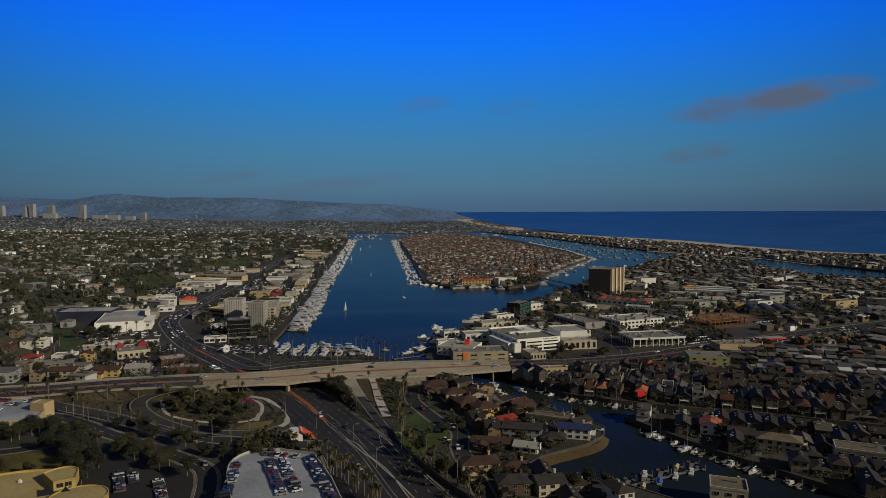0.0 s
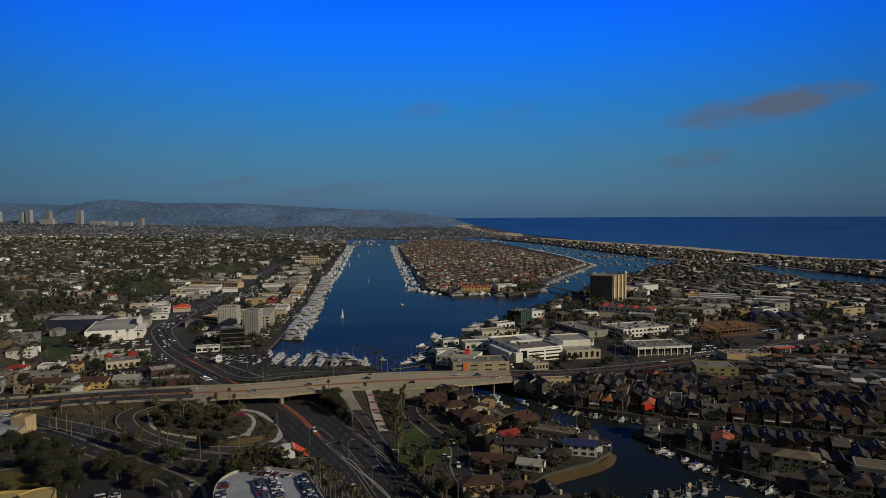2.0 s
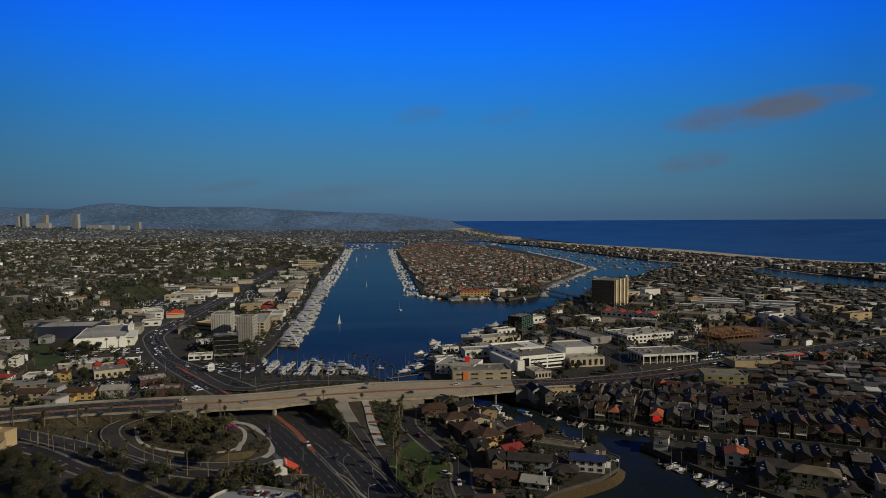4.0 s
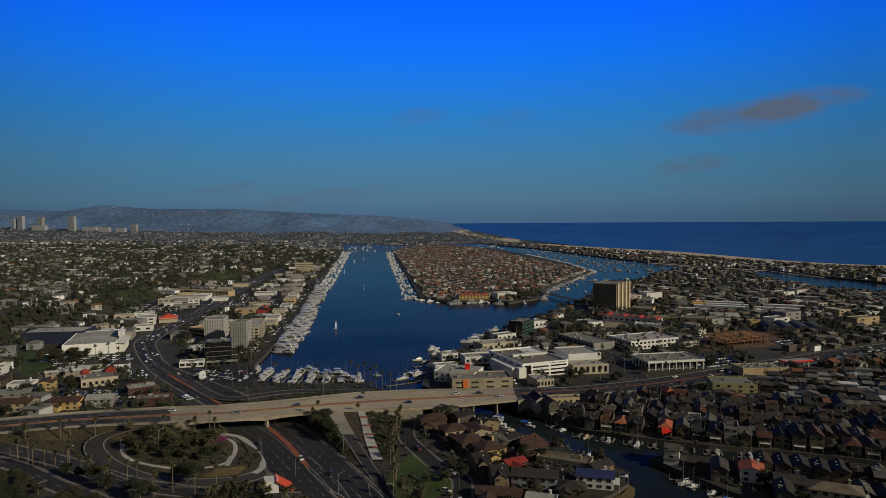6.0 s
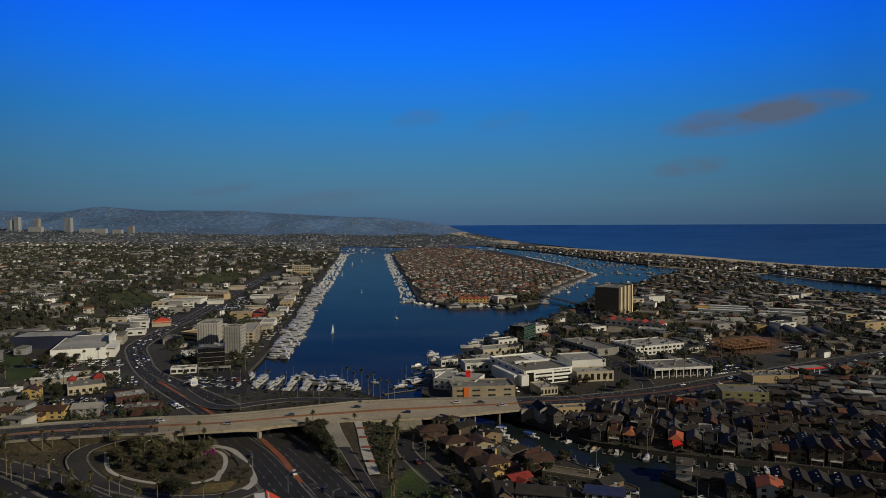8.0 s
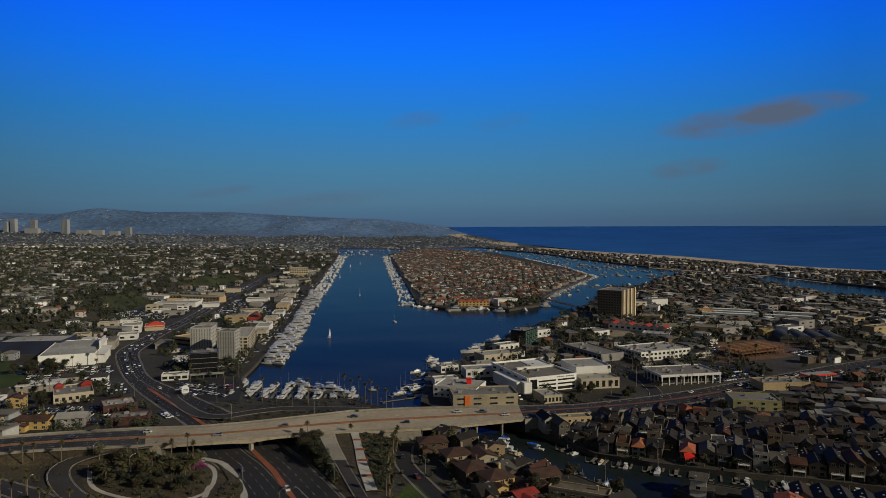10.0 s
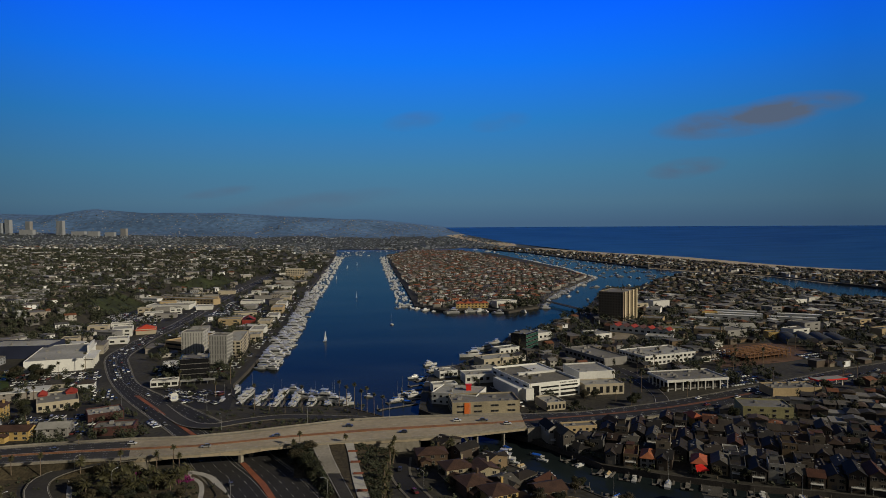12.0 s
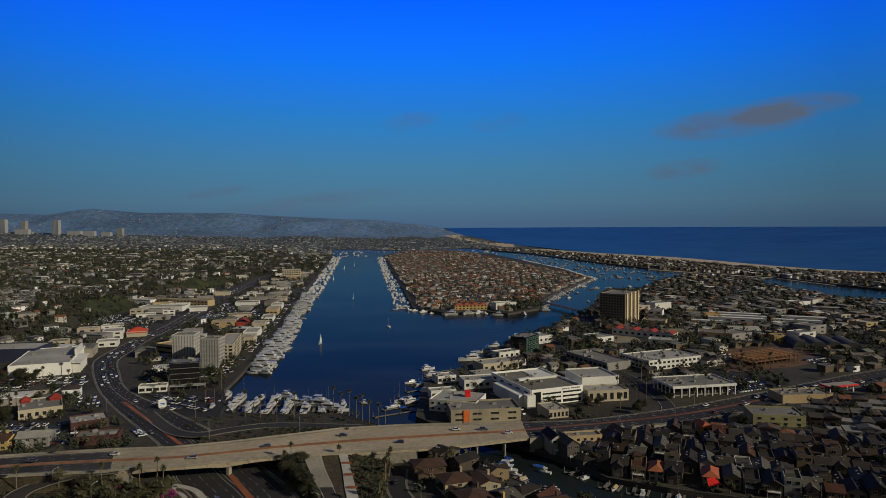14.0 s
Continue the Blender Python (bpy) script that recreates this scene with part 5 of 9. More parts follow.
        for x in (-w * 0.38, w * 0.38 - 0.12):
            bal.box(x, y0 - 1.7, -0.5, x + 0.12, y0 - 1.58, 3.55)
        bal.box(-w * 0.38, y0 - 1.7, 3.45, w * 0.38, y0 - 1.62, 3.57, bottom=True)
        for k in range(12):
            x = -w * 0.38 + w * 0.76 * k / 11
            bal.box(x - 0.02, y0 - 1.68, 2.65, x + 0.02, y0 - 1.64, 3.45)
        part("balcony", bal, "white", ob)
    return ob


def build_car(i):
    van = i % 4 == 3
    ob = thing("van" if van else "car", "parked light-coloured delivery van on asphalt" if van else "parked car with glossy paint on asphalt", "van" if van else "car", group="parked cars")
    L, W, H = (5.2, 1.95, 2.1) if van else ((4.6, 1.82, 1.45), (4.4, 1.8, 1.55), (4.9, 1.9, 1.75))[i % 3]
    body, glass = MB(), MB()
    prof = [(-L / 2, 0.35), (-L / 2, 0.75), (-L / 2 + 0.15, 0.85), (-L * 0.22, 0.95), (L / 2 - 0.5, 0.98), (L / 2 - 0.05, 0.85), (L / 2, 0.35)]
    n = len(prof)
    for s in (-1, 1):
        body.add([(s * W / 2, y, z) for y, z in prof], [tuple(range(n)) if s > 0 else tuple(range(n))[::-1]])
    for j in range(n):
        (ya, za), (yb, zb) = prof[j], prof[(j + 1) % n]
        body.add([(-W / 2, ya, za), (W / 2, ya, za), (W / 2, yb, zb), (-W / 2, yb, zb)], [(0, 1, 2, 3)])
    f0, f1, r0, r1 = (-L * 0.42, -L * 0.3, L * 0.47, L * 0.49) if van else (-L * 0.24, -L * 0.06, L * 0.28, L * 0.42)
    c = W / 2 - 0.05
    cab = [(-c, f0, 0.95), (c, f0, 0.95), (c, r1, 0.97), (-c, r1, 0.97), (-c + 0.18, f1, H), (c - 0.18, f1, H), (c - 0.18, r0, H), (-c + 0.18, r0, H)]
    glass.add(cab, [(0, 1, 5, 4), (1, 2, 6, 5), (2, 3, 7, 6), (3, 0, 4, 7)])
    body.slab([(-c + 0.16, f1 - 0.03, H + 0.03), (c - 0.16, f1 - 0.03, H + 0.03), (c - 0.16, r0 + 0.03, H + 0.03), (-c + 0.16, r0 + 0.03, H + 0.03)], 0.06 if not van else 0.5)
    part("body", body, "car", ob)
    part("window", glass, "glass", ob)
    if "wheel" not in PROTO:
        wh = MB()
        wh.tube((-0.11, 0, 0), (0.11, 0, 0), 0.33, n=10)
        wh.add([(-0.11, 0.33 * math.cos(k * 0.628), 0.33 * math.sin(k * 0.628)) for k in range(10)], [tuple(range(10))])
        PROTO["wheel"] = wh.mesh("wheel", ("rubber",))
    for x in (-W / 2 + 0.08, W / 2 - 0.08):
        for y in (-L * 0.31, L * 0.3):
            part("wheel", PROTO["wheel"], None, ob, at=Matrix.Translation((x, y, 0.33)))
    return ob


def leaf_quads(rng, lobes, count, size):
    """Leaf clumps scattered through the lobes of a crown, facing mostly outward."""
    vs, fs = [], []
    for _ in range(count):
        cx, cy, cz, rx, rz = rng.choice(lobes)
        d = Vector((rng.gauss(0, 1), rng.gauss(0, 1), rng.gauss(0.15, 1))).normalized()
        r = rng.random() ** 0.4 * rng.uniform(0.8, 1.12)
        p = Vector((cx + d.x * rx * r, cy + d.y * rx * r, cz + d.z * rz * r))
        nrm = (d + Vector((rng.uniform(-1, 1), rng.uniform(-1, 1), rng.uniform(-0.4, 1)))).normalized()
        a = nrm.orthogonal().normalized()
        b = nrm.cross(a)
        s = size * rng.uniform(0.6, 1.3)
        t = rng.uniform(0, 6.28)
        a, b = a * math.cos(t) + b * math.sin(t), b * math.cos(t) - a * math.sin(t)
        k = len(vs)
        vs += [tuple(p + a * s), tuple(p + b * s * 0.7), tuple(p - a * s * 0.9), tuple(p - b * s * 0.8)]
        fs.append((k, k + 1, k + 2, k + 3))
    return vs, fs


def build_tree(i):
    rng = random.Random(40 + i)
    h = (7.5, 10.0, 6.0, 12.5, 9.0)[i % 5]
    spread = (4.0, 4.4, 3.2, 3.4, 5.2)[i % 5]
    ob = thing("tree", ("rounded dark green street tree", "tall leafy eucalyptus tree", "small bushy evergreen tree", "tall slender evergreen tree", "wide spreading shade tree")[i % 5], "tree", group="broadleaf trees")
    tr = MB()
    base = h * 0.38
    tr.tube((0, 0, -0.4), (0.1, 0.05, base), 0.26, 0.16, 7)
    lobes = []
    for k in range(7):
        a, r = k * 0.9 + rng.random(), spread * rng.uniform(0.25, 0.62)
        tip = (math.cos(a) * r, math.sin(a) * r, base + (h - base) * rng.uniform(0.15, 0.72))
        tr.tube((0.1, 0.05, base * 0.9), tip, 0.1, 0.03, 5)
        q = rng.uniform(0.42, 0.62)
        lobes.append((*tip, spread * q, (h - base) * q * 0.62))
    part("trunk", tr, "bark", ob)
    mb = MB()
    mb.v, mb.f = leaf_quads(rng, lobes, 3600, 0.23)
    mb.m = [0] * len(mb.f)
    part("crown", mb, "leaf", ob)
    return ob


def build_palm(i):
    rng = random.Random(80 + i)
    h = (9.5, 13.0, 6.0, 16.0)[i % 4]
    ob = thing("palm_tree", ("slender fan palm with a shaggy head", "tall fan palm with a bare trunk", "short feathery date palm", "very tall thin fan palm")[i % 4], "palm tree", group="palm trees")
    tr = MB()
    bend = rng.uniform(-0.4, 0.4)
    for k in range(4):
        z0, z1 = h * k / 4 - (0.4 if k == 0 else 0), h * (k + 1) / 4
        tr.tube((bend * (k / 4) ** 2, 0, z0), (bend * ((k + 1) / 4) ** 2, 0, z1), 0.24 - 0.02 * k, 0.22 - 0.02 * k, 7)
    part("trunk", tr, "bark", ob)
    cr = MB()
    fl = 3.6 if i % 4 == 2 else 1.8
    for k in range(34):
        a, e = k * 2.4, rng.uniform(-0.7, 1.2)
        d = Vector((math.cos(a) * math.cos(e), math.sin(a) * math.cos(e), math.sin(e)))
        side = Vector((-math.sin(a), math.cos(a), 0))
        p = Vector((bend, 0, h))
        pts = []
        for s in range(4):
            pts.append(p.copy())
            p = p + d * fl / 3
            d = (d + Vector((0, 0, -0.33))).normalized()
        w = (0.12, 0.34, 0.3, 0.05)
        vs = [tuple(q + side * ww + Vector((0, 0, -ww * 0.5))) for q, ww in zip(pts, w)] + [tuple(q) for q in pts] + [tuple(q - side * ww + Vector((0, 0, -ww * 0.5))) for q, ww in zip(pts, w)]
        cr.add(vs, [(s, s + 1, s + 5, s + 4) for s in range(3)] + [(s + 4, s + 5, s + 9, s + 8) for s in range(3)])
    part("crown", cr, "palm", ob)
    return ob


def hull(mb, L, W, H, mi=0, draft=0.3):
    n = 9
    rows = []
    for k in range(n):
        t = k / (n - 1)
        w = W / 2 * (1 - max(0, (t - 0.45) / 0.55) ** 2.2)
        up = H * (1 + 0.35 * t * t)
        rows.append([(-w, -L / 2 + L * t, up), (-w * 0.8, -L / 2 + L * t - 0.02 * L * t, -draft), (w * 0.8, -L / 2 + L * t - 0.02 * L * t, -draft), (w, -L / 2 + L * t, up)])
    for r0, r1 in zip(rows, rows[1:]):
        mb.add(r0 + r1, [(1, 0, 4, 5), (3, 2, 6, 7), (0, 3, 7, 4)], mi)
    mb.add(rows[0], [(0, 1, 2, 3)], mi)


def build_yacht(i):
    L = (13.0, 17.0, 22.0, 10.0)[i % 4]
    W, H = L * 0.27, L * 0.095 + 0.2
    ob = thing("motor_yacht", ("white motor yacht with a raised flybridge", "large white motor yacht moored at a dock", "long white motor yacht with tiered decks", "white cabin cruiser in a slip")[i % 4], "motor yacht", group="moored motor yachts")
    hb = MB()
    hull(hb, L, W, H)
    part("hull", hb, "gelcoat", ob)
    cb = MB()
    z = H
    cb.box(-W * 0.36, -L * 0.36, z, W * 0.36, L * 0.16, z + L * 0.11, taper=0.25)
    cb.box(-W * 0.4, -L * 0.4, z + L * 0.11, W * 0.4, L * 0.05, z + L * 0.125, bottom=True)
    cp = part("cabin", cb, "gelcoat", ob)
    gl = MB()
    gl.box(-W * 0.37, -L * 0.3, z + L * 0.045, W * 0.37, L * 0.17, z + L * 0.085, taper=0.16)
    part("window", gl, "glass", cp)
    fb = MB()
    fb.box(-W * 0.28, -L * 0.28, z + L * 0.125, W * 0.28, L * 0.0, z + L * 0.18, taper=0.12)
    if i % 4 != 3:
        fb.box(-W * 0.3, -L * 0.3, z + L * 0.24, W * 0.3, -L * 0.06, z + L * 0.25, bottom=True)
        for x in (-W * 0.26, W * 0.26):
            fb.tube((x, -L * 0.24, z + L * 0.12), (x, -L * 0.2, z + L * 0.24), 0.06)
        fb.tube((0, -L * 0.2, z + L * 0.25), (0, -L * 0.24, z + L * 0.36), 0.06, 0.03)
    part("flybridge", fb, "gelcoat", ob)
    return ob


def build_sailboat(i):
    L = (10.0, 8.5, 12.5)[i % 3]
    W, H = L * 0.3, 1.0
    ob = thing("sailboat", ("white sailboat moored with furled sails", "small white sailboat with a bare mast", "long white sailboat with a tall mast")[i % 3], "sailboat", group="moored sailboats")
    hb = MB()
    hull(hb, L, W, H)
    part("hull", hb, "gelcoat", ob)
    cb = MB()
    cb.box(-W * 0.25, -L * 0.18, H, W * 0.25, L * 0.2, H + 0.55, taper=0.15)
    part("cabin", cb, "white", ob)
    ms = MB()
    ms.tube((0, L * 0.1, H), (0, L * 0.1, H + L * 1.25), 0.09, 0.05)
    part("mast", ms, "metal", ob)
    bm = MB()
    bm.tube((0, L * 0.08, H + 1.3), (0, -L * 0.32, H + 1.4), 0.16, 0.12)
    part("furled_sail", bm, "blue" if i % 3 == 0 else "white", ob)
    return ob


def build_launch(i):
    ob = thing("motor_boat", ("small open motor boat at a dock", "small motor boat under a blue cover", "small boat under a tan canvas cover")[i % 3], "motor boat", group="small motor boats")
    hb = MB()
    hull(hb, 6.5, 2.3, 0.8)
    part("hull", hb, "gelcoat", ob)
    c = MB()
    if i % 3:
        gable(c, -0.95, -2.8, 0.95, 1.6, 1.1, 0.55, 0.15, "y", thick=0.1)
        part("cover", c, "blue" if i % 3 == 1 else "tan", ob)
    else:
        c.box(-0.6, -0.8, 0.8, 0.6, 0.5, 1.5, taper=0.12)
        part("console", c, "white", ob)
        t = MB()
        t.box(-0.9, -1.3, 2.4, 0.9, 0.6, 2.5, bottom=True)
        for x in (-0.8, 0.75):
            for y in (-1.2, 0.45):
                t.box(x, y, 0.8, x + 0.06, y + 0.06, 2.4)
        part("canopy", t, "white", ob)
    return ob


def build_dock(i):
    L = (9.0, 14.0, 30.0)[i % 3]
    ob = thing("dock", "weathered floating timber dock", "dock", group="floating docks")
    d = MB()
    d.box(-0.9, 0, 0.25, 0.9, L, 0.5, bottom=True)
    d.box(-2.6, L - 1.8, 0.25, 2.6, L, 0.5, bottom=True)
    part("deck", d, "wood", ob)
    p = MB()
    p.tube((0, 0, -1.5), (0, 0, 2.9), 0.17, n=6)
    pm = p.mesh("mooring_post", ("wood",))
    for x, y in ((-1.15, L * 0.4), (2.8, L - 0.9)):
        part("mooring_post", pm, None, ob, at=Matrix.Translation((x, y, 0)))
    return ob


def build_lamp(i):
    ob = thing("street_lamp", "grey metal street lamp with a curved arm", "street lamp", group="street lamps")
    p = MB()
    p.tube((0, 0, -0.2), (0, 0, 8.4), 0.13, 0.08)
    part("pole", p, "metal", ob)
    a = MB()
    a.tube((0, 0, 8.4), (1.0, 0, 9.3), 0.07, 0.06)
    a.tube((1.0, 0, 9.3), (2.6, 0, 9.5), 0.06, 0.05)
    part("arm", a, "metal", ob)
    h = MB()
    h.box(2.3, -0.18, 9.4, 3.1, 0.18, 9.6, taper=0.05, bottom=True)
    part("lamp_head", h, "metal", ob)
    return ob


def car(x, y, z, rz, v):
    return place("car", build_car, x, y, z, rz, v % 4)


def tree(x, y, z, rz, v):
    return place("tree", build_tree, x, y, z, rz, v % 5)


def palm(x, y, z, rz, v):
    return place("palm", build_palm, x, y, z, rz, v % 4)

# ---------------------------------------------------------------- single buildings


def roof_units(ob, w, d, h, count, seed):
    rng = random.Random(seed)
    for _ in range(count):
        u = MB()
        a, b, c = rng.uniform(1.2, 3.0), rng.uniform(1.2, 2.6), rng.uniform(0.7, 1.5)
        u.box(-a / 2, -b / 2, 0, a / 2, b / 2, c, taper=0.05)
        u.box(-a / 2 + 0.3, -b / 2 + 0.3, c, a / 2 - 0.3, b / 2 - 0.3, c + 0.15)
        part("roof_unit", u, "grey", ob, at=Matrix.Translation((rng.uniform(2.5, w - 2.5), rng.uniform(2.5, d - 2.5), h)))


def block(name, label, category, x, y, deg, w, d, h, wall="white", roof="flat_roof", z=GROUND, front=(), left=(), right=(), units=3, parapet=0.8, glass="glass", ledge=False):
    """A flat-roofed building; x, y: its front left corner, deg: the way its front runs. front, left, right: (columns, rows, width, height) of windows."""
    ob = thing(name, label, category, x, y, z, radians(deg))
    b = MB()
    b.box(0, 0, -1, w, d, h)
    wp = part("wall", b, wall, ob)
    r = MB()
    r.slab([(0.4, 0.4, h + 0.06), (w - 0.4, 0.4, h + 0.06), (w - 0.4, d - 0.4, h + 0.06), (0.4, d - 0.4, h + 0.06)], 0.05)
    part("roof", r, roof, ob)
    if parapet:
        p = MB()
        for a in ((-0.05, -0.05, w + 0.05, 0.4), (-0.05, d - 0.4, w + 0.05, d + 0.05), (-0.05, 0.4, 0.4, d - 0.4), (w - 0.4, 0.4, w + 0.05, d - 0.4)):
            p.box(a[0], a[1], h - 0.3, a[2], a[3], h + parapet, bottom=True)
        part("parapet", p, wall, ob)
    for spec, face in ((front, "f"), (left, "l"), (right, "r")):
        if not spec:
            continue
        cols, rows, ww, wh = spec
        span = w if face == "f" else d
        key = ("pane", ww, wh, glass)
        if key not in PROTO:
            g = MB()
            g.box(-ww / 2, -0.08, 0, ww / 2, 0.05, wh, 1, bottom=True)
            for q in ((-ww / 2 - 0.12, -0.12, ww / 2 + 0.12, 0), (-ww / 2 - 0.12, wh, ww / 2 + 0.12, wh + 0.12)):
                g.box(q[0], -0.14, q[1], q[2], 0.05, q[3], 0, bottom=True)
            if ww > 4:
                for k in range(1, int(ww / 2.5)):
                    xx = -ww / 2 + ww * k / int(ww / 2.5)
                    g.box(xx - 0.06, -0.13, 0, xx + 0.06, 0.05, wh, 0)
            PROTO[key] = g.mesh("window", ("grey", glass))
        for i in range(cols):
            for j in range(rows):
                u = span * (i + 0.5) / cols
                zz = (h / rows) * j + (h / rows - wh) * 0.55
                if face == "f":
                    m = Matrix.Translation((u, -0.01, zz))
                elif face == "l":
                    m = Matrix.Translation((-0.01, u, zz)) @ Matrix.Rotation(-math.pi / 2, 4, "Z")
                else:
                    m = Matrix.Translation((w + 0.01, u, zz)) @ Matrix.Rotation(math.pi / 2, 4, "Z")
                part("window", PROTO[key], None, wp, at=m)
    if units:
        roof_units(ob, w, d, h + 0.05, units, int(abs(x * 7 + y)))
    return ob


def poly_building(name, label, category, poly, z0, z1, wall, roof, parapet=1.0):
    ob = thing(name, label, category, poly[0][0], poly[0][1], z0)
    ox, oy = poly[0]
    area = sum(poly[i][0] * poly[(i + 1) % len(poly)][1] - poly[(i + 1) % len(poly)][0] * poly[i][1] for i in range(len(poly)))
    q = [(a - ox, b - oy) for a, b in (poly if area > 0 else poly[::-1])]
    b = MB()
    n = len(q)
    h = z1 - z0
    b.add([(a, c, -1) for a, c in q] + [(a, c, h) for a, c in q], [(i, (i + 1) % n, (i + 1) % n + n, i + n) for i in range(n)])
    part("wall", b, wall, ob)
    t = MB()
    t.slab([(a, c, h) for a, c in q], 0.3)
    part("roof", t, roof, ob)
    p = MB()
    loop = [(a, c, h + parapet) for a, c in q + [q[0]]]
    ins = offset(loop, -0.35)
    ribbon(p, ins, loop, None, thick=parapet + 0.2)
    part("parapet", p, wall, ob)
    return ob


M["bright_white"] = mat("bright_white_paint", (0.7, 0.69, 0.64), 0.7, size=5, var=0.05, stain=0.1)
M["bright_cream"] = mat("pale_cream_concrete", (0.52, 0.44, 0.29), 0.85, size=4, var=0.08, stain=0.15)
M["deck_tan"] = mat("parking_roof_deck", (0.15, 0.138, 0.11), 0.9, size=6, var=0.15, stain=0.35)
M["smoke_glass"] = mat("smoked_panels", (0.16, 0.155, 0.145), 0.4, size=3, var=0.2, stain=0.3, bump=0)
M["grey_stucco"] = mat("warm_grey_stucco", (0.37, 0.36, 0.33), 0.85, size=3, var=0.12, stain=0.2)
M["olive_cream"] = mat("olive_cream_stucco", (0.24, 0.22, 0.11), 0.85, size=3, var=0.12, stain=0.2)
M["site_earth"] = mat("site_earth", (0.11, 0.06, 0.035), 0.95, size=4, var=0.3, stain=0.4)
M["sand_stucco"] = mat("sand_stucco", (0.3, 0.255, 0.17), 0.85, size=2, var=0.15, stain=0.25)
M["yellow_pale"] = mat("pale_ochre_stucco", (0.4, 0.29, 0.08), 0.85, size=3, var=0.1, stain=0.2)
M["yellow_roof"] = mat("pale_yellow_roof", (0.33, 0.255, 0.105), 0.9, size=5, var=0.12, stain=0.25)
M["tower_glass"] = mat("tower_glass", (0.13, 0.15, 0.175), 0.5, size=8, var=0.1, stain=0.1, bump=0)
M["tower_tan"] = mat("brown_grey_concrete", (0.23, 0.185, 0.125), 0.85, size=4, var=0.12, stain=0.2)
M["grey_dark"] = mat("dark_grey_wall", (0.06, 0.058, 0.055), 0.85, size=3, var=0.15, stain=0.2)
M["dark_metal"] = mat("dark_metal_roof", (0.05, 0.05, 0.05), 0.85, 0.0, size=2, var=0.15, stain=0.3, bump=0)
M["navy"] = mat("dark_blue_wall", (0.02, 0.025, 0.05), 0.7, size=3, var=0.1)
M["brown"] = mat("brown_wall", (0.07, 0.03, 0.025), 0.8, size=2, var=0.15)
M["deck_grey"] = mat("parking_deck", (0.25, 0.265, 0.29), 0.85, size=5, var=0.12, stain=0.3)

wh = block("warehouse", "large white warehouse with a plain grey roof", "warehouse", -336, 632, 19, 43, 78, 9.6, "bright_white", "pale_roof", units=6, parapet=0.5)
porch = MB()
for k in range(5):
    porch.box(43.1, 6 + k * 8, 0, 50.0, 7.0 + k * 8, 8.5 - 0.2 * k)
porch.slab([(43.1, 4, 9.2), (51, 4, 8.6), (51, 44, 8.6), (43.1, 44, 9.2)], 0.6)
porch.box(42.0, 30, 9.7, 43.4, 62, 15.5)
part("entrance_porch", porch, "white", wh)
block("warehouse", "long store with a dark blue front wall", "warehouse", -408, 692, 6, 55, 34, 11, "navy", "pale_roof", units=4)
block("office_block", "black glass office block by the marina", "office block", -200, 607, 16, 21, 18, 16, "black_glass", "flat_roof", units=5, parapet=0.5, left=(6, 4, 2.4, 3.2), front=(8, 4, 2.6, 3.6), glass="black_glass")
block("apartment_slab", "tall white slab building with recessed balconies", "apartment block", -198, 667, -4, 16, 14, 24, "grey_stucco", "flat_roof", units=2, front=(7, 6, 0.8, 3.1), right=(3, 8, 3.4, 1.5), glass="smoke_glass")
block("apartment_slab", "pale slab building with narrow windows", "apartment block", -231, 692, 4, 19, 18, 23, "grey_stucco", "flat_roof", units=2, front=(8, 6, 0.8, 3.0), right=(3, 7, 3.4, 1.5), glass="smoke_glass")
tb = block("terraced_building", "white stepped building with long balconies", "apartment block", -191, 688, 9, 14, 60, 15, "cream", "pale_roof", units=3, front=(3, 5, 3.0, 1.6), right=(6, 5, 5.2, 1.7))
block("parking_garage", "open tan parking garage with banded floors", "parking garage", -262, 732, -30, 27, 50, 8.5, "tan", "tan", units=0, front=(1, 2, 24.5, 1.6), right=(1, 2, 45.0, 1.6), parapet=1.1)
block("shop", "low white shop beside the highway", "shop", -213, 583, 14, 19, 9, 4.2, "white", "flat_roof", front=(4, 1, 3.6, 2.0), units=2)
cp_ = thing("carport", "low open carport with a pale flat roof", "carport", -193.5, 588.5, GROUND, radians(14))
mb = MB()
mb.box(0, 0, 2.7, 25, 7, 3.0, bottom=True)
part("roof", mb, "pale_roof", cp_)
mb = MB()
mb.box(-0.12, -0.12, -0.3, 0.12, 0.12, 2.75)
pm = mb.mesh("post", ("metal",))
for k in range(6):
    for v in (0.4, 6.6):
        part("post", pm, None, cp_, at=Matrix.Translation((0.5 + k * 4.8, v, 0)))
mx = block("restaurant", "cream restaurant with red tiled roofs", "restaurant", -258, 518, 30, 24, 30, 5.5, "cream", "flat_roof", front=(6, 1, 2.0, 2.2), units=4)
for u, v, s in ((1, 22, 5), (17, 20, 6.5)):
    mb = MB()
    mb.box(u, v, 5.3, u + s, v + s, 7.4)
    hip(mb, u, v, u + s, v + s + 0.5, 7.4, 2.2, 0.6)
    part("red_roof", mb, "dull_red", mx, "red tiled tower roof")
block("shop", "low dark brown shop in a car park", "shop", -213, 494, 32, 20, 17, 4.6, "brown", "pale_roof", units=5)
block("shop", "low maroon shop beside the bridge", "shop", -198, 469, 12, 22, 13, 4.4, "brown", "flat_roof", units=4)
tw = block("apartment_tower", "tan concrete apartment tower with shaded flank", "apartment tower", 223, 883, 55, 50, 31, 35, "tower_tan", "flat_roof", units=4, left=(9, 11, 1.8, 1.7), front=(8, 11, 1.5, 1.6))
fin = MB()
for k in range(4):
    fin.box(2 + k * 14, -1.6, 0, 5.5 + k * 14, 0.0, 36.5)
part("fin", fin, "bright_cream", tw)
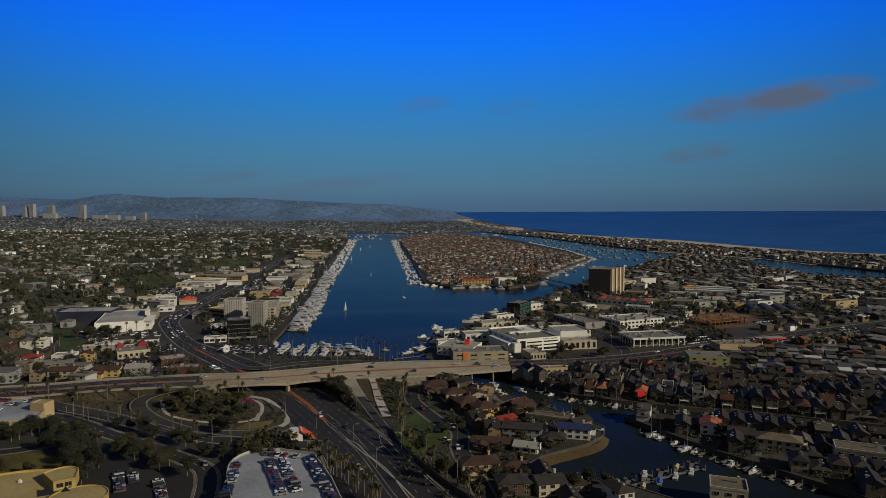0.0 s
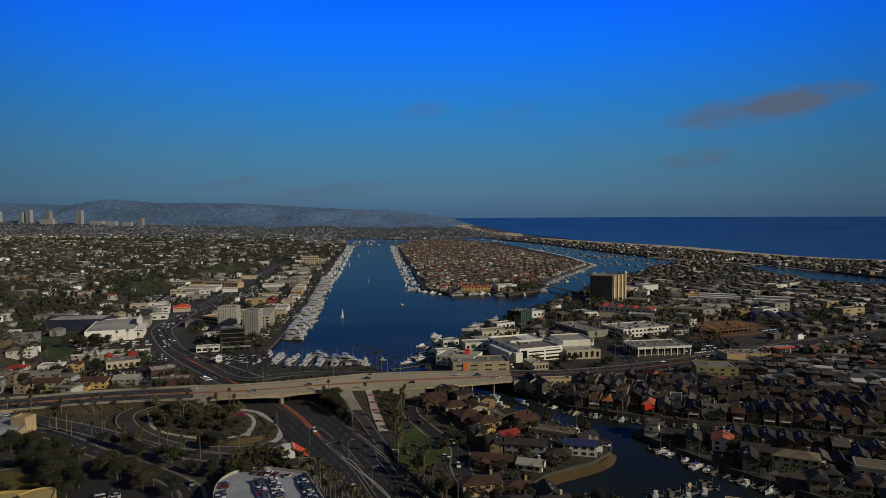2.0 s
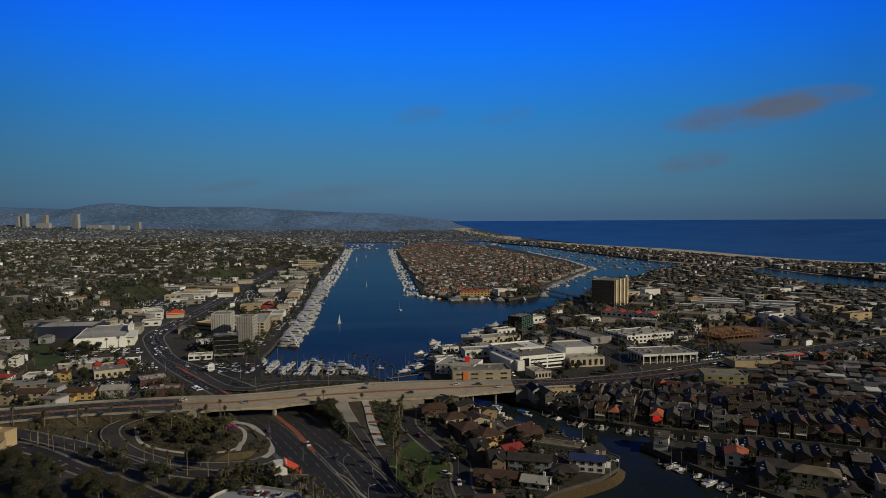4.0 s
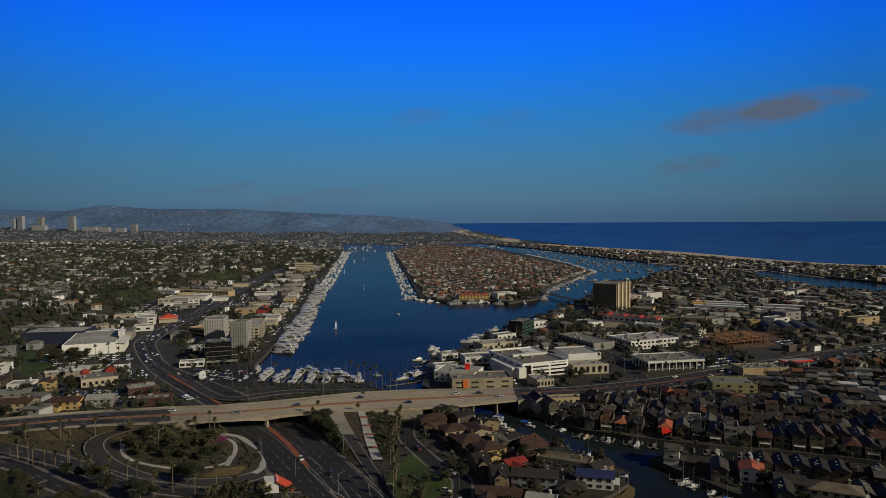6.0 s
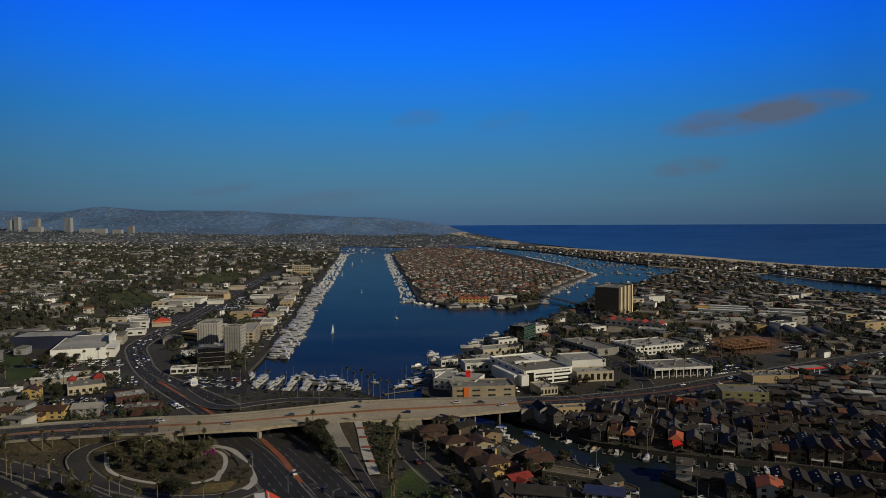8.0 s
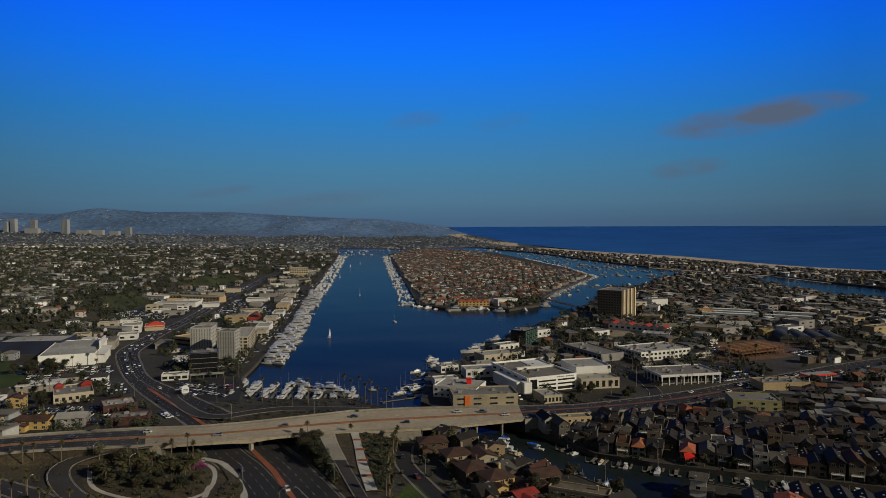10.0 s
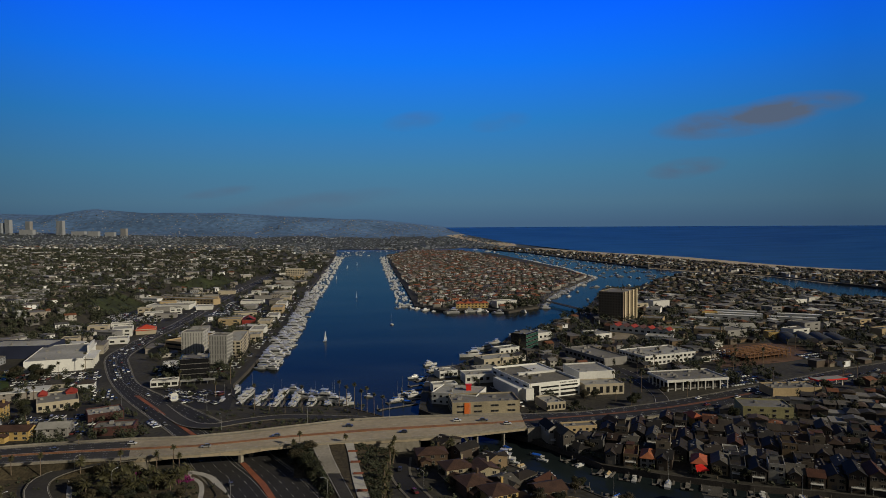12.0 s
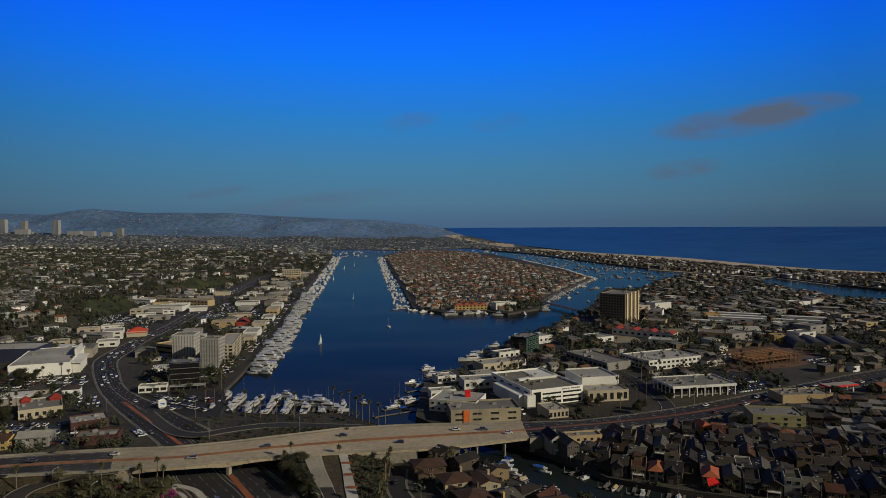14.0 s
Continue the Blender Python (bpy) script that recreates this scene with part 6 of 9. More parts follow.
block("parking_garage", "beige low garage building with an orange stair panel", "parking garage", 8, 504, 6, 43, 22, 7.0, "sand_stucco", "flat_roof", front=(4, 2, 5.0, 1.1), left=(4, 2, 3.5, 1.2), units=6, parapet=1.0)
og = MB()
og.box(7.6, -0.5, 0, 11.4, 0.1, 7.6)
part("stair_panel", og, "orange", bpy.data.objects["parking_garage.001"], "orange stair tower panel")
lb = block("marina_building", "white three-storey garage with shops below", "commercial building", 61, 538, 21, 40, 58, 9.6, "bright_white", "deck_tan", units=8, parapet=1.4, left=(5, 3, 5.0, 1.6))
for z in (0.8, 4.2, 7.0):
    for x0, x1 in ((9, 23), (24.5, 38.5)):
        bd = MB()
        bd.box(x0, -0.1, z, x1, 0.1, z + (1.9 if z < 1 else 1.1), bottom=True)
        part("window_band", bd, "glass", lb)
ent = MB()
ent.box(2.2, -0.15, 0, 7.6, 0.1, 9.2)
part("entrance_glazing", ent, "black_glass", lb)
wing = MB()
wing.box(-7.5, 2, -1, 1.8, 40, 8.0)
wing.box(-4.0, -3.0, -1, 2.0, 3.0, 8.4)
wing.box(8, 30, 9.6, 39, 33, 11.2)
wing.box(24, 33.1, 9.6, 39, 56, 10.2)
part("wing", wing, "white", lb)
bars = MB()
for k in range(10):
    if k != 4:
        bars.box(24 + k * 1.4, -0.28, 9.3, 24.9 + k * 1.4, -0.1, 10.1, bottom=True)
part("sign_letter_bars", bars, "grey", lb, "row of dark sign bars")
block("hall", "white windowless hall behind shops", "commercial building", 102, 570, 12, 28, 30, 10.5, "white", "pale_roof", units=2, parapet=1.0)
block("arcade_building", "cream arcade building with tall windows", "commercial building", 101, 548, 9, 29, 16, 6.8, "cream", "pale_roof", front=(6, 1, 2.4, 4.4), units=2)
block("pavilion", "small white flat-roofed pavilion", "pavilion", 68.5, 511, 16, 13, 18, 4.6, "cream", "pale_roof", front=(5, 1, 1.5, 2.6), units=3)
bk = block("bank_building", "low office with a colonnade and wide flat roof", "office building", 163.5, 561, 9.6, 42, 23, 6.2, "grey", "flat_roof", units=0, parapet=0, front=(8, 1, 4.2, 4.4), left=(4, 1, 4.4, 4.4))
cap = MB()
cap.box(-2.8, -4, 6.3, 45, 26, 7.3, bottom=True)
part("roof_slab", cap, "flat_roof", bk)
for s in ((-2.9, -4.1, 45.1, -3.7), (-2.9, 25.7, 45.1, 26.1), (-2.9, -3.7, -2.5, 25.7), (44.7, -3.7, 45.1, 25.7)):
    e = MB()
    e.box(s[0], s[1], 6.2, s[2], s[3], 8.0, bottom=True)
    part("fascia", e, "white", bk)
col = MB()
col.box(-0.35, -0.35, 0, 0.35, 0.35, 6.3)
cm = col.mesh("column", ("white",))
for k in range(9):
    part("column", cm, None, bk, at=Matrix.Translation((-2 + k * 5.8, -3.4, 0)))
    if k < 5:
        part("column", cm, None, bk, at=Matrix.Translation((-2.2, 2 + k * 5.4, 0)))
roof_units(bk, 42, 23, 7.3, 12, 5)
block("shopping_block", "white flat-roofed shopping block", "commercial building", 172, 640, 22, 54, 34, 7.5, "white", "pale_roof", units=26, front=(12, 2, 2.6, 1.6), left=(8, 2, 3, 1.6))
block("shopping_block", "grey row of shops with a flat roof", "commercial building", 138, 640, 24, 24, 56, 6.0, "grey", "flat_roof", units=6, left=(9, 1, 4, 2.4))
gb = block("glass_office", "office with green glass and a black flank", "office building", 82.6, 711.6, 56, 27, 16, 15, "black_glass", "flat_roof", units=3, front=(6, 4, 3.6, 2.4), glass="green_glass", parapet=0.6)
block("boat_house", "white boat house with a sloping yard by the water", "commercial building", -5, 532, -20, 31, 24, 7, "white", "pale_roof", units=3, front=(7, 2, 1.6, 1.2))
block("boat_house", "white flat-roofed building on the marina quay", "commercial building", 20, 585, 12, 30, 16, 6, "white", "pale_roof", units=3, front=(6, 1, 2.4, 2))
block("boat_house", "low white quay building with awnings", "commercial building", 38, 640, 25, 34, 18, 6, "cream", "pale_roof", units=3, front=(6, 1, 2.4, 2))
block("boat_house", "white quay restaurant by the marina", "commercial building", 88, 755, 30, 34, 18, 7, "white", "pale_roof", units=3, front=(6, 1, 2.4, 2))
bn = thing("red_pavilion", "bright red canopy above the quay", "canopy", 20, 539, GROUND + 7)
mb = MB()
mb.box(-1.7, -1.7, 0.0, 1.7, 1.7, 3.9)
mb.box(-2.0, -2.0, 3.5, 2.0, 2.0, 4.0, bottom=True)
part("canopy", mb, "red", bn)
for x, y, w_ in ((330, 905, 62), (338, 925, 66), (348, 946, 60), (398, 880, 50), (420, 905, 48), (300, 880, 34)):
    block("apartment_row", "long white-roofed row of apartments", "apartment block", x, y, -24, w_, 10, 5.6, "white", "white", units=1, front=(4, 1, 5.0, 1.4), parapet=0.4)
rw = block("shop_row", "long white shop row with red gabled roofs", "commercial building", 190, 818, -38, 66, 14, 6.0, "white", "flat_roof", units=0, front=(10, 1, 3.2, 2.0), parapet=0.4)
for k in range(7):
    mb = MB()
    gable(mb, 1 + k * 9.4, -0.2, 8.4 + k * 9.4, 14.2, 6.3, 2.6, 0.3, "y")
    part("gable_roof", mb, "dull_red" if k % 2 == 0 else "brown", rw, "dark red gabled roof")
    mb = MB()
    gable_ends(mb, 1 + k * 9.4, 0, 8.4 + k * 9.4, 14, 6.2, 2.5, "y")
    part("gable_wall", mb, "white", rw)
for k in range(4):
    u = radians(-14)
    vs = thing("vaulted_shed", "dark shed with a rounded vaulted roof", "shed", 338 + k * 14.5 * math.cos(u), 728 + k * 14.5 * math.sin(u), GROUND, u, group="vaulted sheds")
    mb = MB()
    mb.box(0, 0, -0.5, 14, 40, 3.2)
    part("wall", mb, "grey_dark", vs)
    mb = MB()
    pts = [(7 - 7.3 * math.cos(3.1416 * i / 10), 3.1 + 4.6 * math.sin(3.1416 * i / 10)) for i in range(11)]
    mb.add([(x, -0.4, z) for x, z in pts] + [(x, 40.4, z) for x, z in pts], [(i + 1, i, i + 11, i + 12) for i in range(10)] + [tuple(range(11)), tuple(range(21, 10, -1))])
    part("roof", mb, "dark_metal", vs)
block("ochre_block", "small ochre building among pale rows", "commercial building", 330, 914, -4, 19, 14, 7.5, "yellow", "clay", units=1, front=(4, 2, 1.8, 1.5))
block("store", "pale olive block with square windows", "commercial building", 238, 789, -3, 25, 16, 7.0, "olive_cream", "flat_roof", units=2, front=(5, 2, 1.8, 1.5))
block("store", "dark shop with a bright yellow panel front", "shop", 338, 764, -2, 15, 12, 6.0, "yellow", "flat_roof", units=2)
hl = block("hall", "cream hall with a broad low gabled roof", "commercial building", 316, 812, -6, 31, 22, 4.5, "cream", "pale_roof", units=0, parapet=0)
mb = MB()
gable(mb, 0, 0, 31, 22, 4.5, 3.2, 0.8, "x")
part("gable_roof", mb, "pale_roof", hl)
# an unfinished timber frame
cs_ = thing("timber_frame", "unfinished orange timber building frame on a lot", "building frame", 262, 652, GROUND, 0.42)
M["timber"] = mat("new_timber", (0.17, 0.085, 0.04), 0.9, size=1.5, var=0.3, stain=0.3)
fr, fl = MB(), MB()
for i in range(12):
    for j in range(6):
        fr.box(i * 5 - 0.25, j * 5 - 0.25, 0, i * 5 + 0.25, j * 5 + 0.25, 6.6)
for z in (3.2, 6.4):
    for j in range(6):
        fr.box(-0.3, j * 5 - 0.3, z, 55.3, j * 5 + 0.3, z + 0.5, bottom=True)
fl.slab([(0, 0, 3.25), (55, 0, 3.25), (55, 25, 3.25), (0, 25, 3.25)], 0.3)
part("frame", fr, "timber", cs_)
part("floor_slab", fl, "timber", cs_)
# near foreground structures at the lower left
gar = poly_building("parking_structure", "parking structure with a pale curved rooftop deck", "parking structure", curve_pts([(-80, 245), (-92, 275), (-94, 292), (-88, 302), (-76, 304)], 3) + [(-59, 298), (-46, 270), (-37, 245)], GROUND, 8.0, "pale_path", "deck_grey", 1.1)
poly_building("parking_structure", "upper deck of a tan parking structure", "parking structure", [(-276, 394), (-250, 396), (-233, 383), (-228, 374), (-222, 354), (-240, 347), (-280, 347)], GROUND, 7.0, "tan", "deck_grey", 1.1)
block("stair_tower", "small tan stair tower beside a parking deck", "stair tower", -236, 371, -10, 9, 8, 8.2, "tan", "tan", units=0)
poly_building("civic_building", "pale yellow building with a wide curved flat roof", "public building", curve_pts([(-222, 252), (-205, 266), (-188, 276), (-176, 280), (-166, 280), (-158, 276)], 3) + [(-152, 266), (-150, 258), (-132, 250), (-132, 236), (-222, 230)], GROUND, 8.0, "yellow_pale", "yellow_roof", 0.9)
cv = poly_building("civic_hall", "yellow curved upper storey with black windows", "public building", curve_pts([(-167, 269), (-164, 274.5), (-159, 276.5), (-154.5, 274)], 1.5) + [(-150.5, 264), (-157, 259.5)], 8.04, 11.2, "yellow_pale", "yellow_roof", 0.5)
for u in (0.3, 0.68):
    px_, py_ = 10 + 6.5 * u, -9.5 + 4.5 * u
    part("window", window_mesh(2.4, 1.7), None, cv, at=Matrix.Translation((px_, py_ - 0.2, 0.9)) @ Matrix.Rotation(0.6, 4, "Z"))
poly_building("civic_rotunda", "round yellow roof drum of a public building", "public building", [(-142 + 11 * math.cos(0.2618 * k - 1.2), 250 + 11 * math.sin(0.2618 * k - 1.2)) for k in range(20)], 8.04, 9.6, "yellow_pale", "yellow_roof", 0.4)
for x, y, r in ((-158, 257, 3.4), (-150, 256, 3.0)):
    sk = thing("roof_lantern", "dark triangular roof lantern on a yellow roof", "roof lantern", x, y, 8.04, 0.4)
    mb = MB()
    mb.add([(-r, -r * 0.6, 0), (r, -r * 0.6, 0), (0, r, 0), (0, 0, 3.4)], [(0, 1, 3), (1, 2, 3), (2, 0, 3)])
    part("glazing", mb, "black_glass", sk)
for x, y in ((-190, 258), (-176, 268), (-183, 249), (-168, 247), (-196, 250)):
    vt = thing("roof_vent", "small pale vent on a flat roof", "roof vent", x, y, 8.02)
    mb = MB()
    mb.box(-0.7, -0.5, 0, 0.7, 0.5, 0.9, taper=0.1)
    mb.box(-0.25, -0.25, 0.9, 0.25, 0.25, 1.4)
    part("casing", mb, "white", vt)

# larger low buildings along the highway and in the village
rng = random.Random(11)
TAKEN = []


def free(x, y, r):
    if any((x - a) ** 2 + (y - b) ** 2 < (r + c) ** 2 for a, b, c in TAKEN):
        return False
    TAKEN.append((x, y, r))
    return True


for o in list(scene.objects):
    if o.parent is None and o.get("category") and o.type == "EMPTY" and o.children:
        kids = [k for k in o.children if k.type == "MESH" and k.name.startswith("wall")]
        for k in kids:
            bb = [o.matrix_basis @ Vector(c) for c in k.bound_box]
            xs, ys = [c.x for c in bb], [c.y for c in bb]
            TAKEN.append(((min(xs) + max(xs)) / 2, (min(ys) + max(ys)) / 2, max(max(xs) - min(xs), max(ys) - min(ys)) / 2 * 0.85))
PCH_MID = [((a[0] + b[0]) / 2, (a[1] + b[1]) / 2) for a, b in zip(PCH_L, PCH_R)]
BLVD_E_MID = [((a[0] + b[0]) / 2, (a[1] + b[1]) / 2) for a, b in zip(BLVD_E_L, BLVD_E_R)]
block("motel", "long low building with a pale roof edge", "commercial building", -450, 1130, -20, 125, 16, 8, "tan", "pale_roof", units=0, front=(20, 2, 3, 1.6))
block("store", "long store with a pale roof", "shop", -410, 1035, 0, 60, 28, 6, "white", "pale_roof", units=5)
rr = block("restaurant", "restaurant with a bright red tiled roof", "restaurant", -330, 822, 20, 20, 22, 5, "cream", "flat_roof", units=0)
mb = MB()
hip(mb, 0, 0, 20, 22, 5, 4.5, 0.8)
part("red_roof", mb, "orange_red", rr, "bright red tiled roof")
rr = block("boat_shed", "red gabled shed beside the marina", "shed", -232, 885, 15, 15, 18, 6, "dull_red", "flat_roof", units=0, parapet=0)
mb = MB()
gable(mb, 0, 0, 15, 18, 6, 4, 0.6, "y")
part("red_roof", mb, "dull_red", rr)
block("office_block", "tall pale yellow office block by the marina", "office block", -330, 1560, 10, 40, 30, 20, "cream", "pale_roof", units=2, front=(8, 5, 3, 2))
SITE = [(232, 590, 28), (255, 620, 25), (290, 665, 45), (300, 705, 30)]
TAKEN.extend(SITE)
# low buildings beside the boulevard and on the quays
block("shop", "olive cream two-storey building with a flat roof", "commercial building", 186, 494, -10, 29, 20, 6.0, "olive_cream", "flat_roof", units=3, front=(4, 2, 2.0, 1.3))
block("store", "low store with tan walls and a cluttered roof", "shop", 228, 540, 4, 35, 17, 5.0, "tan", "flat_roof", units=10)
fs = thing("fuel_station", "fuel station canopy with a red edge", "canopy", 272, 562, GROUND, 0.25)
mb = MB()
mb.box(0, 0, 4.6, 26, 9, 5.6, bottom=True)
part("canopy", mb, "red", fs)
mb = MB()
mb.box(0.5, 0.5, 5.55, 25.5, 8.5, 5.7)
part("canopy_top", mb, "pale_roof", fs)
mb = MB()
mb.box(-0.3, -0.3, -0.5, 0.3, 0.3, 4.7)
pm = mb.mesh("post", ("white",))
for u in (3, 23):
    for v in (2, 7):
        part("post", pm, None, fs, at=Matrix.Translation((u, v, 0)))
for x, y, a, w, d, h, mt in ((-4, 561, 14, 18, 10, 4.6, "white"), (1, 603, 22, 15, 12, 4.8, "white"), (30, 613, 22, 20, 12, 4.4, "grey"), (56, 690, 30, 22, 12, 5.4, "white"), (-181, 770, 96, 22, 13, 7.5, "cream"), (-188, 812, 96, 30, 15, 6.0, "white"), (-193, 862, 97, 24, 14, 8.0, "cream"), (-200, 930, 97, 30, 14, 5.0, "white"), (-207, 985, 97, 34, 15, 8.0, "tan"), (-216, 1050, 97, 30, 15, 6.0, "white"), (-224, 1110, 97, 36, 15, 7.5, "cream")):
    block("quay_building", "low flat-roofed building on the marina quay", "commercial building", x, y, a, w, d, h, mt, "pale_roof", units=2, **({"front": (4, 1, 2.6, 1.8)} if a < 50 else {"right": (2, 1, 3.5, 1.8), "left": (3, 1, 3.5, 1.6)}))
    u = radians(a)
    TAKEN.append((x + w / 2 * math.cos(u) - d / 2 * math.sin(u), y + w / 2 * math.sin(u) + d / 2 * math.cos(u), w * 0.6))
TAKEN.extend(((200, 500, 15), (245, 549, 18), (284, 570, 14)))
block("house", "tan two-storey apartment house by the canal", "house", 69, 457, 8, 19, 8, 6.0, "tan", "flat_roof", units=1, front=(5, 2, 1.5, 1.2))
TAKEN.extend(((74, 461, 5), (83, 462, 5)))
for name, line, off in (("quay_walk", [(-150, 575), (-154, 590), (-157, 642), (-177, 858), (-218, 1182), (-250, 1480)], -4.2), ("quay_walk", [(-13, 530), (-11, 561), (-7, 610), (27, 668), (61, 738), (80, 801), (121, 848)], 4.2)):
    mb = MB()
    c = curve_pts(line, 20)
    ribbon(mb, offset(c, off) if off < 0 else c, c if off < 0 else offset(c, off), GROUND + 0.4, thick=0.5)
    solo(name, mb, "old_asphalt", "weathered paved walk along the quay", "walkway", "structure")
flat_poly("building_site", [(232, 632), (262, 640), (322, 668), (346, 735), (275, 728), (245, 690)], GROUND + 0.08, "site_earth", "bare brown earth of a building site", "lot")
sg = thing("sign_board", "white rounded sign board beside the car park", "sign", -179.4, 542.2, GROUND, 0.25)
mb = MB()
mb.box(-2.4, -0.25, 1.0, 2.4, 0.25, 5.4, bottom=True)
mb.box(-1.7, -0.25, 5.4, 1.7, 0.25, 6.4, taper=0.2)
part("panel", mb, "bright_white", sg)
mb = MB()
mb.box(-1.8, -0.22, -0.5, 1.8, 0.22, 1.0)
part("plinth", mb, "grey", sg)
mb = MB()
mb.box(-1.5, -0.3, 3.4, 1.5, -0.25, 3.8, bottom=True)
mb.box(-1.5, -0.3, 2.6, 1.5, -0.25, 2.9, bottom=True)
part("letter_bars", mb, "blue", sg)
COMM = ("white", "cream", "grey", "grey", "tan", "white", "grey")
made = 0
for _ in range(900):
    y = rng.uniform(690, 1700)
    side = rng.random() < 0.5
    px = min(PCH_MID, key=lambda p: abs(p[1] - y))[0]
    x = px - rng.uniform(22, 110) if side else px + rng.uniform(24, 90)
    if not is_land(x, y) or not is_land(x + 28, y) or not is_land(x + 10, y - 20) or (side and x < bluff_x(y) + 18):
        continue
    w, d, h = rng.uniform(14, 34), rng.uniform(12, 26), rng.choice((4, 4.5, 5, 7, 8))
    if not free(x + w / 2, y + d / 2, max(w, d) * 0.52):
        continue
    block("store", rng.choice(("low flat-roofed shop along the highway", "pale commercial building with a flat roof")), "shop", x, y, rng.uniform(5, 20), w, d, h, rng.choice(COMM), rng.choice(("pale_roof", "flat_roof", "pale_roof")), units=1, front=() if y > 1000 else (2, 1, 4.2, 1.8) if h < 6 else (2, 2, 4.2, 1.5))
    made += 1
    if made > 40:
        break
made = 0
for _ in range(900):
    x, y = rng.uniform(60, 560), rng.uniform(560, 1050)
    if near_line(x, y, BLVD_E_MID) < 34 or y < BLVD_E_MID[0][1] + (x - 60) * 0.49 + 10 or not is_land(x, y) or not is_land(x + 25, y + 15) or not is_land(x - 5, y + 20) or x / y > 0.66:
        continue
    if near_line(x + 10, y + 8, [(152, 545), (150, 618), (128, 690), (120, 780), (170, 860), (200, 960)]) < 24:
        continue
    w, d, h = rng.uniform(14, 36), rng.uniform(12, 24), rng.choice((4.5, 5, 7, 8, 9))
    if not free(x + w / 2, y + d / 2, max(w, d) * 0.56):
        continue
    block("store", rng.choice(("low flat-roofed building in the village", "pale commercial building with a flat roof")), "commercial building", x, y, rng.choice((20, 25, -25)), w, d, h, rng.choice(COMM), rng.choice(("pale_roof", "flat_roof", "flat_roof")), units=1, front=() if y > 1000 else (2, 1, 4.2, 1.8) if h < 6 else (2, 2, 4.2, 1.5))
    made += 1
    if made > 22:
        break
for k in SITE:
    TAKEN.remove(k)

# ---------------------------------------------------------------- houses, trees, cars and boats near the bridge
rng = random.Random(21)
ROADS = [PCH_MID, BLVD_E_MID, [(-20, 430), (-19, 405), (-10, 380), (0, 358), (9, 345), (9, 318), (14, 290), (22, 240)]]


def put_house(x, y, rz, v=None, gap=3.85, z=None):
    if not is_land(x, y) or not free(x, y, gap):
        return False
    v = rng.randrange(len(HOUSES)) if v is None else v
    place("house", build_house, x, y, elev(x, y) if z is None else z, rz, v)
    return True


E1, E2, O = Vector((0.928, -0.372)), Vector((0.372, 0.928)), Vector((80, 416))
ROT = math.atan2(E1.y, E1.x)
BANK_W = [(10, 447), (20, 436), (32, 420), (45, 405), (60, 391), (76, 370), (88, 352), (84, 338), (72, 326), (61, 321)]
TAKEN.extend(((-318, 568, 14), (-333, 594, 16), (-352, 618, 14), (-370, 642, 12)))
TAKEN.extend(((103, 417, 3.9), (125, 409, 3.9), (151, 482, 7)))
# ---------------------------------------------------------------- larger single houses
M["brown_tile"] = mat("brown_roof_tile", (0.06, 0.032, 0.022), 0.9, size=0.7, var=0.35, stain=0.3, bump=0.3)
M["dark_shingle"] = mat("dark_shingle", (0.035, 0.03, 0.027), 0.9, size=0.7, var=0.35, stain=0.3, bump=0.3)
M["tan_roof"] = mat("tan_roof", (0.13, 0.105, 0.07), 0.9, size=0.9, var=0.25, stain=0.3)
M["wood_wall"] = mat("brown_board_wall", (0.085, 0.055, 0.034), 0.9, size=1, var=0.25, stain=0.25)
M["blue_grey"] = mat("blue_grey_stucco", (0.2, 0.215, 0.24), 0.85, size=3, var=0.1, stain=0.2)


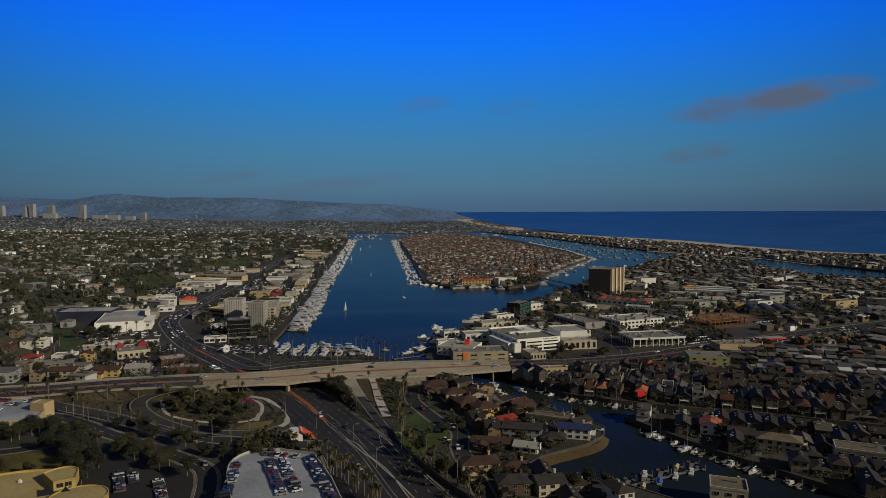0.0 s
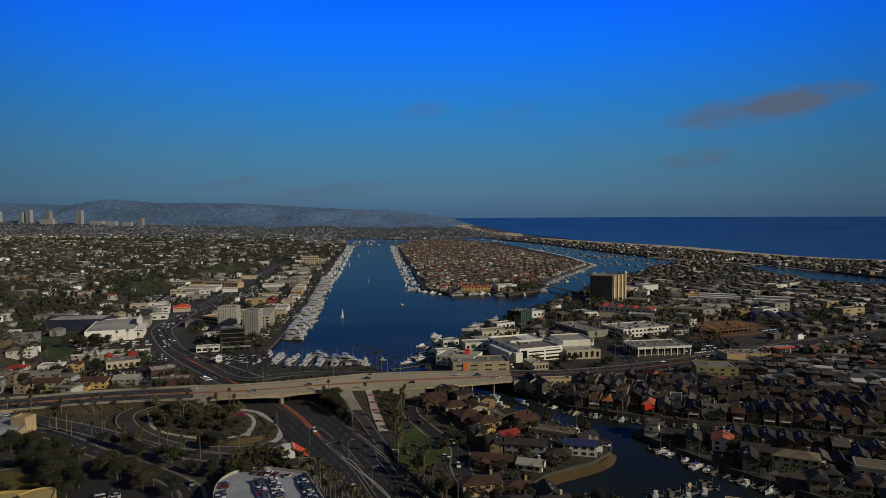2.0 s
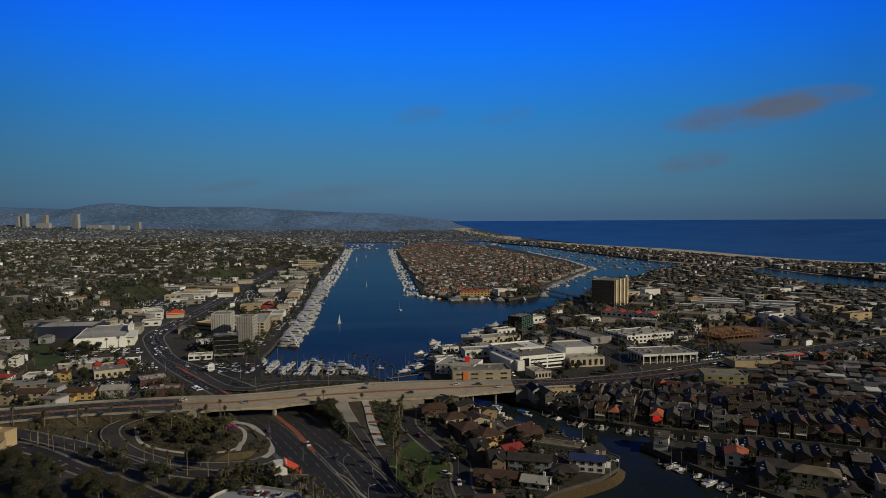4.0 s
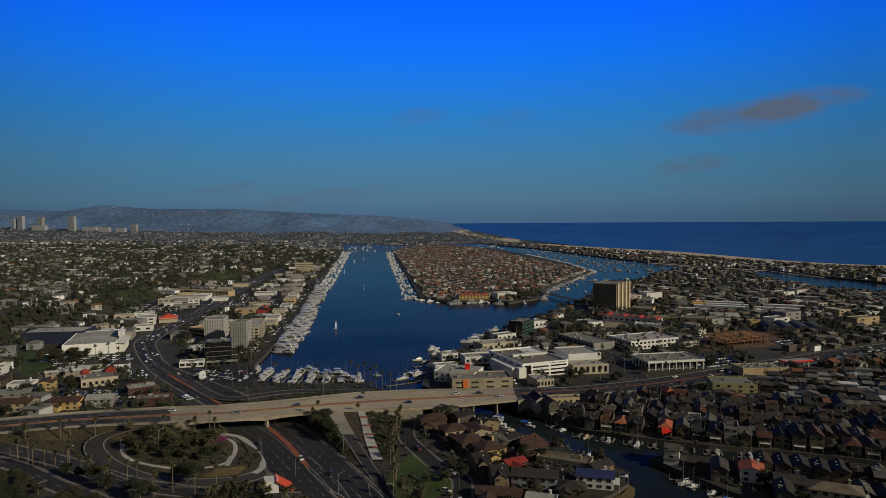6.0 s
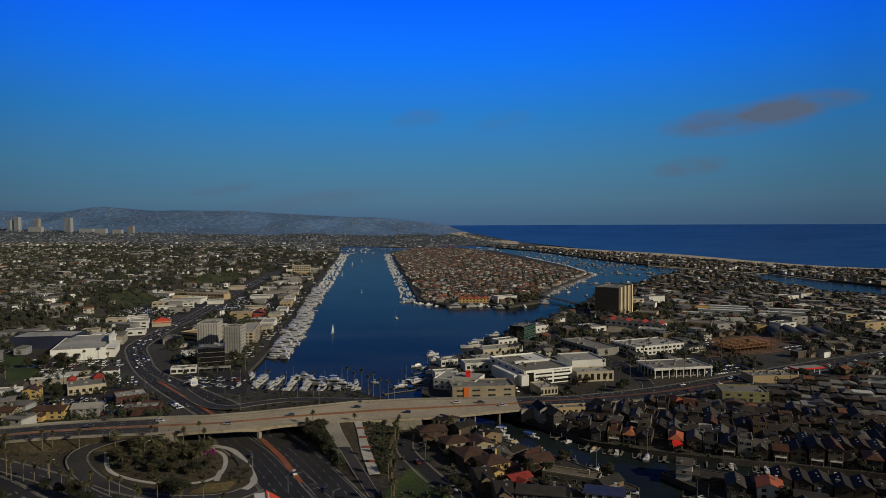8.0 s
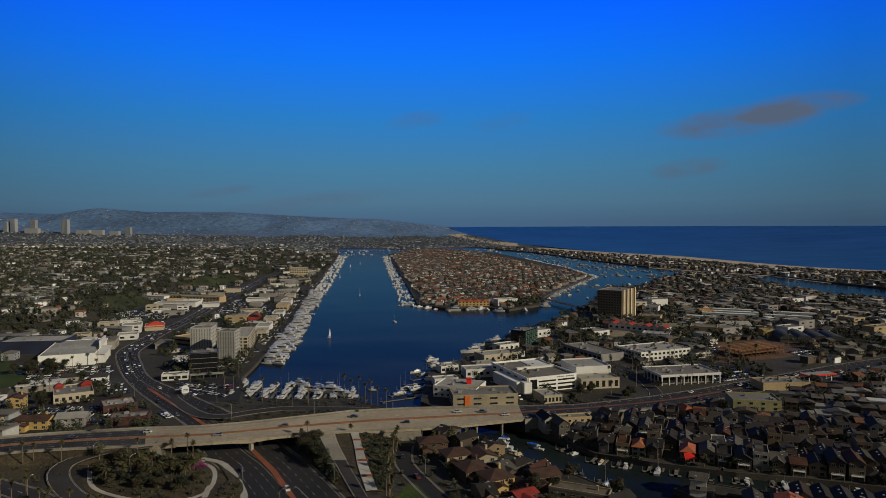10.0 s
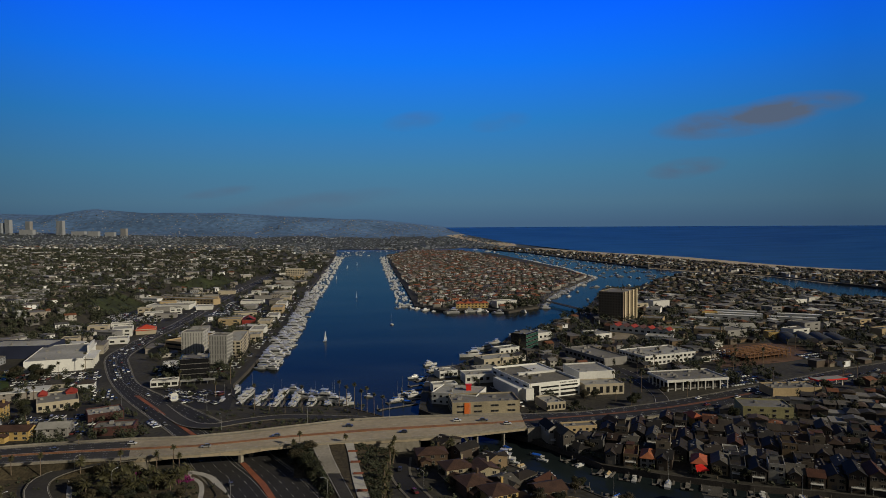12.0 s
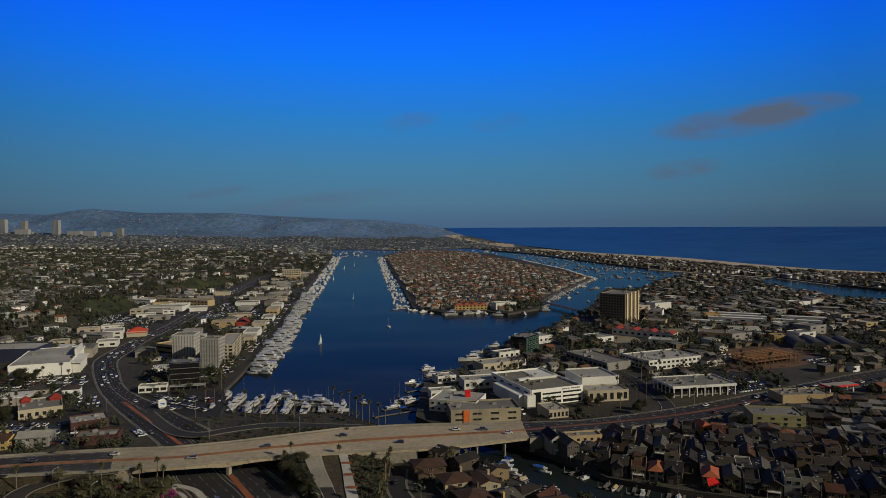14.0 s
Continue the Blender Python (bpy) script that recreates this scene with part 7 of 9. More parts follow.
def villa(x, y, deg, w, d, n, wall, roof, style, label, wing=0.0, deck=False, z=None):
    """A house of its own: a main block, often with a wing, an eaved roof, chimney, skylights, terrace and windows."""
    ob = thing("house", label, "house", x, y, elev(x, y) if z is None else z, radians(deg))
    h = 2.7 * n + 0.3
    x0, x1, y0, y1 = -w / 2, w / 2, -d / 2, d / 2
    wb, rb = MB(), MB()
    wb.box(x0, y0, -0.8, x1, y1, h if style != "flat" else h + 0.5)
    axis = "x" if w >= d else "y"
    if style == "hip":
        hip(rb, x0, y0, x1, y1, h, min(w, d) * 0.17, 0.6)
    elif style == "gable":
        r = min(w, d) * 0.17
        gable_ends(wb, x0, y0, x1, y1, h, r, axis)
        gable(rb, x0, y0, x1, y1, h, r, 0.6, axis)
    else:
        rb.slab([(x0 + 0.3, y0 + 0.3, h + 0.53), (x1 - 0.3, y0 + 0.3, h + 0.53), (x1 - 0.3, y1 - 0.3, h + 0.53), (x0 + 0.3, y1 - 0.3, h + 0.53)], 0.1)
    wp = part("wall", wb, wall, ob)
    rp = part("roof", rb, roof, ob)
    if style == "flat":
        pb = MB()
        for a in ((x0 - 0.1, y0 - 0.1, x1 + 0.1, y0 + 0.3), (x0 - 0.1, y1 - 0.3, x1 + 0.1, y1 + 0.1), (x0 - 0.1, y0 + 0.3, x0 + 0.3, y1 - 0.3), (x1 - 0.3, y0 + 0.3, x1 + 0.1, y1 - 0.3)):
            pb.box(*a[:2], h + 0.2, *a[2:], h + 1.2, bottom=True)
        part("parapet", pb, wall, ob)
    if wing:
        gb, gr = MB(), MB()
        a0, a1, b0, b1 = x0 + w * 0.08, x0 + w * 0.08 + wing, y0 - wing * 0.75, y0 + 0.4
        hw = h - (2.2 if n > 1 else 0.4)
        gb.box(a0, b0, -0.8, a1, b1, hw)
        gable_ends(gb, a0, b0, a1, b1, hw, wing * 0.2, "y")
        gable(gr, a0, b0, a1, b1, hw, wing * 0.2, 0.45, "y")
        wg = part("wing", gb, wall, ob)
        part("wing_roof", gr, roof, wg)
        part("window", window_mesh(1.8, 1.3), None, wg, at=Matrix.Translation(((a0 + a1) / 2, b0 - 0.03, 0.8)))
    cb = MB()
    cx, cy = x1 - w * 0.22, y1 - d * 0.3
    cb.box(cx - 0.5, cy - 0.5, h - 1, cx + 0.5, cy + 0.5, h + min(w, d) * 0.17 + 1.0)
    cb.box(cx - 0.6, cy - 0.6, h + min(w, d) * 0.17 + 1.0, cx + 0.6, cy + 0.6, h + min(w, d) * 0.17 + 1.2)
    part("chimney", cb, wall, rp)
    k = max(2, int(w / 4))
    for i in range(k):
        for f in range(n):
            u = x0 + w * (i + 0.5) / k
            if wing and f < n - 1 and u < x0 + w * 0.08 + wing + 0.8:
                continue
            part("window", window_mesh(1.8, 1.3), None, wp, at=Matrix.Translation((u, y0 - 0.03, 0.8 + 2.7 * f)))
    for i in range(max(1, int(d / 5))):
        for f in range(n):
            part("window", window_mesh(1.5, 1.2), None, wp, at=Matrix.Translation((x1 + 0.03, y0 + d * (i + 0.5) / max(1, int(d / 5)), 0.9 + 2.7 * f)) @ Matrix.Rotation(math.pi / 2, 4, "Z"))
    if deck:
        tb = MB()
        tb.box(x1 - 0.1, y0 + 0.5, 2.6, x1 + 2.6, y1 - 0.5, 2.8, bottom=True)
        tb.box(x1 + 2.5, y0 + 0.5, 3.6, x1 + 2.6, y1 - 0.5, 3.7, bottom=True)
        for i in range(int(d * 2)):
            yy = y0 + 0.5 + (d - 1) * i / (int(d * 2) - 1)
            tb.box(x1 + 2.52, yy - 0.03, 2.8, x1 + 2.58, yy + 0.03, 3.6)
        for yy in (y0 + 0.6, y1 - 0.75):
            tb.box(x1 + 2.4, yy, -0.8, x1 + 2.55, yy + 0.15, 2.6)
        part("balcony", tb, "white", ob)
    TAKEN.append((x, y, max(w, d) * 0.44))
    return ob


for v in (  # by the canal
        (-5, 424, 10, 15, 11, 2, "wood_wall", "brown_tile", "hip", "brown board house with a hipped tile roof", 5, False),
        (7, 405, 20, 14, 12, 2, "sand_stucco", "brown_tile", "hip", "tan stucco house with a brown tile roof", 5, False),
        (20, 402, 20, 11, 12, 2, "sand_stucco", "brown_tile", "gable", "tan stucco house with a brown gable", 0, False),
        (14, 386, 25, 13, 13, 2, "wood_wall", "brown_tile", "hip", "brown house with chimneys by the canal", 5, False),
        (24, 375, 25, 13, 13, 2, "yellow", "brown_tile", "hip", "ochre yellow stucco house with a brown tile roof", 6, False),
        (35, 361, 30, 11, 7, 1, "brown", "dull_red", "gable", "low house with a red tiled roof and terrace", 6, False),
        (46, 377, 20, 13, 11, 2, "wood_wall", "brown_tile", "gable", "dark brown house with steep gables", 5, False),
        (60, 362, -25, 26, 8, 1, "sand_stucco", "tan_roof", "flat", "long low pale boat shed on the canal bank", 0, False),
        (42, 338, -12, 20, 10, 2, "blue_grey", "dark_shingle", "gable", "grey house with a white balcony", 0, True),
        (57, 331, -10, 12, 10, 1, "wood_wall", "dark_shingle", "hip", "low dark house with a pergola terrace", 5, False),
        (69, 337, -15, 16, 9, 2, "white", "navy_tile", "gable", "pale blue house with a deep blue roof on the point", 0, True),
        (25, 325, -12, 19, 9, 1, "brown", "brown_tile", "gable", "low brown house with a long ridge", 7, False),
        (42, 318, -20, 12, 9, 1, "white", "pale_roof", "gable", "low white house with a pale roof above the beach", 0, False),
        (17, 291, 8, 17, 10, 2, "tan", "brown_tile", "hip", "tan house with a red-brown hipped roof", 6, False),
        (33, 292, 4, 13, 9, 1, "tan", "brown_tile", "hip", "tan cottage with a red-brown roof", 5, False),
        (45, 270, 12, 12, 10, 2, "cream", "dark_shingle", "gable", "cream gabled house with a black roof", 0, False),
        (30, 270, 6, 14, 10, 2, "wood_wall", "dark_shingle", "hip", "dark brown house under black shingles", 5, False),
        # on the islet
        (127, 358, -22, 16, 8, 1, "wood_wall", "dark_shingle", "gable", "dark low house on the islet's point", 0, False),
        (142, 343, -22, 10, 11, 2, "white", "clay", "gable", "white house with a dark red gable on the canal", 0, True),
        (152, 329, -25, 12, 11, 2, "blue_grey", "dark_shingle", "gable", "grey house with white balconies by the canal", 0, True),
        (166, 319, -25, 20, 11, 2, "cream", "tan_roof", "hip", "large cream house with a tan hipped roof and balconies", 0, True),
        (196, 302, -25, 22, 12, 2, "cream", "tan_roof", "flat", "wide cream apartment house with a tan flat roof", 0, True),
        (117, 262, -20, 14, 12, 2, "cream", "tan_roof", "flat", "cream house with a walled roof terrace", 0, False),
        # on the slope beside the boulevard
        (-270, 466, 4, 19, 11, 2, "sand_stucco", "brown_tile", "gable", "cream row house with brown roofs beside the boulevard", 6, False),
        (-240, 469, 4, 18, 11, 2, "yellow", "brown_tile", "gable", "ochre row house with brown roofs beside the boulevard", 6, False),
        (-221, 474, 10, 16, 12, 2, "grey", "pale_roof", "gable", "pale grey house with a light roof", 5, False),
        (-296, 512, 12, 16, 12, 2, "white", "pale_roof", "flat", "white modern house on the slope", 0, True),
        (-320, 508, 12, 13, 11, 2, "white", "dull_red", "hip", "white house with a red tiled roof", 5, False),
        (-276, 508, 14, 9, 12, 3, "yellow", "brown_tile", "gable", "tall ochre house on the slope", 0, False)):
    villa(*v)

# rows on the far bank of the canal and on the islet
for off, rot, s0, s1 in ((10.5, 0, -4, 270), (26.5, math.pi, -14, 280), (45, 0, -20, 250), (61, math.pi, -20, 240), (-32, math.pi, 34, 300), (-48, 0, 30, 290), (-66, math.pi, 40, 250), (-82, 0, 48, 230), (79, 0, -14, 240), (-100, math.pi, 66, 190), (-117, 0, 84, 170)):
    s = s0
    while s < s1:
        p = O + E1 * s + E2 * (off + rng.uniform(-1.2, 1.2))
        ok = is_land(p.x, p.y) and near_line(p.x, p.y, BAY + [BAY[0]]) > 7.5 and near_line(p.x, p.y, BLVD_E_MID) > 22 and p.x / max(p.y, 1) < 0.74
        if off < 0:
            ok = ok and inside(p.x, p.y, ISLET) and near_line(p.x, p.y, ISLET + [ISLET[0]]) > 5.6
        if ok and p.y > 235:
            put_house(p.x, p.y, ROT + rot + rng.uniform(-0.05, 0.05), rng.choice((0, 1, 3, 4, 5, 8, 9, 10, 11)) if off < 0 else None)
        s += 7.9 + rng.uniform(-0.1, 0.5)
# the near peninsula: bank row, then houses beside the street
bank = curve_pts(BANK_W, 10)
inner = offset(bank, 10)
for (x, y), q in zip(inner, offset(bank, 0)):
    put_house(x, y, math.atan2(q[1] - y, q[0] - x) + math.pi / 2, rng.choice((1, 3, 5, 8, 11)), gap=4.6)
for x, y, a in ((-2, 428, 0.2), (12, 425, 0), (7, 412, 0.2), (2, 396, 0.5), (15, 398, 0.6), (12, 384, 0.5), (28, 385, 0.6), (22, 372, 0.3), (36, 372, 0.5), (18, 358, 0.3), (32, 356, 0.4), (46, 360, 0.6), (26, 342, 0.1), (40, 343, 0.2), (55, 343, 0.4),
                (22, 328, 0), (36, 329, 0), (50, 331, 0), (66, 338, 0.2), (22, 313, 0), (35, 313, 0), (24, 298, 0), (34, 284, 0), (24, 282, 0), (44, 280, 0.1), (58, 276, 0.2), (72, 262, 0.3), (36, 268, 0), (52, 262, 0.1)):
    put_house(x, y, a, rng.choice((1, 3, 5, 8, 11)), gap=4.6)
for x, y, a in ((60.5, 455, 0.2), (66, 446, 0.3), (73, 449, 0.3), (72, 438, 0.4), (94, 466, 0.3), (101, 470, 0.35), (110, 474, 0.35), (120, 479, 0.4), (130, 485, 0.4)):
    put_house(x, y, a, gap=3.6)
# houses on the slope at the left
for x, y, a in ((-284, 458, 0.1), (-262, 457, 0.1), (-243, 460, 0.1), (-228, 466, 0.2), (-300, 476, 0), (-327, 495, 0.2), (-303, 504, 0.2), (-276, 497, 0.1), (-345, 520, 0.3), (-322, 528, 0.2), (-300, 535, 0.1), (-359, 552, 0.3), (-340, 556, 0.3), (-318, 462, 0), (-336, 475, 0), (-352, 495, 0.2), (-365, 525, 0.2), (-382, 545, 0.3), (-375, 500, 0.1),
                (-392, 580, 0.2), (-410, 560, 0.2), (-430, 600, 0.2), (-412, 615, 0.2), (-440, 570, 0.2), (-395, 525, 0.2), (-455, 640, 0.2), (-470, 610, 0.2), (-480, 660, 0.2)):
    put_house(x, y, a + rng.uniform(-0.1, 0.1), gap=7)

# trees


def grove(count, x0, y0, x1, y1, kinds, test=None, palms=False):
    for _ in range(count):
        x, y = rng.uniform(x0, x1), rng.uniform(y0, y1)
        if test and not test(x, y):
            continue
        (palm if palms else tree)(x, y, elev(x, y), rng.uniform(0, 6.28), rng.choice(kinds))


def clear(x, y):
    return is_land(x, y) and near_line(x, y, PCH_MID) > 24 and all((x - a) ** 2 + (y - b) ** 2 > (r * 0.8) ** 2 for a, b, r in TAKEN)


SIDE = [(-300, 400), (-221, 373), (-176, 343), (-143, 322), (-120, 305), (-106, 290), (-96, 255)]
FRONT = [(-330, 438), (-294, 424), (-227, 391), (-191, 373), (-148, 347), (-113, 334), (-82, 328), (-62, 326)]
off_roads = lambda x, y: clear(x, y) and near_line(x, y, SIDE) > 7 and near_line(x, y, FRONT) > 8
ACCESS = [(-262, 298), (-228, 313), (-208, 322), (-195, 334), (-187, 350)]
grove(190, -232, 262, -112, 350, (0, 1, 2, 4, 1), lambda x, y: off_roads(x, y) and near_line(x, y, ACCESS) > 6 and not inside(x, y, [(-147, 293), (-116, 293), (-108, 258), (-150, 258)]) and not inside(x, y, [(-226, 312), (-200, 316), (-181, 307), (-178, 299), (-188, 292), (-210, 286)]))
grove(30, -215, 330, -110, 380, (0, 2), lambda x, y: off_roads(x, y) and y < 345 - (x + 148) * 0.5)
grove(30, -112, 300, -66, 328, (0, 1, 2), off_roads)
grove(26, -168, 368, -112, 408, (2, 2, 0), lambda x, y: inside(x, y, LOOP_ISLE))
grove(34, -158, 384, -118, 408, (2, 2, 2), lambda x, y: inside(x, y, LOOP_ISLE), True)
grove(30, -74, 398, -58, 432, (0, 2, 4), lambda x, y: near_line(x, y, [(-72, 432), (-62, 402)]) < 5)
grove(34, -27, 268, 6, 430, (3, 3, 2), lambda x, y: near_line(x, y, [(-26, 425), (-25, 372), (-22, 330), (-9, 300), (4, 270)]) < 2.6)
grove(70, 0, 270, 80, 440, (2, 0, 2), lambda x, y: is_land(x, y) and all((x - a) ** 2 + (y - b) ** 2 > r * r for a, b, r in TAKEN))
grove(110, 80, 250, 330, 560, (2, 0, 2), lambda x, y: is_land(x, y) and near_line(x, y, BLVD_E_MID) > 13 and all((x - a) ** 2 + (y - b) ** 2 > r * r for a, b, r in TAKEN))
grove(60, -480, 450, -230, 640, (0, 2, 4, 1), lambda x, y: clear(x, y) and y > 448)
grove(14, -345, 600, -305, 640, (0, 4), clear)
for x, y, v in ((-138, 427 - 14, 0), (-129, 411, 1), (-126, 410, 0), (-49.3, 436, 0), (-75, 428, 0), (-72, 430, 1), (-41, 506, 1), (-46, 512, 3), (-50, 516, 1), (-55, 521, 3), (-61, 527, 1), (-35, 500, 1), (-66, 529, 3), (-3, 432, 2), (5, 436, 2), (14, 433, 2),
                (-98, 512, 1), (-88, 516, 3), (-110, 520, 1), (-120, 522, 3), (-24, 432, 0), (-205, 408, 0), (-228, 405, 0), (-245, 404, 1), (-262, 408, 0), (-190, 440, 0), (-150, 340, 0), (-135, 335, 1), (-125, 330, 0), (-165, 352, 0), (-180, 362, 1), (-200, 366, 0), (-215, 378, 0)):
    palm(x, y, GROUND if y > 300 else GROUND, rng.uniform(0, 6), v)
for k in range(26):
    f = k / 25
    palm(-65 + 42 * f + rng.uniform(-1.2, 1.2), 314 - 62 * f + rng.uniform(-1, 1), GROUND, k, (0, 0, 2, 1)[k % 4])
for k in range(22):
    f = k / 21
    palm(-97 + 26 * f + rng.uniform(-1.5, 1.5), 312 + 7 * math.sin(3.14 * f) + rng.uniform(-2, 2), GROUND, k, (0, 2, 0)[k % 3])
for k in range(7):
    f = k / 6
    palm(-150 + 62 * f + rng.uniform(-1.5, 1.5), 338 - 12 * f + rng.uniform(-1, 1), GROUND, k, (0, 1)[k % 2])
for k in range(9):
    f = k / 8
    palm(-222 + 70 * f + rng.uniform(-2, 2), 381 - 40 * f + rng.uniform(-1, 1), GROUND, k, (0, 0, 1)[k % 3])
for k in range(6):
    f = k / 5
    palm(-246 + 92 * f, 404 + 6 * f + rng.uniform(-2, 2), GROUND + 1.5, k, (0, 2, 0)[k % 3])
for k, (x, y) in enumerate(curve_pts([(-24, 425), (-25, 395), (-24, 365), (-22, 346), (-17, 324), (-7, 303), (3, 283), (14, 262)], 6)):
    palm(x + rng.uniform(-1, 1), y, GROUND, k, (0, 2, 0, 1)[k % 4])
    if y < 345 and k % 2:
        tree(x + 2.5 + rng.uniform(-1, 1), y + rng.uniform(-2, 2), GROUND, k, 2)
grove(60, -340, 520, -150, 700, (0, 1, 3), lambda x, y: clear(x, y) and rng.random() < 0.7, True)
grove(60, 60, 520, 330, 720, (0, 1, 3), lambda x, y: is_land(x, y) and near_line(x, y, BLVD_E_MID) > 14 and all((x - a) ** 2 + (y - b) ** 2 > (r * 0.7) ** 2 for a, b, r in TAKEN), True)

# cars


def car_rows(x, y, deg, count, pitch, skip=0.2, z=GROUND + 0.1, flip=0.5):
    d = Vector((math.cos(radians(deg)), math.sin(radians(deg))))
    for k in range(count):
        if rng.random() < skip:
            continue
        p = Vector((x, y)) + d * pitch * k
        car(p.x, p.y, z, radians(deg) + (math.pi if rng.random() < flip else 0), rng.choice((0, 0, 1, 1, 2, 2, 3)) if rng.random() < 0.5 else rng.choice((0, 1, 2)))


car_rows(-81, 298.5, -12, 6, 3.0, 0.15, 8.02)
for x, y, n in ((-60.5, 293, 18), (-72, 291, 15), (-77.6, 288, 14), (-91, 286, 14)):
    car_rows(x, y, -67 if x > -90 else -80, n, 2.75, 0.1, 8.02)
for x, y, n in ((-270, 391, 9), (-268, 384, 9), (-266, 372, 9), (-268, 362, 9)):
    car_rows(x, y, -6, n, 3.0, 0.3, 7.02)
for x, y, n in ((-146, 290, 9), (-140.5, 292, 9), (-124, 281, 8)):
    car_rows(x, y, -62, n, 2.75, 0.2)
for x, y, a, n in ((-196, 573, -30, 12), (-190, 555, -40, 10), (-165, 545, -30, 7), (-172, 570, -30, 8)):
    car_rows(x, y, a, n, 3.0, 0.3)
for x, y, a, n in ((-256, 500, 20, 8), (-232, 482, -10, 8), (-180, 500, -50, 7), (-240, 470, 5, 8)):
    car_rows(x, y, a, n, 3.1, 0.35)
# traffic standing on the roads
for x, y, a in ((-38, 295, 24), (-28, 275, 204), (-110, 300, 20), (-52, 352, 24), (-70, 372, 24), (-97, 396, 204), (-165, 490, 38), (-190, 522, 38), (-205, 560, 218), (-232, 590, 34), (-250, 615, 34), (-268, 650, 210), (-270, 665, 30), (-290, 700, 15), (-297, 730, 190), (-300, 770, 10), (-296, 745, 12), (-307, 800, 190), (-305, 830, 8), (-313, 880, 188), (-313, 905, 8)):
    car(x, y, GROUND + 0.09, radians(a), rng.randrange(3))
for x, y, a in ((-51, 462, 95), (-88, 446, -75), (10, 470, 90), (25, 470, 90), (38, 463, 90), (-20, 450, -90), (-120, 430, -80), (-160, 436, 90), (-196, 428, -90)):
    car(x, y, DECK + 0.06, radians(a), rng.randrange(3))
for k in range(26):
    f = rng.random()
    i = 3 + int(f * 3)
    a, b = BLVD_E_MID[i], BLVD_E_MID[i + 1]
    t = rng.random()
    s = rng.choice((-7, -4, 4, 7))
    x, y = a[0] + (b[0] - a[0]) * t, a[1] + (b[1] - a[1]) * t
    u = math.atan2(b[1] - a[1], b[0] - a[0])
    car(x - math.sin(u) * s, y + math.cos(u) * s, 2.75 + 0.25 * (i == 3), u + math.pi / 2 + (math.pi if s > 0 else 0), rng.randrange(3))
for x, y, a in ((2, 331, 60), (-12, 385, 30), (5, 352, 30), (8, 320, 5), (-20, 412, 0), (13, 300, 10), (18, 280, 10)):
    car(x, y, GROUND + 0.09, radians(a), rng.randrange(3))

# boats and docks
def boat(kind, x, y, rz, v):
    b = {"yacht": build_yacht, "sail": build_sailboat, "launch": build_launch}[kind]
    place(kind, b, x, y, 0.0, rz, v % (4 if kind == "yacht" else 3))


def dock(x, y, rz, v):
    place("dock", build_dock, x, y, 0.0, rz, v % 3)


# the basin below the bridge: fingers running out from the quay
for k in range(7):
    bx = -143 + k * 12.5
    by = 533 - k * 0.5 if k > 0 else 540
    dock(bx, by - 4, 0.05, 2)
    for j in range(6):
        yy = by + 4 + j * 7.6
        if yy < 596 - k * 6.5:
            for s in (-1, 1):
                if rng.random() < 0.86:
                    boat("yacht" if rng.random() < 0.75 else "sail", bx + s * 5.2, yy, rng.choice((0, math.pi)) + rng.uniform(-0.05, 0.05), 3 if rng.random() < 0.6 else 0)
for x, y, a, v in ((-96, 560, 1.2, 1), (-86, 556, 1.25, 1), (-76, 552, 1.3, 2), (-70, 546, 1.3, 1), (-105, 578, 1.2, 0), (-64, 542, 1.4, 0)):
    boat("yacht", x, y, a - math.pi, v)
# large yachts stern-to along the left shore
y = 655.0
while y < 1250:
    t = (y - 642) / (858 - 642)
    x = -157 - 20 * t if y < 858 else -177 - 41 * (y - 858) / 324
    boat("yacht" if rng.random() < 0.8 else "sail", x + rng.uniform(5, 13), y, (-math.pi / 2 if rng.random() < 0.75 else math.pi / 2) - 0.1 + rng.uniform(-0.14, 0.14), rng.choice((1, 0, 2, 1, 0, 3)))
    if rng.random() < 0.4:
        dock(x - 1, y + 3.2, -math.pi / 2 - 0.1, 1)
    if rng.random() < 0.75:
        boat("yacht" if rng.random() < 0.6 else "sail", x + rng.uniform(15, 20), y + rng.uniform(-3, 3), math.pi / 2 - 0.1 + rng.choice((0, math.pi)) + rng.uniform(-0.2, 0.2), rng.choice((0, 3, 3, 0)))
    y += rng.uniform(5.4, 8.5)
# the right-hand marina
for k in range(9):
    t = k / 8
    x, y = -14 + 36 * t, 540 + 125 * t
    dock(x, y, math.pi / 2 + 0.5, 2)
    for j in range(3):
        if rng.random() < 0.38:
            boat("yacht" if rng.random() < 0.5 else "sail", x - 7 - j * 8.5, y + 5.5 + j * 4, math.pi / 2 + 0.5 + rng.choice((0, math.pi)) + rng.uniform(-0.15, 0.15), rng.choice((0, 3, 3, 3)))
for x, y, a, v in ((30, 700, 1.9, 2), (46, 735, 1.9, 1), (58, 765, 1.9, 0), (84, 815, 2.0, 0)):
    boat("yacht", x, y, a, v)
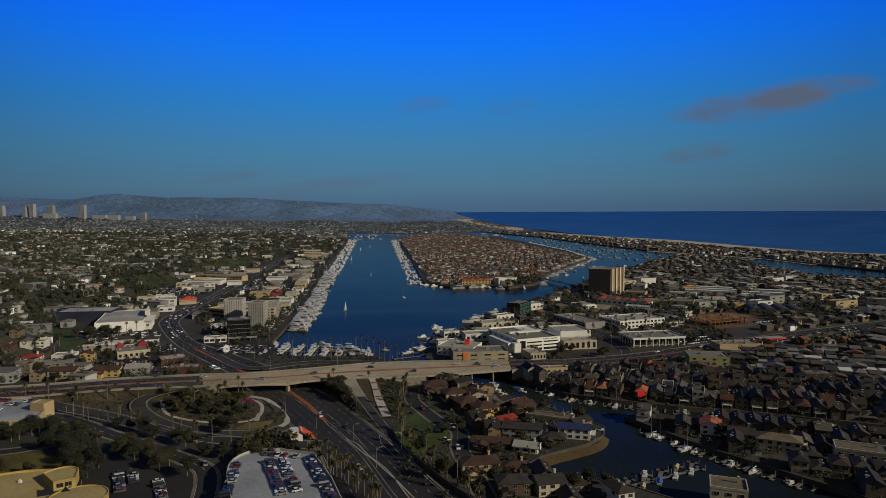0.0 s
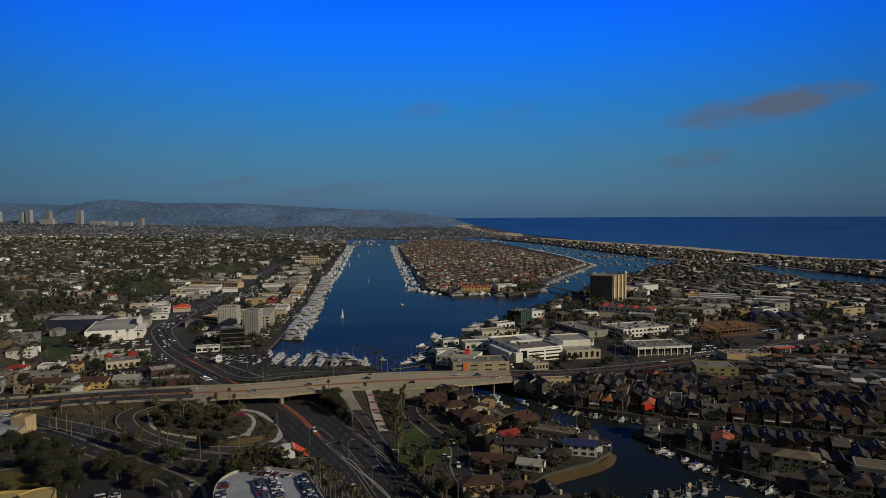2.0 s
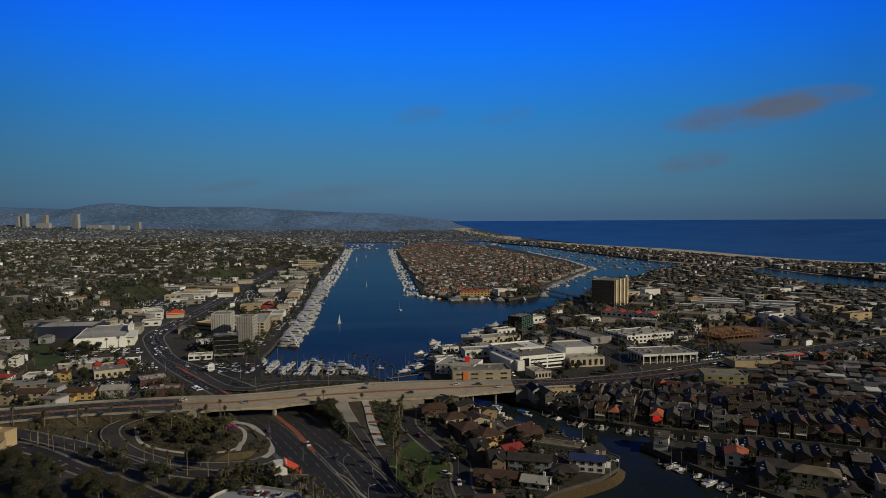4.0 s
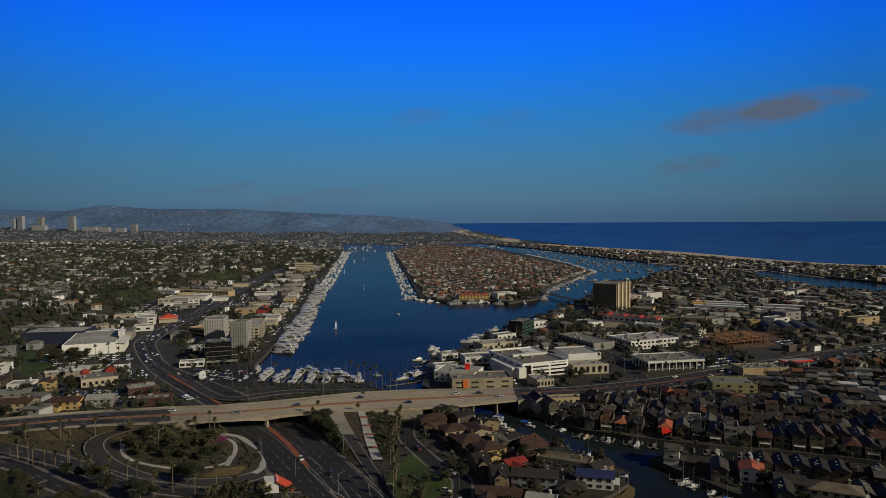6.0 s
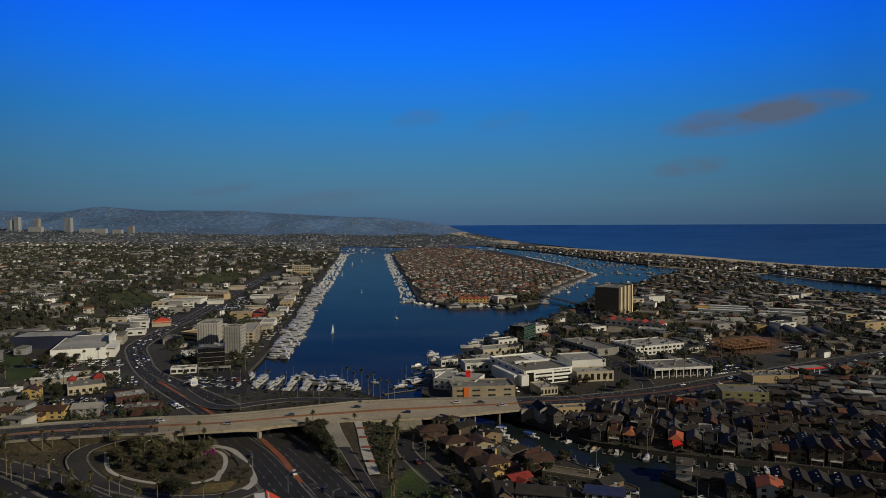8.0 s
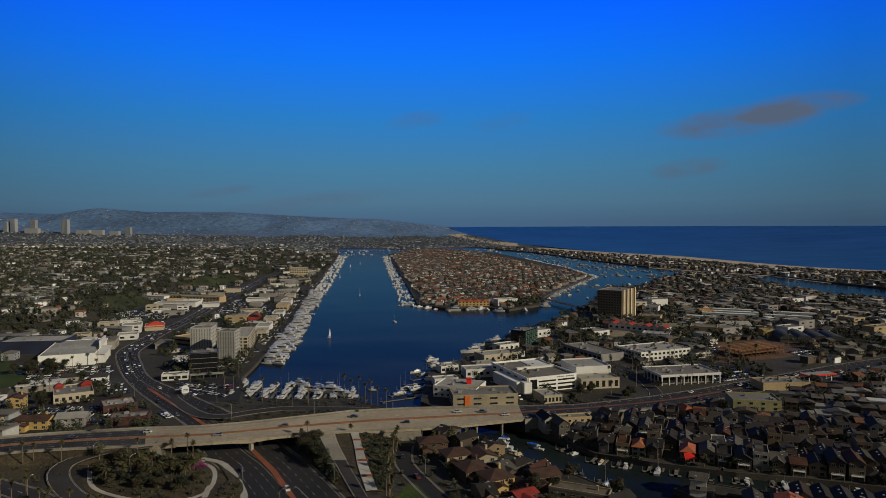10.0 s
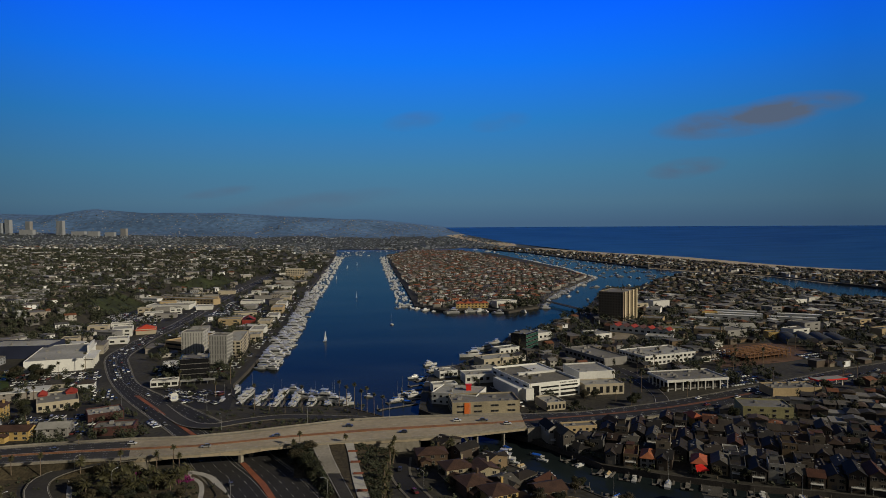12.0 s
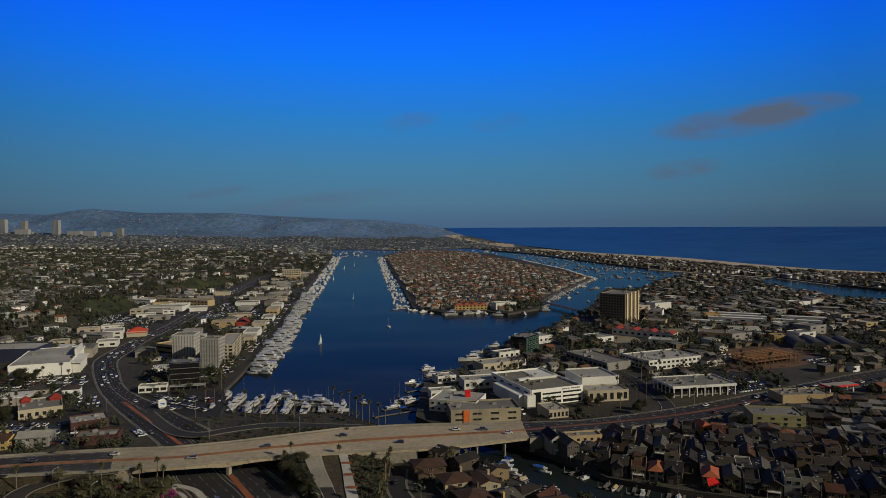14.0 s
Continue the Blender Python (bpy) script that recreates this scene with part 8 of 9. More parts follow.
# private docks along the canals
for line, inward, step in (([(70, 432), (80, 416), (104, 403), (140, 388), (170, 380), (200, 369), (240, 352), (280, 337)], 1, 11.5), ([(115, 350), (131, 320), (145, 302), (159, 283), (172, 266)], -1, 11), ([(10, 447), (20, 436), (32, 420), (45, 405), (60, 391), (76, 370)], -1, 13), ([(120, 374), (140, 364), (175, 350), (210, 340), (250, 324)], -1, 13)):
    c = curve_pts(line, step)
    for i in range(len(c) - 1):
        (ax, ay), (bx, by) = c[i], c[i + 1]
        d = Vector((bx - ax, by - ay)).normalized()
        nv = Vector((d.y, -d.x)) * inward if inward > 0 else Vector((-d.y, d.x)) * 1
        if inward < 0 and is_land(ax + nv.x * 6, ay + nv.y * 6):
            nv = -nv
        if is_land(ax + nv.x * 6, ay + nv.y * 6):
            continue
        rz = math.atan2(nv.y, nv.x) - math.pi / 2
        dock(ax, ay, rz, 0)
        if rng.random() < 0.5:
            p = Vector((ax, ay)) + nv * 6 + d * 4.2
            boat("launch" if rng.random() < 0.75 else "sail", p.x, p.y, rz + rng.choice((0, math.pi)), rng.choice((0, 0, 1, 2)))
# the floating marina row at the canal's mouth
for x, y, k in ((67, 272, 2), (94, 286, 2)):
    dock(x, y, -1.1, k)
for k in range(12):
    x, y = 69 + k * 4.4, 274 + k * 2.4
    if k % 2 == 0:
        dock(x + 2.4, y + 1, -0.45, 0)
    if k % 4 != 3:
        boat("yacht" if k % 5 == 2 else "launch", x + 1, y + (5.5 if k % 2 else -4), -0.45 + rng.uniform(-0.1, 0.1), (0, 1, 2, 0, 2)[k % 5] if k % 5 != 2 else 3)
for x, y, a, k, v in ((30, 432, 1.2, "yacht", 1), (36, 449, 0.6, "launch", 1), (37, 427, 1.0, "launch", 0), (50, 437, 1.0, "launch", 1), (52, 430, 1.0, "launch", 0), (-145, 766, 1.3, "launch", 0), (-55, 897, 0.4, "sail", 0), (-58, 1052, 1.4, "launch", 0), (-194, 1210, 1.2, "launch", 0), (-50, 560, 1.5, "launch", 0), (-22, 545, 1.2, "launch", 1), (-28, 552, 1.2, "launch", 0)):
    boat(k, x, y, a, v)
# sailing boats out on the bay
for x, y, s, a in ((-117.5, 788, 1.0, -0.25), (-132.6, 1200, 0.8, 0.05), (-220, 1572, 1.0, -0.1), (-232, 1446, 0.8, 0.0), (-243, 1930, 1.0, -0.2), (-232, 2070, 1.0, -0.1)):
    ob = thing("sailing_boat", "white sailboat under full sail on the bay", "sailboat", x, y, 0, a, group="boats under sail")
    mb = MB()
    hull(mb, 7.5, 2.2, 0.8)
    part("hull", mb, "gelcoat", ob)
    mb = MB()
    mb.tube((0, 0.8, 0.8), (0, 0.8, 11), 0.07, 0.04)
    part("mast", mb, "metal", ob)
    mb = MB()
    pts = [(0.03 + 0.35 * math.sin(t * 3.14) * (1 - u), 0.75 - 3.6 * (1 - u) * t, 1.6 + 9.2 * u) for u in (0, 0.33, 0.66, 1) for t in (0, 0.5, 1)]
    mb.add(pts, [(r * 3 + k, r * 3 + k + 1, r * 3 + k + 4, r * 3 + k + 3) for r in range(3) for k in range(2)])
    mb.add([(0, 0.9, 10), (0.1, 3.6, 1.2), (0.4, 1.0, 1.5)], [(0, 1, 2)])
    part("sail", mb, "white", ob)
# street lamps
for x, y, a in ((-90.7, 375, 2.0), (-149.5, 392, 1), (-68, 350, 0.4), (-176, 410, 1), (-183, 366, 1), (-45, 330, 0.4), (-30, 296, 0.4), (-20, 318, 3.5), (-8, 388, 3), (-50, 380, 3.3), (-150, 520, 2), (-212, 535, 2.5), (-198, 470, 2), (8, 330, 3)):
    place("lamp", build_lamp, x, y, GROUND, a)
for f in (0.1, 0.35, 0.6, 0.85):
    place("lamp", build_lamp, -140 + 185 * f, 452 + 30 * f ** 0.6, DECK, -1.5)

# single houses that stand out along the canal
for x, y, a, wall_m, roof_m, words in ((103, 417, ROT, "grey", "clay_orange", "canal house with an orange tiled roof"), (125, 409, ROT, "wall", "clay", "canal house with a red tiled roof"), (151, 482, 0.1, "yellow", "clay", "ochre stucco house with a clay roof")):
    ob = thing("house", words, "house", x, y, elev(x, y), a)
    mb = MB()
    mb.box(-3.4, -6.5, -0.5, 3.4, 6.5, 5.2)
    wp = part("wall", mb, wall_m, ob)
    mb = MB()
    hip(mb, -3.4, -6.5, 3.4, 6.5, 5.2, 1.9, 0.5)
    part("roof", mb, roof_m, ob)
    for wx in (-1.7, 1.7):
        for wz in (0.7, 3.2):
            part("window", window_mesh(1.8, 1.4), None, wp, at=Matrix.Translation((wx, -6.53, wz)))
ss = thing("shade_sail", "red triangular shade sail over a canal yard", "shade sail", 122.5, 399, GROUND, 0)
mb = MB()
mb.slab([(-2.6, -0.5, 2.6), (3.2, -1.0, 3.6), (1.2, 3.0, 5.2), (-2.4, 2.4, 5.0)], 0.06)
part("cloth", mb, "red", ss)
mb = MB()
mb.tube((0, 0, -0.3), (0, 0, 1), 0.07)
pm = mb.mesh("post", ("metal",))
for u, v, h in ((-2.6, -0.5, 2.7), (3.2, -1.0, 3.7), (1.2, 3.0, 5.3), (-2.4, 2.4, 5.1)):
    part("post", pm, None, ss, at=Matrix.Translation((u, v, 0)) @ Matrix.Diagonal((1, 1, h, 1)))
# red-roofed kiosk beside the highway
ob = thing("kiosk", "white kiosk with a sloping red roof beside the highway", "kiosk", -73, 335, GROUND, 0.3)
mb = MB()
mb.box(-5.5, -3.5, -0.2, 0.5, 3.5, 5.4)
part("wall", mb, "white", ob)
mb = MB()
mb.slab([(-0.6, -4.6, 5.8), (6.8, -4.6, 0.7), (6.8, 5, 0.7), (-0.6, 5, 5.8)], 0.5)
part("roof", mb, "orange_red", ob)

# ---------------------------------------------------------------- distant stuff: houses, trees, boats and cars past counting


def far_house(mb, x, y, z, rz, w, d, h, style, rise=1.8):
    cs, sn = math.cos(rz), math.sin(rz)

    def t(p):
        return [(x + a * cs - b * sn, y + a * sn + b * cs, z + c) for a, b, c in p]

    x0, x1, y0, y1, o = -w / 2, w / 2, -d / 2, d / 2, 0.5
    mb.add(t([(x0, y0, -1.5), (x1, y0, -1.5), (x1, y1, -1.5), (x0, y1, -1.5), (x0, y0, h), (x1, y0, h), (x1, y1, h), (x0, y1, h)]),
           [(0, 1, 5, 4), (1, 2, 6, 5), (2, 3, 7, 6), (3, 0, 4, 7)], 0)
    X0, X1, Y0, Y1, e = x0 - o, x1 + o, y0 - o, y1 + o, h - 0.15
    if style == 0:
        mb.add(t([(X0, Y0, e), (X1, Y0, e), (X1, Y1, e), (X0, Y1, e), (X0, 0, h + rise), (X1, 0, h + rise)]), [(0, 1, 5, 4), (2, 3, 4, 5), (1, 2, 5), (3, 0, 4)], 1)
    elif style == 1:
        k = min(w, d) * 0.45
        mb.add(t([(X0, Y0, e), (X1, Y0, e), (X1, Y1, e), (X0, Y1, e), (X0 + k, 0, h + rise), (X1 - k, 0, h + rise)]), [(0, 1, 5, 4), (2, 3, 4, 5), (1, 2, 5), (3, 0, 4)], 1)
    else:
        mb.add(t([(X0, Y0, h + 0.5), (X1, Y0, h + 0.5), (X1, Y1, h + 0.5), (X0, Y1, h + 0.5), (X0, Y0, h - 0.2), (X1, Y0, h - 0.2), (X1, Y1, h - 0.2), (X0, Y1, h - 0.2)]), [(0, 1, 2, 3), (4, 5, 1, 0), (5, 6, 2, 1), (6, 7, 3, 2), (7, 4, 0, 3)], 3)
    if math.hypot(x, y) < 1500:
        n = 2 if w < 14 else 4
        for k in range(n):
            u = x0 + w * (k + 0.5) / n
            for zz in ((0.9, 3.7) if h > 5 else (0.9,)):
                mb.add(t([(u - 0.8, y0 - 0.06, zz), (u + 0.8, y0 - 0.06, zz), (u + 0.8, y0 - 0.06, zz + 1.3), (u - 0.8, y0 - 0.06, zz + 1.3)]), [(0, 1, 2, 3)], 2)


def far_tree(mb, rng, x, y, z, h, r, leaves, size):
    vs, fs = leaf_quads(rng, [(x, y, z + h * 0.6, r, h * 0.42), (x + r * 0.4, y - r * 0.3, z + h * 0.5, r * 0.7, h * 0.3)], leaves, size)
    mb.add(vs, fs)


cl = block("clubhouse", "ochre waterside building with red tiled hipped roofs", "clubhouse", 28, 1026, 6, 46, 16, 7.0, "yellow", "clay", units=0, parapet=0, front=(9, 2, 2.2, 1.6))
for k in range(4):
    mb = MB()
    hip(mb, k * 11.5 + 0.2, 0, k * 11.5 + 11.2, 16, 7.0, 2.6, 0.5)
    part("hipped_roof", mb, "clay", cl, "red tiled hipped roof")
for x, y, a, v in ((20, 994, 1.5, 2), (48, 1004, -1.6, 1), (82, 985, 1.4, 1), (118, 996, 0.6, 0)):
    boat("yacht", x, y, a, v)
rng = random.Random(31)
HOUSE_MATS = ("wall_far", "roof_far", "glass", "flat_far")
isle, isle_trees = MB(), MB()
ax = Vector((-0.16, 0.987))
cr = Vector((0.987, 0.16))
for i in range(-4, 140):
    for j in range(-12, 36):
        street = i % 3 == 0
        p = Vector((-20, 1010)) + ax * (i * 14.0 + rng.uniform(-1, 1)) + cr * (j * 12.2 + rng.uniform(-1, 1))
        if not inside(p.x, p.y, LIDO) or near_line(p.x, p.y, LIDO + [LIDO[0]]) < 9 or (22 < p.x < 82 and p.y < 1052):
            continue
        if street and rng.random() < 0.9:
            if rng.random() < 0.85:
                far_tree(isle_trees, rng, p.x, p.y, GROUND, rng.uniform(7, 12), rng.uniform(2.6, 4.4), 34 if p.y < 1500 else 18, 1.1)
            continue
        if rng.random() < 0.1:
            far_tree(isle_trees, rng, p.x, p.y, GROUND, rng.uniform(8, 13), rng.uniform(3, 5), 40 if p.y < 1500 else 20, 1.2)
            continue
        far_house(isle, p.x, p.y, GROUND, math.atan2(cr.y, cr.x) + rng.choice((0, 1.57)), rng.uniform(7, 9.8), rng.uniform(8, 11), rng.choice((5.2, 5.4, 5.4, 3.2)), rng.choice((0, 1, 1, 0, 2)), rng.uniform(1.2, 1.9))
        if rng.random() < 0.55:
            far_tree(isle_trees, rng, p.x + rng.uniform(-7, 7), p.y + rng.uniform(4, 8), GROUND, rng.uniform(6, 10), rng.uniform(1.6, 3.0), 22, 0.9)
for k in range(90):
    x, y = rng.uniform(95, 160), rng.uniform(995, 1110)
    if inside(x, y, LIDO):
        far_tree(isle_trees, rng, x, y, GROUND, rng.uniform(7, 13), rng.uniform(3, 5), 60, 1.0)
solo("island_houses", isle, ("wall_far", "tile_far", "glass", "flat_far"), "dense island houses with red-brown tiled roofs", "houses", "stuff")
solo("island_trees", isle_trees, "leaf_far", "dark trees between island houses", "trees", "stuff")

# the mesa and plain at the left, thinning with distance
town, town_trees, distant_trees, remote = MB(), MB(), MB(), MB()


LOTS = [[(160, 764), (210, 764), (210, 816), (186, 826), (166, 808)], [(85, 496), (130, 502), (215, 545), (232, 600), (200, 570), (85, 562)], [(199, 560), (226, 640), (273, 735), (350, 740), (335, 660), (262, 590)], [(180, 485), (222, 480), (222, 525), (185, 520)], [(222, 530), (305, 545), (305, 580), (222, 562)], [(-282, 651), (-340, 634), (-330, 598), (-255, 590)], [(-212, 575), (-170, 528), (-136, 520), (-148, 578), (-180, 600)], [(-225, 535), (-172, 475), (-205, 460), (-262, 470), (-270, 530)], [(-300, 940), (-240, 930), (-250, 1180), (-325, 1190)], [(-430, 900), (-330, 930), (-350, 1120), (-430, 1060)], [(205, 565), (262, 592), (250, 640), (215, 640)]]


def busy(x, y):
    if any(inside(x, y, p) for p in LOTS):
        return True
    return any((x - a) ** 2 + (y - b) ** 2 < (r + 8) ** 2 for a, b, r in TAKEN)


y = 452.0
while y < 4720:
    pitch = 19 if y < 1200 else 24 if y < 2200 else 34 if y < 3200 else 38 if y < 4000 else 50
    x = -0.76 * y
    while x < 300:
        px, py = x + rng.uniform(-4, 4), y + rng.uniform(-4, 4)
        x += pitch * rng.uniform(0.8, 1.25)
        if px > -150 and y < 3100:
            continue
        bx = bluff_x(py)
        r = math.hypot(px, py)
        if not is_land(px, py) or not is_land(px + 12, py - 8) or near_line(px, py, PCH_MID) < 26:
            continue
        low = px > bx - 2
        if y < 1700 and (busy(px, py)):
            continue
        if y < 1500 and bx - 40 < px < bx - 4 and (985 < y < 1110 or 1290 < y < 1480):
            far_tree(town_trees, rng, px + rng.uniform(-8, 8), py + rng.uniform(-8, 8), elev(px, py), rng.uniform(2, 4), rng.uniform(1.5, 3.5), 40, 0.9)
            continue
        if y < 1700 and bx - 60 < px < bx:
            for _ in range(4):
                tx, ty = px + rng.uniform(-11, 11), py + rng.uniform(-11, 11)
                far_tree(town_trees, rng, tx, ty, elev(tx, ty), rng.uniform(4, 9), rng.uniform(2.4, 4.5), 110 if y < 800 else 60, 0.6 if y < 800 else 0.85)
        z = elev(px, py)
        q = noise.noise((px / 260, py / 260, 7))
        if rng.random() < (0.5 if y < 1500 else 0.42) + 0.35 * q:
            big = rng.random() < (0.14 if not low else 0.3) * (0.3 if y > 2800 else 1)
            w, d = (rng.uniform(14, 30), rng.uniform(11, 18)) if big else (rng.uniform(9, 15), rng.uniform(8, 12))
            if py > 3150:
                w, d = (w, d * 0.7) if py < 4000 and big else (rng.uniform(6, 12), 6)
            far_house(town if py < 3150 else remote, px, py, z, 0.25 * round(q * 6) + rng.choice((0, 0, 1.57)) + rng.uniform(-0.1, 0.1), w, d, (rng.choice((3.2, 3.4, 5.8, 6.2)) if py < 3150 else rng.uniform(2.2, 4.2)) + (2 if big else 0), 2 if big or (low and rng.random() < 0.6) else rng.choice((0, 0, 1, 1, 2)))
        if py > 4050:
            continue
        lv = 140 if r < 800 else 60 if r < 1500 else 26 if r < 2500 else 14
        for _ in range((3 if rng.random() < 0.8 - 0.35 * q else 1 if rng.random() < 0.7 else 0) if py < 2600 else rng.choice((0, 1, 1))):
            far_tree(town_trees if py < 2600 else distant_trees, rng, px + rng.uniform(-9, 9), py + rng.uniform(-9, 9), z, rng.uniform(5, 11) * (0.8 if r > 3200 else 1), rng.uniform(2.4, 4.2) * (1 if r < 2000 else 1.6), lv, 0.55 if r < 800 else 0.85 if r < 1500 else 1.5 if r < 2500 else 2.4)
    y += pitch * 0.95
for _ in range(2600):
    px, py = rng.uniform(-1150, -170), rng.uniform(455, 1700)
    if px < -0.74 * py or not is_land(px, py) or near_line(px, py, PCH_MID) < 15 or any((px - a) ** 2 + (py - b) ** 2 < (r * 0.95) ** 2 for a, b, r in TAKEN):
        continue
    far_tree(town_trees, rng, px, py, elev(px, py), rng.uniform(4, 9), rng.uniform(2, 4), 120 if py < 800 else 50 if py < 1200 else 28, 0.55 if py < 800 else 0.8)
# small pale houses round the far end of the bay and over the hills
for _ in range(7600):
    py = 2750 + 1950 * rng.random() ** 1.35
    px = rng.uniform(-0.74, 0.12) * py
    if not is_land(px, py) or noise.noise((px / 170, py / 120, 4)) < -0.05 or not is_land(px + 10, py - 20) or py < 3150 and px < -900:
        continue
    far_house(remote, px, py, elev(px, py), rng.choice((0.2, 0.4, 1.8)), rng.uniform(3.5, 8) * (1 if py < 4100 else 0.75), 4, rng.uniform(2.2, 4.0) * (1 if py < 4100 else 0.7), 2 if rng.random() < 0.6 else 0, 1.0)
for _ in range(330):
    px, py = rng.uniform(-230, -156), rng.uniform(590, 1250)
    if is_land(px, py) and is_land(px + 5, py) and near_line(px, py, PCH_MID) > 15 and not any((px - a) ** 2 + (py - b) ** 2 < (r * 0.9) ** 2 for a, b, r in TAKEN):
        far_tree(town_trees, rng, px, py, GROUND, rng.uniform(3.5, 9), rng.uniform(1.5, 3.2), 70, 0.6)
for _ in range(150):
    px, py = rng.choice(((rng.uniform(-10, 80), rng.uniform(530, 720)), (rng.uniform(205, 262), rng.uniform(575, 650))))
    if is_land(px, py) and is_land(px - 5, py + 5) and not any((px - a) ** 2 + (py - b) ** 2 < (r * 0.8) ** 2 for a, b, r in TAKEN) and near_line(px, py, BLVD_E_MID) > 14 and near_line(px, py, [p[:2] for p in RAMP]) > 8:
        far_tree(town_trees, rng, px, py, GROUND, rng.uniform(3.5, 8), rng.uniform(1.5, 3.0), 110, 0.5)
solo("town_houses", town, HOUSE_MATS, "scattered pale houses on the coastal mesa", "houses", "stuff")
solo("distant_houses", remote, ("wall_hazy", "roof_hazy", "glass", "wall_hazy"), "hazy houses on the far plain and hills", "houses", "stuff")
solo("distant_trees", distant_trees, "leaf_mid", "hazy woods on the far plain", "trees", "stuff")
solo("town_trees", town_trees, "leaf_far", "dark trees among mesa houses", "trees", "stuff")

# the peninsula at the right
pen, pen_trees = MB(), MB()
for off in (95, 112, 130, 147, 165, 182, 200):
    s = -10.0
    while s < 330:
        p = O + E1 * s + E2 * (off + rng.uniform(-1, 1))
        s += 8.3 + rng.uniform(0, 0.8)
        if is_land(p.x, p.y) and not any(inside(p.x, p.y, q) for q in LOTS) and near_line(p.x, p.y, BLVD_E_MID) > 22 and p.y < 505 + (p.x - 60) * 0.49 and near_line(p.x, p.y, BAY + [BAY[0]]) > 9 and not any((p.x - a) ** 2 + (p.y - b) ** 2 < (r + 3.6) ** 2 for a, b, r in TAKEN) and p.x / p.y < 0.75:
            far_house(pen, p.x, p.y, GROUND, ROT + rng.choice((0, 1.57, 0)), rng.uniform(6.2, 7.4), rng.uniform(9, 12), rng.choice((3.0, 5.0, 5.2)), rng.choice((0, 0, 1, 2)), 1.4)
            TAKEN.append((p.x, p.y, 4))
y = 520.0
while y < 3300:
    x = 60.0
    pitch = 12.0 if y < 1200 else 17 if y < 2200 else 26
    while x < min(1500, 0.78 * y + 40):
        px, py = x + rng.uniform(-3, 3), y + rng.uniform(-3, 3)
        x += pitch
        if not is_land(px, py) or inside(px, py, LIDO) or near_line(px, py, BAY + [BAY[0]]) < 9 or near_line(px, py, COAST) < 112 or near_line(px, py, BLVD_E_MID) < 20:
            continue
        if busy(px, py) or near_line(px, py, [(152, 545), (150, 618), (128, 690), (120, 780), (170, 860), (200, 960)]) < 12:
            continue
        q = noise.noise((px / 120, py / 120, 2))
        near_blvd = py < 760 and py > 500 + (px - 60) * 0.49
        if rng.random() < (0.62 if not near_blvd else 0.4) + 0.3 * q:
            big = rng.random() < 0.08
            w, d = (rng.uniform(12, 18), rng.uniform(10, 13)) if big else (rng.uniform(6, 8.5), rng.uniform(7.5, 11))
            far_house(pen, px, py, GROUND, 0.42 + rng.choice((0, 1.57)) + rng.uniform(-0.06, 0.06), w, d, rng.choice((3.1, 5.0, 5.3, 5.4)) + (1.5 if big else 0), 2 if big else rng.choice((0, 0, 1, 2, 0)))
        for _ in range(2 if rng.random() < 0.45 else 1 if rng.random() < 0.5 else 0):
            far_tree(pen_trees, rng, px + rng.uniform(-7, 7), py + rng.uniform(-7, 7), GROUND, rng.uniform(4, 9.5), rng.uniform(2.0, 4.0), 50 if py < 800 else 22, 0.8 if py < 800 else 1.2)
    y += pitch * 0.95
for _ in range(3400):
    px, py = rng.uniform(60, 900), rng.uniform(500, 1500)
    if px > 0.74 * py or not is_land(px, py) or inside(px, py, LIDO) or any(inside(px, py, q) for q in LOTS) or near_line(px, py, BLVD_E_MID) < 15 or any((px - a) ** 2 + (py - b) ** 2 < (r * 0.95) ** 2 for a, b, r in TAKEN):
        continue
    far_tree(pen_trees, rng, px, py, GROUND, rng.uniform(4, 9), rng.uniform(1.6, 3.4), 90 if py < 800 else 24, 0.5 if py < 800 else 0.8)
for _ in range(200):
    px, py = rng.uniform(95, 330), rng.uniform(680, 980)
    if is_land(px, py) and not any(inside(px, py, q) for q in LOTS) and near_line(px, py, BLVD_E_MID) > 40 and not any((px - a) ** 2 + (py - b) ** 2 < (r * 0.95) ** 2 for a, b, r in TAKEN):
        far_tree(pen_trees, rng, px, py, GROUND, rng.uniform(8, 13), rng.uniform(3, 5), 70, 0.9)
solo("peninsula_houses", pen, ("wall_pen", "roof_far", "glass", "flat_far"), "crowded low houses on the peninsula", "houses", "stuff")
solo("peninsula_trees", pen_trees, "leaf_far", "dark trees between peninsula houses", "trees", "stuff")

# moored boats too many to count
fleet = MB()


